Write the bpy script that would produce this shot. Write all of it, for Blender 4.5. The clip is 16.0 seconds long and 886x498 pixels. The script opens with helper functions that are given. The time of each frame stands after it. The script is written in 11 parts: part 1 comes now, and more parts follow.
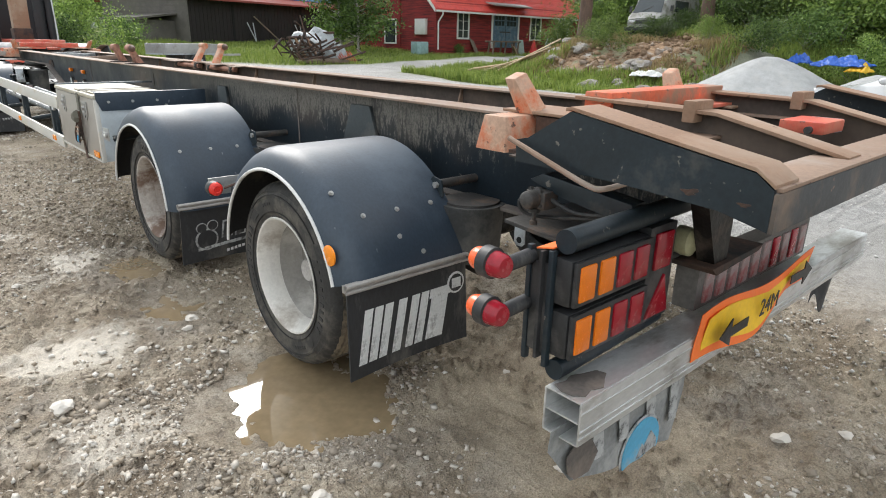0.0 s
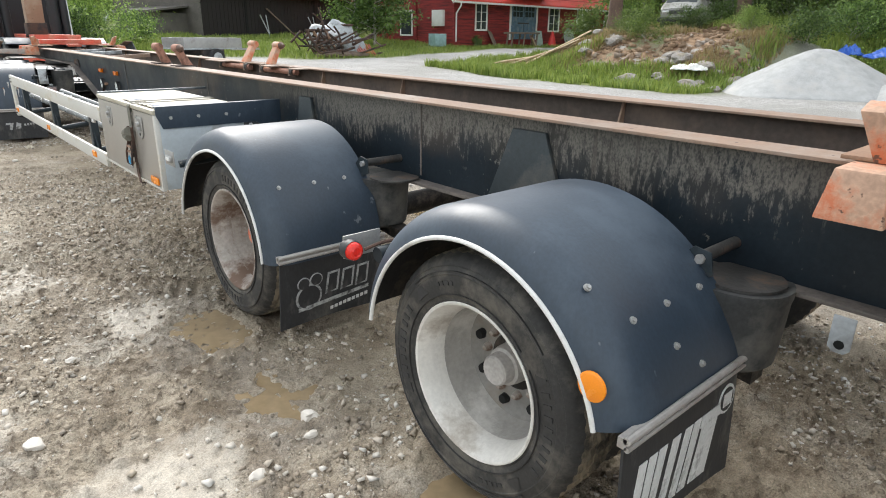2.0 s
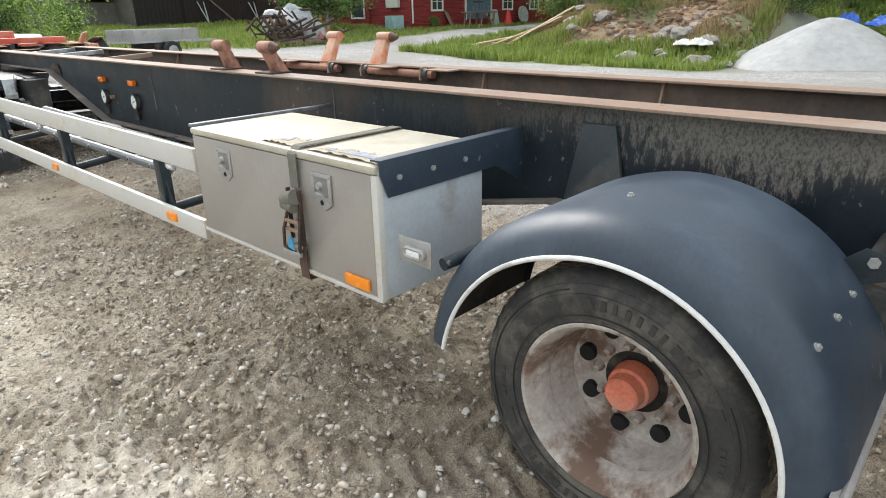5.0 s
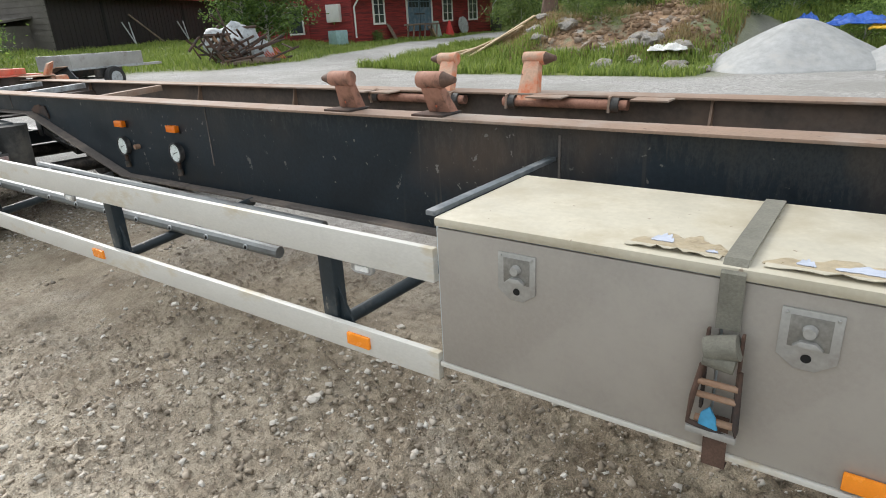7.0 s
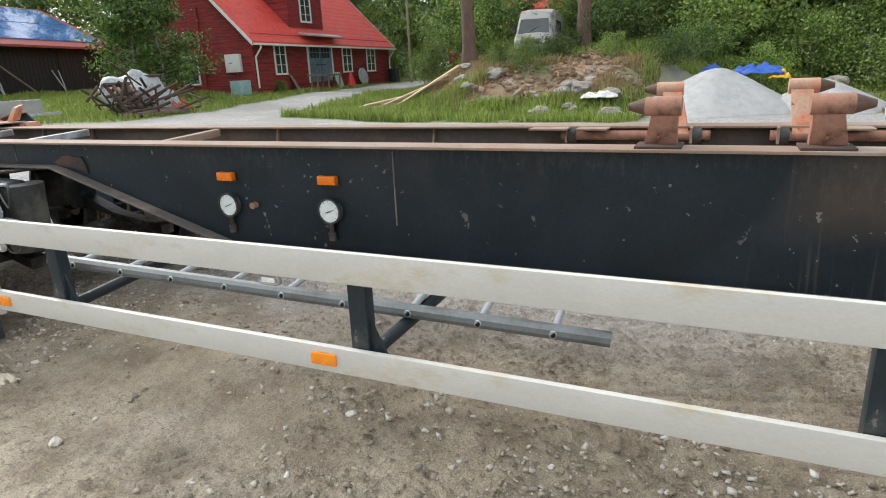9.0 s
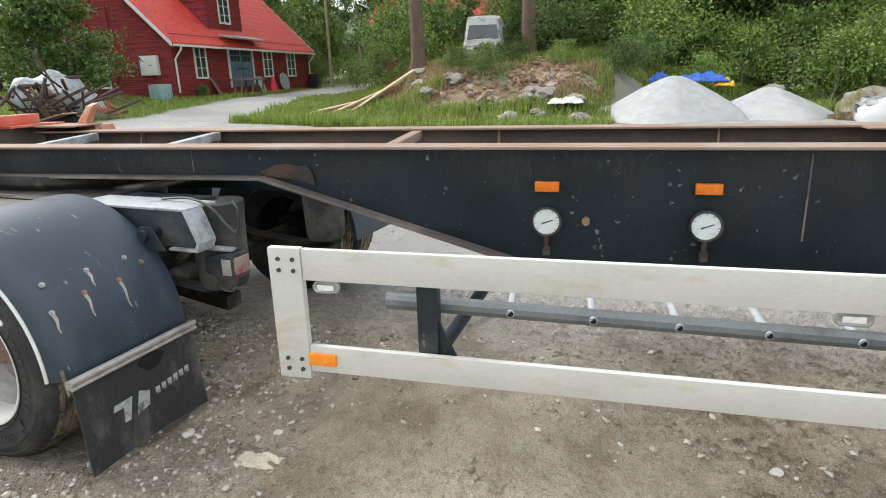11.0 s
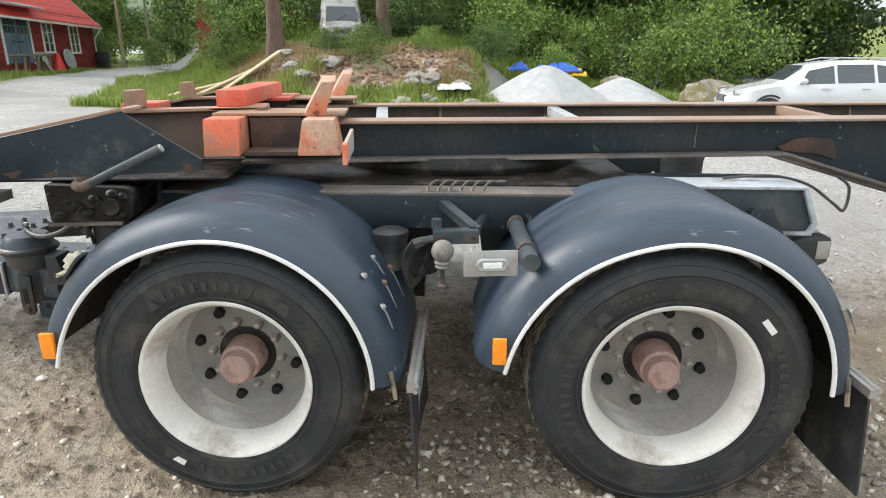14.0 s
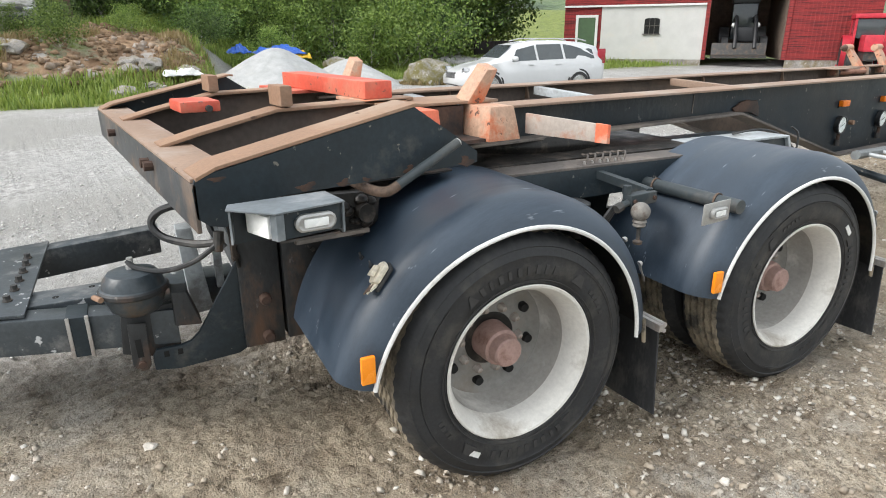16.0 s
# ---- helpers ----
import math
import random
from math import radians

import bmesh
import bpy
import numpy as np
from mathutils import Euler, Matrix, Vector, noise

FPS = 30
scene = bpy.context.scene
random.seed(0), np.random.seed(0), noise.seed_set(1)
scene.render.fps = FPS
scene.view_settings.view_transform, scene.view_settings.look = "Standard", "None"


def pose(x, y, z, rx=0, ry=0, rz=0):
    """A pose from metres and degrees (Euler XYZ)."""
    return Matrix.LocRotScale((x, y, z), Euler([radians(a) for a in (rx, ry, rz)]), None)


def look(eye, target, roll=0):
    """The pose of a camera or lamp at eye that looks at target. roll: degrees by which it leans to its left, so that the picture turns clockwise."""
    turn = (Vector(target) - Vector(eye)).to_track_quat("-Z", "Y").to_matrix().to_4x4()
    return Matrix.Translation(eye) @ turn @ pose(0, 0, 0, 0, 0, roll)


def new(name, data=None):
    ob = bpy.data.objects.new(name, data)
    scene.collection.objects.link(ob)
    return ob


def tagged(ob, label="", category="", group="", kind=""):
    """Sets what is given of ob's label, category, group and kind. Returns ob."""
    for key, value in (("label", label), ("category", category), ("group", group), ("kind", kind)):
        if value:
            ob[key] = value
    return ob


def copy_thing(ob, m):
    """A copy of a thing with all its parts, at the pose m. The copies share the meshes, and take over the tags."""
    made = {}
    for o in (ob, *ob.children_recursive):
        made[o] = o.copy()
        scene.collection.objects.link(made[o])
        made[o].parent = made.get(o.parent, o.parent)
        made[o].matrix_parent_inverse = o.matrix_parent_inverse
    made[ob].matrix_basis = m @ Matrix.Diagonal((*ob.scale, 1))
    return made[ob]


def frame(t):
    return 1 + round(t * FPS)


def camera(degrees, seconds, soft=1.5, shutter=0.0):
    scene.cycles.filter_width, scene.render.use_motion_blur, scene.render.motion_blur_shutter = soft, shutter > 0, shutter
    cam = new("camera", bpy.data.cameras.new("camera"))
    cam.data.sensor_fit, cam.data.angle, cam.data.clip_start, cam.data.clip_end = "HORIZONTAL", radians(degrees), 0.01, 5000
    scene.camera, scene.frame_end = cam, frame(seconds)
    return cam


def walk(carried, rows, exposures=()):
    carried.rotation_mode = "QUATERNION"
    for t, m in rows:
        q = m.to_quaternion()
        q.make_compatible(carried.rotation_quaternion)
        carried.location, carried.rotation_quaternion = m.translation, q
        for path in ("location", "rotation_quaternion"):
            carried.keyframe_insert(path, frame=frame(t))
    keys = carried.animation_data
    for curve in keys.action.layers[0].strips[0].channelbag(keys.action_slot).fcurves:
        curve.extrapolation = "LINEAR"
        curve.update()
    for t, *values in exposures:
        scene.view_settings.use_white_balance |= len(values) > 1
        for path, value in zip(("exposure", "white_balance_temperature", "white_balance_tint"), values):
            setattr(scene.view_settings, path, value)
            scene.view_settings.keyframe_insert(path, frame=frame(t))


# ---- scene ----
cam = camera(71.6, 16.0, soft=1.0)
PATH = [
    (0, (-0.019, -0.018, 1.481), (1.25, 1.391, 0.846), 0.9),
    (0.5, (-0.034, 0.199, 1.456), (1.226, 1.611, 0.808), 0.9),
    (1, (-0.027, 0.539, 1.494), (1.227, 1.952, 0.839), 1.0),
    (1.5, (-0.049, 0.863, 1.499), (1.203, 2.277, 0.842), 0.9),
    (2, (-0.017, 1.195, 1.527), (1.233, 2.609, 0.867), 0.6),
    (2.5, (0.017, 1.604, 1.546), (1.265, 3.021, 0.889), 0.4),
    (3, (-0.022, 1.995, 1.524), (1.231, 3.399, 0.847), -0.2),
    (3.5, (-0.104, 2.364, 1.545), (1.171, 3.745, 0.86), -0.9),
    (4, (-0.149, 2.837, 1.521), (1.166, 4.174, 0.826), -1.0),
    (4.2, (-0.164, 2.994, 1.511), (1.165, 4.318, 0.818), -0.9),
    (6.3, (-0.174, 4.807, 1.618), (1.27, 5.977, 0.877), -2.7),
    (6.5, (-0.185, 4.984, 1.609), (1.276, 6.141, 0.881), -2.8),
    (7, (-0.22, 5.415, 1.611), (1.291, 6.53, 0.923), -3.1),
    (7.5, (-0.275, 5.863, 1.595), (1.293, 6.917, 0.94), -3.3),
    (8, (-0.305, 6.316, 1.579), (1.318, 7.305, 0.958), -3.6),
    (8.5, (-0.345, 6.831, 1.566), (1.332, 7.741, 0.966), -3.9),
    (8.7, (-0.405, 7.055, 1.556), (1.3, 7.925, 0.975), -3.4),
    (10.8, (-0.625, 9.29, 1.55), (1.218, 9.838, 1.002), -2.3),
    (11, (-0.648, 9.522, 1.55), (1.205, 10.039, 1.002), -2.1),
    (11.5, (-0.753, 10.076, 1.54), (1.128, 10.496, 1.004), -1.9),
    (12, (-0.814, 10.634, 1.528), (1.087, 10.96, 1.001), -1.9),
    (12.5, (-0.83, 11.219, 1.539), (1.086, 11.438, 1.009), -1.7),
    (13, (-0.833, 11.774, 1.545), (1.086, 11.879, 0.992), -1.2),
    (13.5, (-0.717, 12.326, 1.513), (1.195, 12.309, 0.925), -0.4),
    (14, (-0.632, 12.891, 1.507), (1.27, 12.727, 0.911), -0.1),
    (14.5, (-0.544, 13.385, 1.536), (1.328, 13.035, 0.923), -0.1),
    (15, (-0.442, 13.879, 1.546), (1.37, 13.313, 0.917), -0.4),
    (15.5, (-0.362, 14.328, 1.575), (1.348, 13.517, 0.929), -0.5),
    (16, (-0.173, 14.695, 1.542), (1.401, 13.649, 0.889), -0.4),
]
walk(cam, [(t, look(eye, target, roll)) for t, eye, target, roll in PATH],
     exposures=[(0, 0.08), (2, 0.20), (4, 0.33), (6.5, -0.07), (8.5, 0.0), (11, 0.20), (12.5, 0.26), (14, 0.36), (15, 0.31), (16, 0.20)])

# ---- world and sun: hazy, mostly overcast summer day ----
SUN_EL, SUN_AZ = 38.0, 14.0


def make_world():
    w = bpy.data.worlds.new("sky")
    scene.world = w
    w.use_nodes = True
    nt = w.node_tree
    nt.nodes.clear()
    out = nt.nodes.new("ShaderNodeOutputWorld")
    bg = nt.nodes.new("ShaderNodeBackground")
    sky = nt.nodes.new("ShaderNodeTexSky")
    sky.sky_type = "NISHITA"
    sky.sun_disc = False
    sky.sun_elevation, sky.sun_rotation = radians(SUN_EL), radians(SUN_AZ)
    sky.air_density, sky.dust_density = 1.0, 2.0
    tc = nt.nodes.new("ShaderNodeTexCoord")
    mp = nt.nodes.new("ShaderNodeMapping")
    mp.inputs["Scale"].default_value = (1.0, 1.0, 2.5)
    no = nt.nodes.new("ShaderNodeTexNoise")
    no.inputs["Scale"].default_value, no.inputs["Detail"].default_value = 2.2, 6.0
    ra = nt.nodes.new("ShaderNodeMapRange")
    ra.inputs["From Min"].default_value, ra.inputs["From Max"].default_value = 0.33, 0.6
    ra.inputs["To Min"].default_value, ra.inputs["To Max"].default_value = 0.45, 1.0
    mix = nt.nodes.new("ShaderNodeMix")
    mix.data_type = "RGBA"
    mix.inputs[7].default_value = (9.2, 9.6, 9.8, 1)
    nt.links.new(tc.outputs["Generated"], mp.inputs["Vector"])
    nt.links.new(mp.outputs["Vector"], no.inputs["Vector"])
    nt.links.new(no.outputs["Fac"], ra.inputs["Value"])
    nt.links.new(ra.outputs["Result"], mix.inputs[0])
    nt.links.new(sky.outputs["Color"], mix.inputs[6])
    nt.links.new(mix.outputs[2], bg.inputs["Color"])
    bg.inputs["Strength"].default_value = 0.15
    nt.links.new(bg.outputs["Background"], out.inputs["Surface"])


make_world()
sun_data = bpy.data.lights.new("sun", "SUN")
sun_data.energy, sun_data.angle, sun_data.color = 3.0, radians(32), (1.0, 0.97, 0.93)
sun = new("sun", sun_data)
_a = radians(SUN_AZ)
sun.matrix_world = look((0, 0, 30), (-30 * math.sin(_a) / math.tan(radians(SUN_EL)), -30 * math.cos(_a) / math.tan(radians(SUN_EL)), 0))


# ---- materials ----
def mat(name, col, rough=0.6, metal=0.0, var=0.18, scale=6.0, fine=70.0, bump=0.15, stain=None, stain_amt=0.0, stain_scale=3.0,
        spots=None, spots_amt=0.0, spots_scale=25.0, stretch=(1, 1, 1), rvar=0.12, spec=0.5, rand=0.0, trans=0.0, coat=0.0, bump_dist=0.004):
    """A surface with large blotches, fine grain, an optional stain colour and optional small spots, all in object metres."""
    m = bpy.data.materials.new(name)
    m.use_nodes = True
    nt = m.node_tree
    bs = nt.nodes["Principled BSDF"]
    L = nt.links.new
    tc = nt.nodes.new("ShaderNodeTexCoord")
    mp = nt.nodes.new("ShaderNodeMapping")
    mp.inputs["Scale"].default_value = stretch
    L(tc.outputs["Object"], mp.inputs["Vector"])

    def tex(sc, detail=4.0, rough_=0.6):
        n = nt.nodes.new("ShaderNodeTexNoise")
        n.inputs["Scale"].default_value, n.inputs["Detail"].default_value, n.inputs["Roughness"].default_value = sc, detail, rough_
        L(mp.outputs["Vector"], n.inputs["Vector"])
        return n.outputs["Fac"]

    def rng(v, a, b, c, d):
        n = nt.nodes.new("ShaderNodeMapRange")
        n.inputs["From Min"].default_value, n.inputs["From Max"].default_value = a, b
        n.inputs["To Min"].default_value, n.inputs["To Max"].default_value = c, d
        L(v, n.inputs["Value"])
        return n.outputs["Result"]

    def mixc(f, a, b):
        n = nt.nodes.new("ShaderNodeMix")
        n.data_type = "RGBA"
        for s, v in ((0, f), (6, a), (7, b)):
            if isinstance(v, (int, float)):
                n.inputs[s].default_value = v
            elif isinstance(v, tuple):
                n.inputs[s].default_value = (*v, 1)
            else:
                L(v, n.inputs[s])
        return n.outputs[2]

    big, small = tex(scale), tex(fine, 2.0)
    dark = tuple(c * (1 - var) for c in col)
    lite = tuple(min(1, c * (1 + var)) for c in col)
    c = mixc(rng(big, 0.3, 0.7, 0, 1), dark, lite)
    g = rng(small, 0.3, 0.7, 1 - var * 0.6, 1 + var * 0.6)
    mul = nt.nodes.new("ShaderNodeVectorMath")
    mul.operation = "SCALE"
    L(c, mul.inputs[0])
    L(g, mul.inputs["Scale"])
    c = mul.outputs[0]
    if rand:
        oi = nt.nodes.new("ShaderNodeObjectInfo")
        m2 = nt.nodes.new("ShaderNodeVectorMath")
        m2.operation = "SCALE"
        L(c, m2.inputs[0])
        L(rng(oi.outputs["Random"], 0, 1, 1 - rand, 1 + rand), m2.inputs["Scale"])
        c = m2.outputs[0]
    if stain:
        c = mixc(rng(tex(stain_scale, 6.0, 0.7), 0.62 - stain_amt * 0.4, 0.78 - stain_amt * 0.4, 0, 1), c, stain)
    if spots:
        c = mixc(rng(tex(spots_scale, 3.0), 0.72 - spots_amt * 0.3, 0.76 - spots_amt * 0.3, 0, 1), c, spots)
    L(c, bs.inputs["Base Color"])
    L(rng(big, 0.3, 0.7, max(0.02, rough - rvar), min(1, rough + rvar)), bs.inputs["Roughness"])
    bs.inputs["Metallic"].default_value = metal
    bs.inputs["Specular IOR Level"].default_value = spec
    bs.inputs["Transmission Weight"].default_value = trans
    bs.inputs["Coat Weight"].default_value = coat
    if bump:
        b = nt.nodes.new("ShaderNodeBump")
        b.inputs["Strength"].default_value, b.inputs["Distance"].default_value = bump, bump_dist
        L(small, b.inputs["Height"])
        L(b.outputs["Normal"], bs.inputs["Normal"])
    return m


RUST = (0.20, 0.085, 0.04)
M_FRAME = mat("frame_paint", (0.015, 0.024, 0.031), 0.45, 0, 0.25, 3.0, 60, 0.12, spec=0.4, stain=(0.10, 0.095, 0.085), stain_amt=0.12, stain_scale=2.2, spots=(0.16, 0.15, 0.13), spots_amt=0.14, spots_scale=22)
M_ENDFACE = mat("dusty_end_beam", (0.050, 0.054, 0.058), 0.5, 0, 0.25, 3.0, 60, 0.15, stain=(0.17, 0.125, 0.095), stain_amt=0.30, stain_scale=2.4, spots=(0.24, 0.15, 0.10), spots_amt=0.12, spots_scale=14)
M_WORNBAR = mat("rubbed_blue_grey_bar", (0.12, 0.14, 0.155), 0.45, 0.1, 0.25, 6, 70, 0.1, stain=(0.24, 0.25, 0.26), stain_amt=0.3, stain_scale=6)
M_STIFF = mat("dusty_blue_grey_paint", (0.036, 0.047, 0.053), 0.55, 0, 0.2, 4.0, 60, 0.12, stain=(0.11, 0.105, 0.095), stain_amt=0.3, stain_scale=3)
M_BEAMTOP = mat("rusty_flange", (0.28, 0.190, 0.138), 0.7, 0, 0.16, 1.6, 70, 0.25, stain=(0.33, 0.28, 0.24), stain_amt=0.33, stain_scale=1.0, spots=(0.10, 0.06, 0.05), spots_amt=0.16)
M_INNER = mat("inner_web", (0.085, 0.068, 0.058), 0.8, 0, 0.25, 2.0, 40, 0.2, stain=(0.15, 0.11, 0.085), stain_amt=0.35, stain_scale=1.5)
M_RUSTTOP = mat("rust_worn_plate", (0.285, 0.172, 0.110), 0.7, 0.0, 0.16, 2.2, 80, 0.2, stain=(0.35, 0.255, 0.188), stain_amt=0.30, stain_scale=1.4, spots=(0.13, 0.075, 0.050), spots_amt=0.10, spots_scale=16)
M_RUSTDARK = mat("dark_rust", (0.085, 0.048, 0.034), 0.85, 0, 0.3, 8.0, 70, 0.4, stain=(0.03, 0.028, 0.028), stain_amt=0.4)
M_ORANGE = mat("orange_paint_worn", (0.72, 0.15, 0.07), 0.55, 0, 0.15, 6.0, 60, 0.2, stain=(0.36, 0.20, 0.13), stain_amt=0.42, stain_scale=4.0, spots=(0.13, 0.07, 0.05), spots_amt=0.2)
M_ORFADE = mat("faded_orange_steel", (0.52, 0.33, 0.23), 0.7, 0, 0.25, 5.0, 60, 0.25, stain=(0.55, 0.17, 0.08), stain_amt=0.38, stain_scale=7.0, spots=(0.13, 0.07, 0.05), spots_amt=0.25)
M_RED = mat("red_steel", (0.62, 0.10, 0.06), 0.5, 0, 0.15, 5.0, 60, 0.2, stain=(0.60, 0.20, 0.13), stain_amt=0.4, spots=(0.2, 0.08, 0.06), spots_amt=0.2)
M_GUARD = mat("mudguard_plastic", (0.030, 0.047, 0.070), 0.48, 0, 0.2, 2.5, 90, 0.05, spec=0.58, stain=(0.052, 0.074, 0.102), stain_amt=0.3, stain_scale=2.5, stretch=(1, 1, 0.6), spots=(0.16, 0.18, 0.20), spots_amt=0.05, spots_scale=14)
M_GUARDSCUFF = mat("scuffed_mudguard_plastic", (0.025, 0.040, 0.061), 0.44, 0, 0.2, 2.5, 90, 0.05, spec=0.6, stain=(0.042, 0.060, 0.086), stain_amt=0.3, stain_scale=2.5, spots=(0.20, 0.23, 0.27), spots_amt=0.13, spots_scale=13, stretch=(3.2, 0.30, 1.1))
M_GUARDIN = mat("mudguard_inside", (0.018, 0.018, 0.019), 0.85, 0, 0.3, 6, 60, 0.3, stain=(0.10, 0.082, 0.062), stain_amt=0.3)
M_TRIM = mat("white_trim", (0.72, 0.72, 0.70), 0.5, 0, 0.08, 10, 80, 0.05, stain=(0.35, 0.33, 0.30), stain_amt=0.15)
M_RUBBER = mat("mud_flap_rubber", (0.030, 0.031, 0.034), 0.62, 0, 0.25, 5, 80, 0.15, stain=(0.12, 0.115, 0.105), stain_amt=0.22, stain_scale=5, stretch=(1, 1, 0.4))
M_TYRE = mat("tyre_rubber", (0.023, 0.024, 0.026), 0.60, 0, 0.25, 8, 90, 0.2, spec=0.45, stain=(0.060, 0.057, 0.052), stain_amt=0.26, stain_scale=6)
M_TYREDUST = mat("dusty_tyre_rubber", (0.040, 0.039, 0.038), 0.68, 0, 0.25, 8, 90, 0.2, spec=0.4, stain=(0.120, 0.110, 0.095), stain_amt=0.36, stain_scale=6)
M_TREAD = mat("muddy_tread", (0.065, 0.060, 0.052), 0.9, 0, 0.3, 10, 60, 0.4, stain=(0.30, 0.25, 0.18), stain_amt=0.55, stain_scale=7)
M_TYREPRINT = mat("raised_tyre_print", (0.038, 0.037, 0.037), 0.7, 0, 0.2, 10, 80, 0.1)
M_RIM = mat("white_rim", (0.70, 0.68, 0.64), 0.5, 0, 0.1, 5, 70, 0.1, stain=(0.42, 0.38, 0.33), stain_amt=0.25, stain_scale=4)
# Well and disc greys hold dirt plus the shade deep inside the rim.
M_RIMWELL = mat("dirty_shaded_rim_well", (0.36, 0.345, 0.32), 0.65, 0, 0.15, 5, 60, 0.2, stain=(0.60, 0.585, 0.55), stain_amt=0.22, stain_scale=3.5)
M_RIMDISC = mat("dusty_shaded_rim_disc", (0.25, 0.238, 0.222), 0.65, 0, 0.15, 6, 60, 0.2, stain=(0.24, 0.21, 0.18), stain_amt=0.3, stain_scale=6)
M_RIMRUST = mat("rusty_rim", (0.46, 0.42, 0.38), 0.65, 0, 0.2, 6, 60, 0.25, stain=(0.17, 0.11, 0.08), stain_amt=0.46, stain_scale=5)
M_HUB = mat("hub_rust_pink", (0.37, 0.24, 0.21), 0.75, 0, 0.2, 9, 80, 0.3, stain=(0.16, 0.08, 0.06), stain_amt=0.25, stain_scale=10)
M_HUBGREY = mat("hub_grey", (0.40, 0.38, 0.36), 0.7, 0, 0.2, 9, 80, 0.3)
M_HUBORANGE = mat("hub_orange", (0.60, 0.17, 0.10), 0.7, 0, 0.2, 9, 80, 0.3, stain=(0.40, 0.24, 0.18), stain_amt=0.3)
M_HOLE = mat("dark_hole", (0.008, 0.008, 0.008), 0.9, 0, 0.1, 5, 50, 0)
M_DRAIN = mat("oxidised_drain_valve", (0.24, 0.225, 0.205), 0.7, 0.1, 0.2, 25, 90, 0.25, stain=(0.13, 0.10, 0.08), stain_amt=0.3, stain_scale=20)
M_BARRUST = mat("rusty_clip", (0.115, 0.078, 0.058), 0.8, 0, 0.3, 20, 80, 0.2)
M_STEEL = mat("grimy_steel", (0.06, 0.058, 0.056), 0.6, 0.2, 0.3, 6, 60, 0.3, stain=(0.15, 0.10, 0.07), stain_amt=0.25, stain_scale=6)
M_GREASE = mat("black_grease", (0.010, 0.009, 0.008), 0.5, spec=0.35, metal=0, var=0.4, scale=12, fine=50, bump=0.5, stain=(0.07, 0.055, 0.045), stain_amt=0.3, stain_scale=10)
M_ZINC = mat("zinc_steel", (0.42, 0.42, 0.41), 0.5, 0.5, 0.15, 6, 80, 0.1, stain=(0.3, 0.28, 0.26), stain_amt=0.25)
M_GREYPAINT = mat("light_grey_paint", (0.40, 0.43, 0.45), 0.5, 0, 0.18, 4, 60, 0.12, stain=(0.2, 0.2, 0.2), stain_amt=0.3, stain_scale=5)
M_ALU = mat("aluminium", (0.68, 0.69, 0.69), 0.36, 0.6, 0.12, 3, 70, 0.08, stain=(0.30, 0.28, 0.25), stain_amt=0.3, stain_scale=4, stretch=(0.4, 1, 1))
M_RAIL = mat("white_alu_rail", (0.60, 0.588, 0.55), 0.45, 0, 0.07, 2, 60, 0.06, stain=(0.50, 0.41, 0.26), stain_amt=0.2, stain_scale=1.6, stretch=(1, 1, 2.5))
M_BOXFRONT = mat("brushed_box_front", (0.36, 0.335, 0.305), 0.42, 0.25, 0.06, 3, 90, 0.05, stain=(0.40, 0.375, 0.34), stain_amt=0.35, stain_scale=1.5)
M_BOXTOP = mat("cream_box_top", (0.49, 0.455, 0.365), 0.5, 0, 0.09, 4, 50, 0.08, stain=(0.41, 0.365, 0.27), stain_amt=0.36, stain_scale=2.5, spots=(0.25, 0.2, 0.15), spots_amt=0.06, spots_scale=30)
M_BOXSIDE = mat("grey_box_side", (0.50, 0.55, 0.58), 0.4, 0.1, 0.08, 4, 50, 0.06, stain=(0.35, 0.34, 0.32), stain_amt=0.2)
M_STRAP = mat("grey_webbing", (0.165, 0.160, 0.132), 0.9, 0, 0.2, 12, 150, 0.4)
M_STRAPRUST = mat("oily_webbing", (0.10, 0.06, 0.045), 0.85, 0, 0.3, 12, 150, 0.4)
M_AMBER = mat("amber_reflector", (1.0, 0.30, 0.02), 0.22, 0, 0.06, 20, 200, 0.1)
M_AMBERDARK = mat("amber_lamp", (0.80, 0.19, 0.01), 0.2, 0, 0.08, 20, 200, 0.1)
M_REDLENS = mat("red_lens", (0.33, 0.010, 0.024), 0.22, 0, 0.15, 25, 120, 0.15, stain=(0.25, 0.10, 0.09), stain_amt=0.2)
M_CLEAR = mat("clear_lens", (0.82, 0.83, 0.82), 0.25, 0, 0.06, 15, 90, 0.05)
M_FADELENS = mat("dusty_clear_lens", (0.34, 0.27, 0.26), 0.5, 0, 0.2, 12, 90, 0.1, stain=(0.30, 0.05, 0.05), stain_amt=0.35, stain_scale=9)
M_BLACKPL = mat("black_plastic", (0.025, 0.026, 0.028), 0.5, 0, 0.25, 8, 90, 0.15, stain=(0.11, 0.105, 0.10), stain_amt=0.28)
M_DIAL = mat("dial_face", (0.72, 0.78, 0.76), 0.3, 0, 0.04, 20, 90, 0)
M_WHITE = mat("white_print", (0.72, 0.73, 0.73), 0.6, 0, 0.12, 10, 70, 0.05, stain=(0.30, 0.30, 0.30), stain_amt=0.22, stain_scale=14)
M_WHITEDULL = mat("worn_white_print", (0.45, 0.46, 0.46), 0.7, 0, 0.2, 10, 70, 0.05, stain=(0.08, 0.08, 0.08), stain_amt=0.35, stain_scale=18)
M_SIGNORANGE = mat("fluorescent_orange_sign", (1.0, 0.20, 0.04), 0.5, 0, 0.06, 6, 60, 0.05)
M_SIGNYELLOW = mat("yellow_sign", (0.90, 0.55, 0.03), 0.5, 0, 0.08, 6, 60, 0.05)
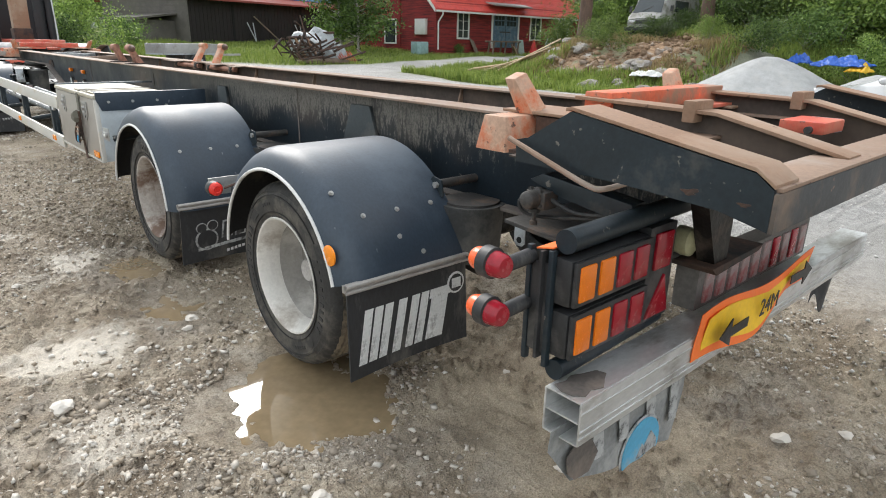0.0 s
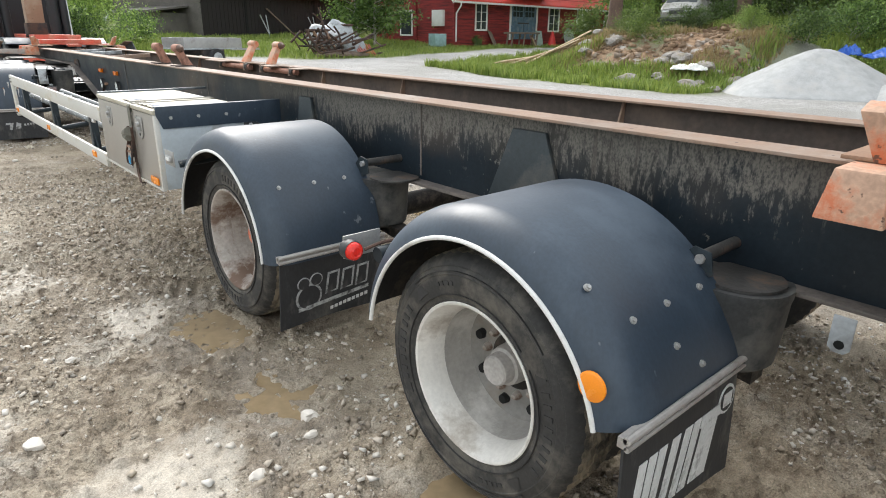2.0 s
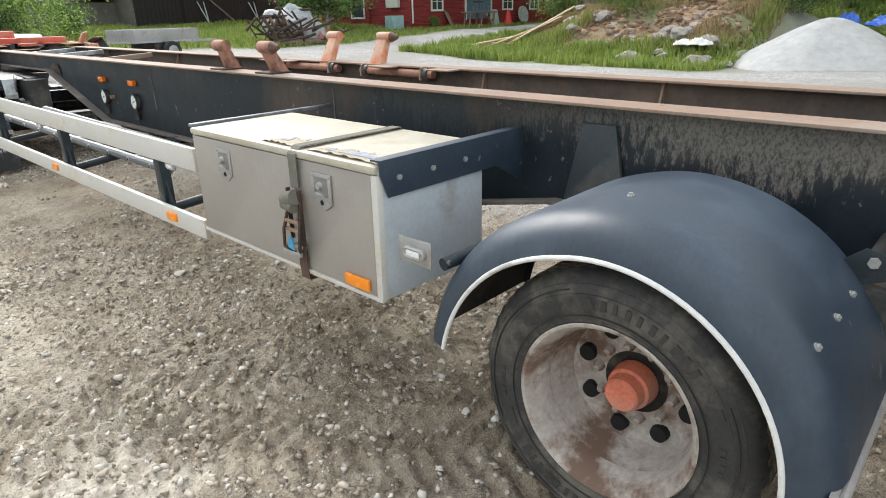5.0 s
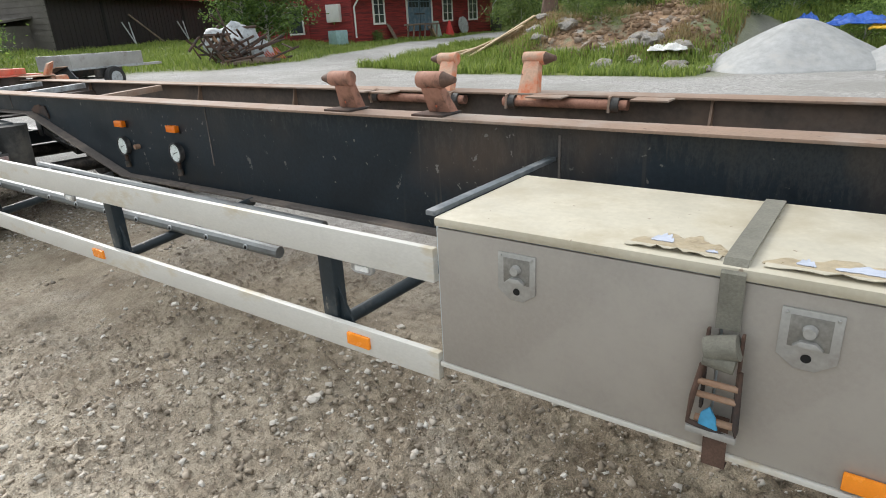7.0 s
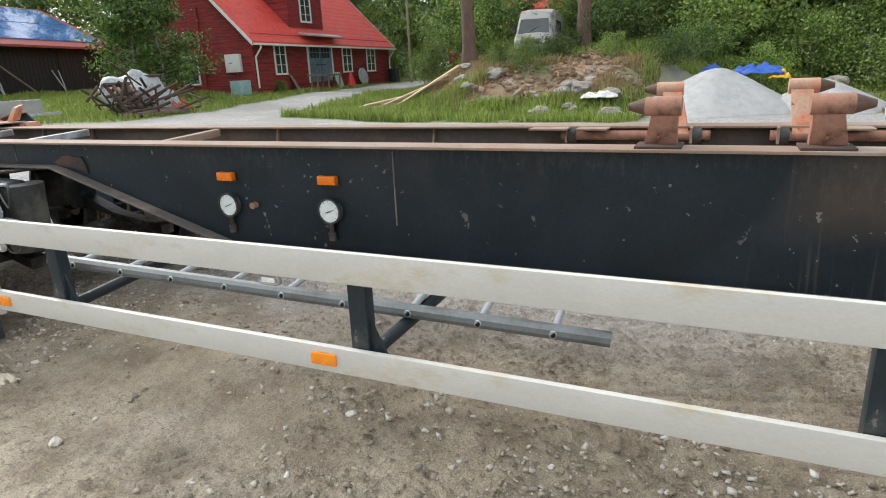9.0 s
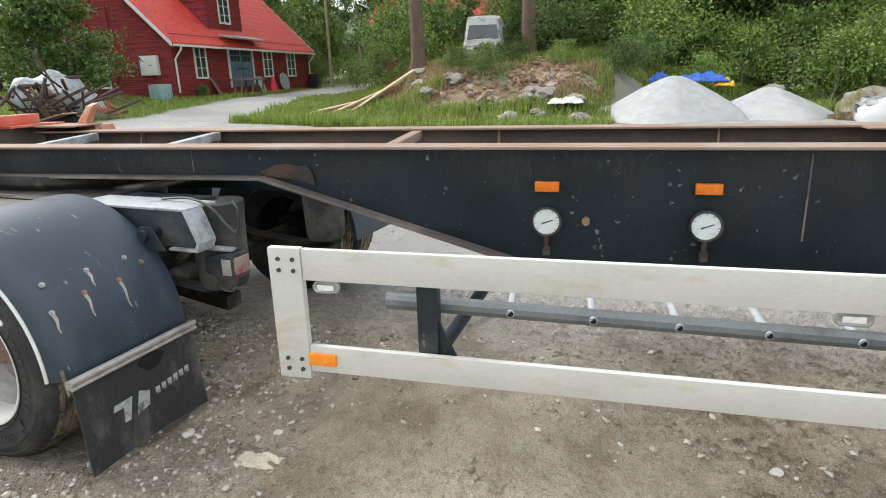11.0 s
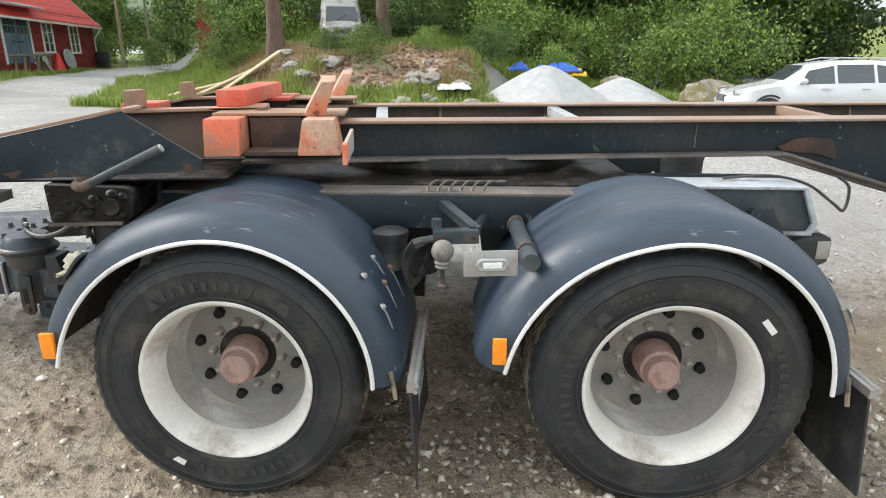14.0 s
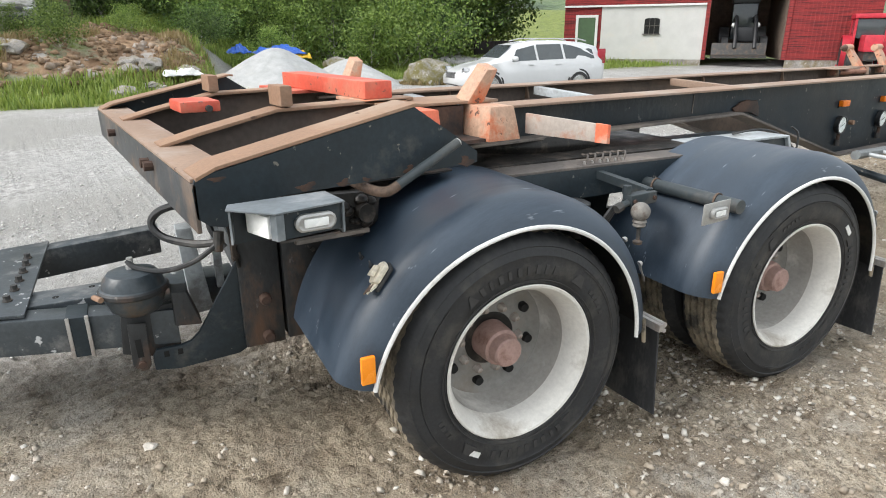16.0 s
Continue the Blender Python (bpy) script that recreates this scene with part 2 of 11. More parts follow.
M_BLUESTK = mat("blue_sticker", (0.10, 0.40, 0.62), 0.5, 0, 0.1, 8, 60, 0.05, stain=(0.35, 0.4, 0.42), stain_amt=0.2)
M_PLASTICGREY = mat("scuffed_plastic_sheet", (0.24, 0.25, 0.25), 0.6, 0, 0.25, 6, 60, 0.2, stain=(0.40, 0.40, 0.39), stain_amt=0.3, stain_scale=5)
M_AIRBAG = mat("air_bellows", (0.045, 0.047, 0.048), 0.75, 0, 0.3, 6, 60, 0.3, stain=(0.12, 0.115, 0.105), stain_amt=0.36)
M_CREAM = mat("broken_cream_plastic", (0.62, 0.57, 0.46), 0.6, 0, 0.2, 20, 90, 0.2)
M_PIN = mat("lock_pin_rust", (0.40, 0.20, 0.14), 0.75, 0, 0.2, 10, 70, 0.3, stain=(0.14, 0.075, 0.055), stain_amt=0.35, stain_scale=9, spots=(0.6, 0.15, 0.07), spots_amt=0.12, spots_scale=12)
M_PINTIP = mat("dark_pin_tip", (0.12, 0.07, 0.05), 0.7, 0.1, 0.3, 12, 70, 0.3)


def web_paint():
    """Dark paint of the main beam: brown dust film and flaked paint in its upper part, a few chips lower down."""
    m = mat("beam_web_paint", (0.011, 0.018, 0.025), 0.42, 0, 0.25, 3.0, 60, 0.12, spec=0.32, spots=(0.15, 0.14, 0.125), spots_amt=0.10, spots_scale=22)
    nt = m.node_tree
    bs = nt.nodes["Principled BSDF"]
    L = nt.links.new
    tc = nt.nodes.new("ShaderNodeTexCoord")
    sep = nt.nodes.new("ShaderNodeSeparateXYZ")
    L(tc.outputs["Object"], sep.inputs[0])

    def tex(sc, stretch, detail=4.0, rough=0.6):
        mp = nt.nodes.new("ShaderNodeMapping")
        mp.inputs["Scale"].default_value = stretch
        n = nt.nodes.new("ShaderNodeTexNoise")
        n.inputs["Scale"].default_value, n.inputs["Detail"].default_value, n.inputs["Roughness"].default_value = sc, detail, rough
        L(tc.outputs["Object"], mp.inputs["Vector"])
        L(mp.outputs["Vector"], n.inputs["Vector"])
        return n.outputs["Fac"]

    def rng(v, a, b, c=0.0, d=1.0):
        n = nt.nodes.new("ShaderNodeMapRange")
        n.inputs["From Min"].default_value, n.inputs["From Max"].default_value = a, b
        n.inputs["To Min"].default_value, n.inputs["To Max"].default_value = c, d
        L(v, n.inputs["Value"])
        return n.outputs["Result"]

    def mul(a, b, op="MULTIPLY"):
        n = nt.nodes.new("ShaderNodeMath")
        n.operation = op
        L(a, n.inputs[0])
        if isinstance(b, float):
            n.inputs[1].default_value = b
        else:
            L(b, n.inputs[1])
        return n.outputs[0]

    def mixc(f, a, b):
        n = nt.nodes.new("ShaderNodeMix")
        n.data_type = "RGBA"
        L(f, n.inputs[0])
        L(a, n.inputs[6])
        n.inputs[7].default_value = (*b, 1)
        return n.outputs[2]
    c = bs.inputs["Base Color"].links[0].from_socket
    wob = mul(sep.outputs["Z"], rng(tex(1.1, (1, 1, 1)), 0.3, 0.7, -0.14, 0.14), "ADD")
    upper = rng(wob, -0.02, 0.16)
    rear = rng(sep.outputs["Y"], -0.5, 1.4, 1.0, 0.25)
    film = mul(mul(upper, rng(tex(0.9, (1, 1, 0.5), 5), 0.50, 0.62, 0.0, 0.8)), rear)
    c = mixc(film, c, (0.080, 0.058, 0.044))
    depth = rng(sep.outputs["Y"], -2.0, 0.6, 0.05, 0.17)
    low = mul(wob, depth, "SUBTRACT")
    dust = mul(rng(low, -0.02, 0.12), rng(tex(2.4, (1, 1, 0.5), 5, 0.65), 0.36, 0.60, 0.15, 0.9))
    back = rng(sep.outputs["Y"], -2.8, -2.0, 1.0, 0.08)
    c = mixc(mul(dust, back), c, (0.072, 0.067, 0.060))
    drip = mul(tex(46, (1, 1, 0.30), 5, 0.72), mul(low, 1.3), "ADD")
    drip = mul(rng(drip, 0.56, 0.66), rng(low, -0.10, 0.01))
    patch = mul(rng(tex(1.3, (1, 1, 0.3), 3), 0.34, 0.46, 0.25, 1.0), rng(sep.outputs["Y"], -2.8, -1.9, 1.0, 0.10))
    c = mixc(mul(mul(drip, patch), rng(tex(120, (1, 1, 0.6), 4, 0.7), 0.38, 0.56, 0.25, 1.0)), c, (0.185, 0.172, 0.152))
    chips = mul(rng(tex(16, (1, 1, 1), 3), 0.66, 0.68), rng(tex(0.8, (1, 1, 1), 3), 0.50, 0.58))
    c = mixc(chips, c, (0.17, 0.165, 0.15))
    streak = mul(rng(tex(30, (1, 1, 0.05), 2), 0.60, 0.70, 0.0, 0.55), rng(tex(0.7, (1, 1, 0.2), 3), 0.48, 0.60))
    c = mixc(mul(streak, rear), c, (0.075, 0.064, 0.054))
    L(c, bs.inputs["Base Color"])
    return m


M_WEB = web_paint()


# ---- mesh helpers ----
ORG = {}
XF = [Matrix.Identity(4)]


def solid(bm, x0, x1, y0, y1, z0, z1):
    vs = [bm.verts.new((x, y, z)) for x in (x0, x1) for y in (y0, y1) for z in (z0, z1)]
    for f in ((0, 1, 3, 2), (4, 6, 7, 5), (0, 4, 5, 1), (2, 3, 7, 6), (0, 2, 6, 4), (1, 5, 7, 3)):
        bm.faces.new([vs[i] for i in f])
    return vs


def box(x0, x1, y0, y1, z0, z1):
    bm = bmesh.new()
    solid(bm, x0, x1, y0, y1, z0, z1)
    return bm


def prism(poly, axis, a, b, bm=None):
    """A flat polygon extruded along an axis from a to b; poly holds the two other coordinates in axis order."""
    bm = bm or bmesh.new()

    def at(p, t):
        return {"x": (t, p[0], p[1]), "y": (p[0], t, p[1]), "z": (p[0], p[1], t)}[axis]
    lo, hi = [bm.verts.new(at(p, a)) for p in poly], [bm.verts.new(at(p, b)) for p in poly]
    bm.faces.new(lo[::-1])
    bm.faces.new(hi)
    n = len(poly)
    for i in range(n):
        bm.faces.new((lo[i], lo[(i + 1) % n], hi[(i + 1) % n], hi[i]))
    return bm


def rod(p, q, r, n=14, r2=None, bm=None, cap=True):
    bm = bm or bmesh.new()
    p, q = Vector(p), Vector(q)
    d = (q - p).normalized()
    u = d.orthogonal().normalized()
    v = d.cross(u)
    rings = []
    for c, rr in ((p, r), (q, r if r2 is None else r2)):
        rings.append([bm.verts.new(c + (u * math.cos(2 * math.pi * i / n) + v * math.sin(2 * math.pi * i / n)) * rr) for i in range(n)])
    for i in range(n):
        bm.faces.new((rings[0][i], rings[0][(i + 1) % n], rings[1][(i + 1) % n], rings[1][i]))
    if cap:
        bm.faces.new(rings[0][::-1])
        bm.faces.new(rings[1])
    return bm


def tube(pts, r, n=8, bm=None):
    """A round bar or hose through points."""
    bm = bm or bmesh.new()
    pts = [Vector(p) for p in pts]
    rings, u = [], None
    for i, p in enumerate(pts):
        d = (pts[min(i + 1, len(pts) - 1)] - pts[max(i - 1, 0)]).normalized()
        u = d.orthogonal().normalized() if u is None else (u - d * u.dot(d)).normalized()
        v = d.cross(u)
        rings.append([bm.verts.new(p + (u * math.cos(2 * math.pi * k / n) + v * math.sin(2 * math.pi * k / n)) * r) for k in range(n)])
    for a, b in zip(rings, rings[1:]):
        for k in range(n):
            bm.faces.new((a[k], a[(k + 1) % n], b[(k + 1) % n], b[k]))
    bm.faces.new(rings[0][::-1])
    bm.faces.new(rings[-1])
    return bm


def bent(pts, steps=6):
    """Points along a smooth curve through the given ones."""
    p = [Vector(pts[0])] + [Vector(q) for q in pts] + [Vector(pts[-1])]
    out = []
    for i in range(1, len(p) - 2):
        for k in range(steps):
            t = k / steps
            out.append(0.5 * (2 * p[i] + (p[i + 1] - p[i - 1]) * t + (2 * p[i - 1] - 5 * p[i] + 4 * p[i + 1] - p[i + 2]) * t * t + (3 * p[i] - p[i - 1] - 3 * p[i + 1] + p[i + 2]) * t ** 3))
    return out + [p[-2]]


def lathe(prof, c, axis="x", n=48, bm=None, close=False):
    """A profile of (along, radius) turned about an axis through c."""
    bm = bm or bmesh.new()
    c = Vector(c)
    e = {"x": (Vector((1, 0, 0)), Vector((0, 1, 0)), Vector((0, 0, 1))), "y": (Vector((0, 1, 0)), Vector((0, 0, 1)), Vector((1, 0, 0))),
         "z": (Vector((0, 0, 1)), Vector((1, 0, 0)), Vector((0, 1, 0)))}[axis]
    rings = []
    for a, r in prof:
        if r < 1e-5:
            rings.append([bm.verts.new(c + e[0] * a)])
        else:
            rings.append([bm.verts.new(c + e[0] * a + (e[1] * math.cos(2 * math.pi * i / n) + e[2] * math.sin(2 * math.pi * i / n)) * r) for i in range(n)])
    pairs = list(zip(rings, rings[1:])) + ([(rings[-1], rings[0])] if close else [])
    for A, B in pairs:
        for i in range(n):
            j = (i + 1) % n
            if len(A) == 1 and len(B) > 1:
                bm.faces.new((A[0], B[i], B[j]))
            elif len(B) == 1 and len(A) > 1:
                bm.faces.new((A[i], A[j], B[0]))
            elif len(A) > 1:
                bm.faces.new((A[i], A[j], B[j], B[i]))
    return bm


def ball(c, r, n=10, squash=(1, 1, 1), bm=None):
    bm = bm or bmesh.new()
    prof = [(-math.cos(math.pi * k / n) * squash[2] * r, math.sin(math.pi * k / n) * r) for k in range(n + 1)]
    return lathe([(a, 0 if k in (0, n) else b) for k, (a, b) in enumerate(prof)], c, "z", 2 * n, bm)


def finish(bm, bevel=0.0, seg=2):
    bmesh.ops.recalc_face_normals(bm, faces=bm.faces)
    if bevel:
        es = [e for e in bm.edges if len(e.link_faces) == 2 and e.calc_face_angle(0) > 0.5]
        bmesh.ops.bevel(bm, geom=es, offset=bevel, segments=seg, profile=0.6, affect="EDGES", clamp_overlap=True)
    return bm


def part(name, bm, material, parent=None, label="", bevel=0.0, smooth=True):
    """Links a bmesh as one mesh object under a thing or a part."""
    finish(bm, bevel)
    bm.transform(XF[0])
    lo = [min(v.co[k] for v in bm.verts) for k in range(3)]
    hi = [max(v.co[k] for v in bm.verts) for k in range(3)]
    c = (Vector(lo) + Vector(hi)) / 2
    if parent is None:
        c.z = lo[2]
    bm.transform(Matrix.Translation(-c))
    me = bpy.data.meshes.new(name)
    bm.to_mesh(me)
    bm.free()
    mats = material if isinstance(material, (list, tuple)) else [material]
    for m in mats:
        me.materials.append(m)
    if smooth:
        me.shade_smooth()
        me.set_sharp_from_angle(angle=radians(35))
    ob = new(name, me)
    ob.location = c - (ORG[parent.name] if parent else Vector())
    ob.parent = parent
    ORG[ob.name] = c
    if label:
        ob["label"] = label
    return ob


def thing(name, at, label, category, group="", kind=""):
    ob = new(name)
    ob.location = at
    ob.empty_display_size = 0.2
    ORG[ob.name] = Vector(at)
    return tagged(ob, label, category, group, kind)


def quick(name, verts, faces, material, loc=(0, 0, 0), smooth=False):
    me = bpy.data.meshes.new(name)
    me.from_pydata([tuple(v) for v in verts], [], faces)
    me.materials.append(material)
    if smooth:
        me.shade_smooth()
    ob = new(name, me)
    ob.location = loc
    ORG[ob.name] = Vector(loc)
    return ob

# ---- terrain ----
def lattice(ix, iy, seed):
    h = (ix * 374761393 + iy * 668265263 + seed * 1442695041) & 0xFFFFFFFF
    h = ((h ^ (h >> 13)) * 1274126177) & 0xFFFFFFFF
    return ((h ^ (h >> 16)) & 0xFFFF) / 65535.0


def vnoise(x, y, seed=0):
    ix, iy = np.floor(x).astype(np.int64), np.floor(y).astype(np.int64)
    fx, fy = x - ix, y - iy
    fx, fy = fx * fx * fx * (fx * (fx * 6 - 15) + 10), fy * fy * fy * (fy * (fy * 6 - 15) + 10)
    a, b = lattice(ix, iy, seed), lattice(ix + 1, iy, seed)
    c, d = lattice(ix, iy + 1, seed), lattice(ix + 1, iy + 1, seed)
    return (a + (b - a) * fx) * (1 - fy) + (c + (d - c) * fx) * fy - 0.5


def fbm(x, y, octaves=4, seed=0, gain=0.5):
    s, amp = np.zeros_like(x, dtype=float), 1.0
    for k in range(octaves):
        s = s + amp * vnoise(x * 2 ** k + 13.7 * k, y * 2 ** k - 7.1 * k, seed + k)
        amp *= gain
    return s


def step(v, a, b):
    t = np.clip((v - a) / (b - a), 0, 1)
    return t * t * (3 - 2 * t)


ROAD = [(10, 22.5), (18, 23.2), (25, 25.6), (38, 28.2), (55, 31.0), (90, 34.0)]


def road_gap(x, y):
    """Distance from the lane that leads past the house."""
    best = np.full(np.shape(x), 1e9)
    for (ax, ay), (bx, by) in zip(ROAD, ROAD[1:]):
        dx, dy = bx - ax, by - ay
        t = np.clip(((x - ax) * dx + (y - ay) * dy) / (dx * dx + dy * dy), 0, 1)
        best = np.minimum(best, np.hypot(x - ax - t * dx, y - ay - t * dy))
    return best


PUDDLES = [(1.04, 2.20, 0.44, 0.36, 0.066), (0.98, 3.50, 0.20, 0.26, 0.035), (1.00, 4.25, 0.16, 0.24, 0.030), (3.5, 4.95, 0.30, 0.6, 0.05)]
# spots where the mud is smeared smooth and still wet; their sky sheen is painted on
SMEARS = [(0.60, 3.22, 0.42, 0.34), (0.72, 4.62, 0.26, 0.26), (0.12, 5.70, 0.45, 0.34), (-0.35, 3.9, 0.40, 0.40), (0.35, 2.35, 0.30, 0.30), (0.2, 14.6, 0.7, 0.4), (0.75, 15.3, 0.5, 0.3)]


def bank(x, y):
    edge = 17.2 + 5.5 * (1 - step(y, 7.5, 11.0)) + 0.8 * vnoise(y * 0.35, y * 0 + 3.3, 5)
    rise = 1.42 * step(x, edge, edge + 4.2) + 0.90 * step(x, edge + 5, edge + 12)
    side = step(y, 4.0, 9.0) * (1 - step(y - 0.33 * (x - 20), 15.4, 19.2)) + 0.30 * (1 - step(y, 4.0, 9.0)) * step(y, -6, 2) * step(x, 18, 26)
    return rise * side


def torn(x, y):
    """Ragged tiers of torn mud, 0 at the foot of each and 1 at its lip; they run along the trailer in its front half."""
    w = step(y, 5.0, 7.5)
    lay = fbm(x * (2.2 + 3.6 * w) + 0.9 * (1 - w) * y, y * (5.5 - 3.6 * w) - 0.8 * (1 - w) * x, 4, 27, 0.62) * 4.0
    return lay - np.floor(lay)


def ground_z(x, y, fine=True):
    x, y = np.asarray(x, float), np.asarray(y, float)
    d = np.hypot(x, y - 8.0)
    z = 0.035 + 0.0045 * (np.clip(y, -6, 18) - 7.0)
    z = z + 0.05 * np.clip(y - 16.5, 0, 45) * step(x, 2.0, 8.0) + 0.035 * np.clip(x - 17, 0, 25) * step(y, 5.0, -3.0)
    z = z + 5.6 * step(-y, 15, 60) * step(x, 40, 100)
    z = z - 0.06 * np.exp(-((x - 14.0) / 4.0) ** 2 - ((y - 1.8) / 4.0) ** 2)
    z = z + bank(x, y) * (1 + 0.25 * fbm(x * 0.5, y * 0.5, 3, 21))
    near = 1 - step(np.abs(x - 1.5), 6, 14)
    z = z + 0.05 * fbm(x * 0.45, y * 0.45, 3, 3) * near + 0.10 * fbm(x * 0.25, y * 0.25, 3, 4) * step(d, 16, 22)
    if fine:
        # churned mud along the trailer, firmer gravel ahead of it
        mud = step(y, 14.5, 10.0) * step(x, -4.5, -1.0) * (1 - 0.3 * step(x, 1.6, 2.4))
        mud = (0.45 + 0.55 * step(y, 7.5, 3.0)) * (0.35 + 0.65 * mud)
        clod = fbm(x * 5.0, y * 3.6, 4, 8, 0.6)
        lump = step(fbm(x * 1.1, y * 0.9, 3, 15), -0.12, 0.22)
        crumb = 0.5 - np.abs(fbm(x * 9, y * 9, 3, 9, 0.65))
        rough = 0.034 * clod + (0.010 + 0.026 * lump) * (crumb - 0.3) + 0.020 * lump * fbm(x * 20, y * 17, 2, 19, 0.7)
        z = z + near * mud * rough
        cl = step(fbm(x * 7.5, y * 6.5, 3, 23, 0.6), 0.06, 0.17) * (0.35 + 0.65 * lump)
        z = z + near * mud * cl * (0.014 + 0.010 * fbm(x * 30, y * 30, 2, 24))
        rut = np.sin((y + 0.55 * x + 0.5 * vnoise(x * 1.3, y * 1.3, 31)) * 2 * math.pi / 0.105)
        band = step(vnoise(x * 0.9 + 4.0, y * 0.45, 33), 0.06, 0.16)
        z = z + near * mud * band * 0.016 * np.clip(rut, -0.4, 1)
        # long wheel tracks beneath and beside the trailer
        for cx, w, dep in ((1.32, 0.30, 0.035), (3.5, 0.34, 0.03), (-0.25, 0.26, 0.014)):
            c = cx + 0.05 * vnoise(y * 0.6, y * 0 + cx, 41)
            z = z - near * dep * np.exp(-((x - c) / w) ** 2) * (0.75 + 0.5 * vnoise(y * 1.4, y * 0 + cx, 42))
        # lug prints of a tractor that crossed the yard, and lengthwise prints under the trailer
        for ax, ay, bx, by, wd in ((1.55, 4.55, -1.6, 8.4, 0.26), (1.3, 5.7, -1.8, 7.6, 0.22), (1.2, 9.6, -1.6, 7.9, 0.24), (0.4, 13.4, -1.2, 16.4, 0.24)):
            L_ = math.hypot(bx - ax, by - ay)
            u, v = ((x - ax) * (bx - ax) + (y - ay) * (by - ay)) / L_, (-(x - ax) * (by - ay) + (y - ay) * (bx - ax)) / L_
            on = step(np.abs(v) + 0.10 * fbm(x * 3, y * 3, 2, 35), wd, wd * 0.7) * step(u, 0.0, 0.2) * step(u, L_, L_ - 0.3)
            z = z - near * on * (0.012 + 0.017 * np.clip(np.sin((u + 0.55 * np.abs(v)) * 2 * math.pi / 0.105), -0.6, 1))
        under = step(x, 1.55, 1.75) * step(x, 4.3, 3.9)
        groove = np.clip(np.sin((0.97 * x + 0.24 * y) * 2 * math.pi / 0.10 + 2.6 * vnoise(x * 1.3, y * 0.9, 36)), 0, 1) ** 5
        z = z - near * under * 0.024 * groove * step(fbm(x * 1.6, y * 1.1, 3, 37), -0.02, 0.10)
        for sx, sy, ra, rb in SMEARS:
            q = np.hypot((x - sx) / ra, (y - sy) / rb)
            flat = np.exp(-q ** 3 * 0.6)
            z = z - near * mud * flat * 0.8 * rough
        z = z + near * 0.010 * fbm(x * 24, y * 24, 2, 11)
        # torn layers of drying mud: ragged small steps that run across the yard
        lay = torn(x, y)
        z = z + near * (0.75 + 0.25 * mud) * 0.026 * lay ** 3 * step(fbm(x * 0.9, y * 0.7, 2, 29), -0.10, 0.08)
        z = z + near * mud * 0.0055 * fbm(x * 52, y * 46, 2, 30, 0.6) * (0.4 + 0.6 * lump)
        for px, py, rx, ry, dep in PUDDLES:
            q = ((x - px) / rx) ** 2 + ((y - py) / ry) ** 2
            z = z - dep * np.exp(-q * 1.2) + 0.020 * np.exp(-((np.sqrt(q) - 1.45) / 0.28) ** 2)
    return z


def spread(fine_lo, fine_hi, pitch, far, grow=1.09):
    a = list(np.arange(fine_lo, fine_hi + 1e-6, pitch))
    s, v, w = pitch, fine_lo, fine_hi
    lo, hi = [], []
    while v > -far:
        s *= grow
        v -= s
        lo.append(v)
    s = pitch
    while w < far:
        s *= grow if s < 0.33 or w > 46 else 1.0
        w += s
        hi.append(w)
    return np.array(lo[::-1] + a + hi)


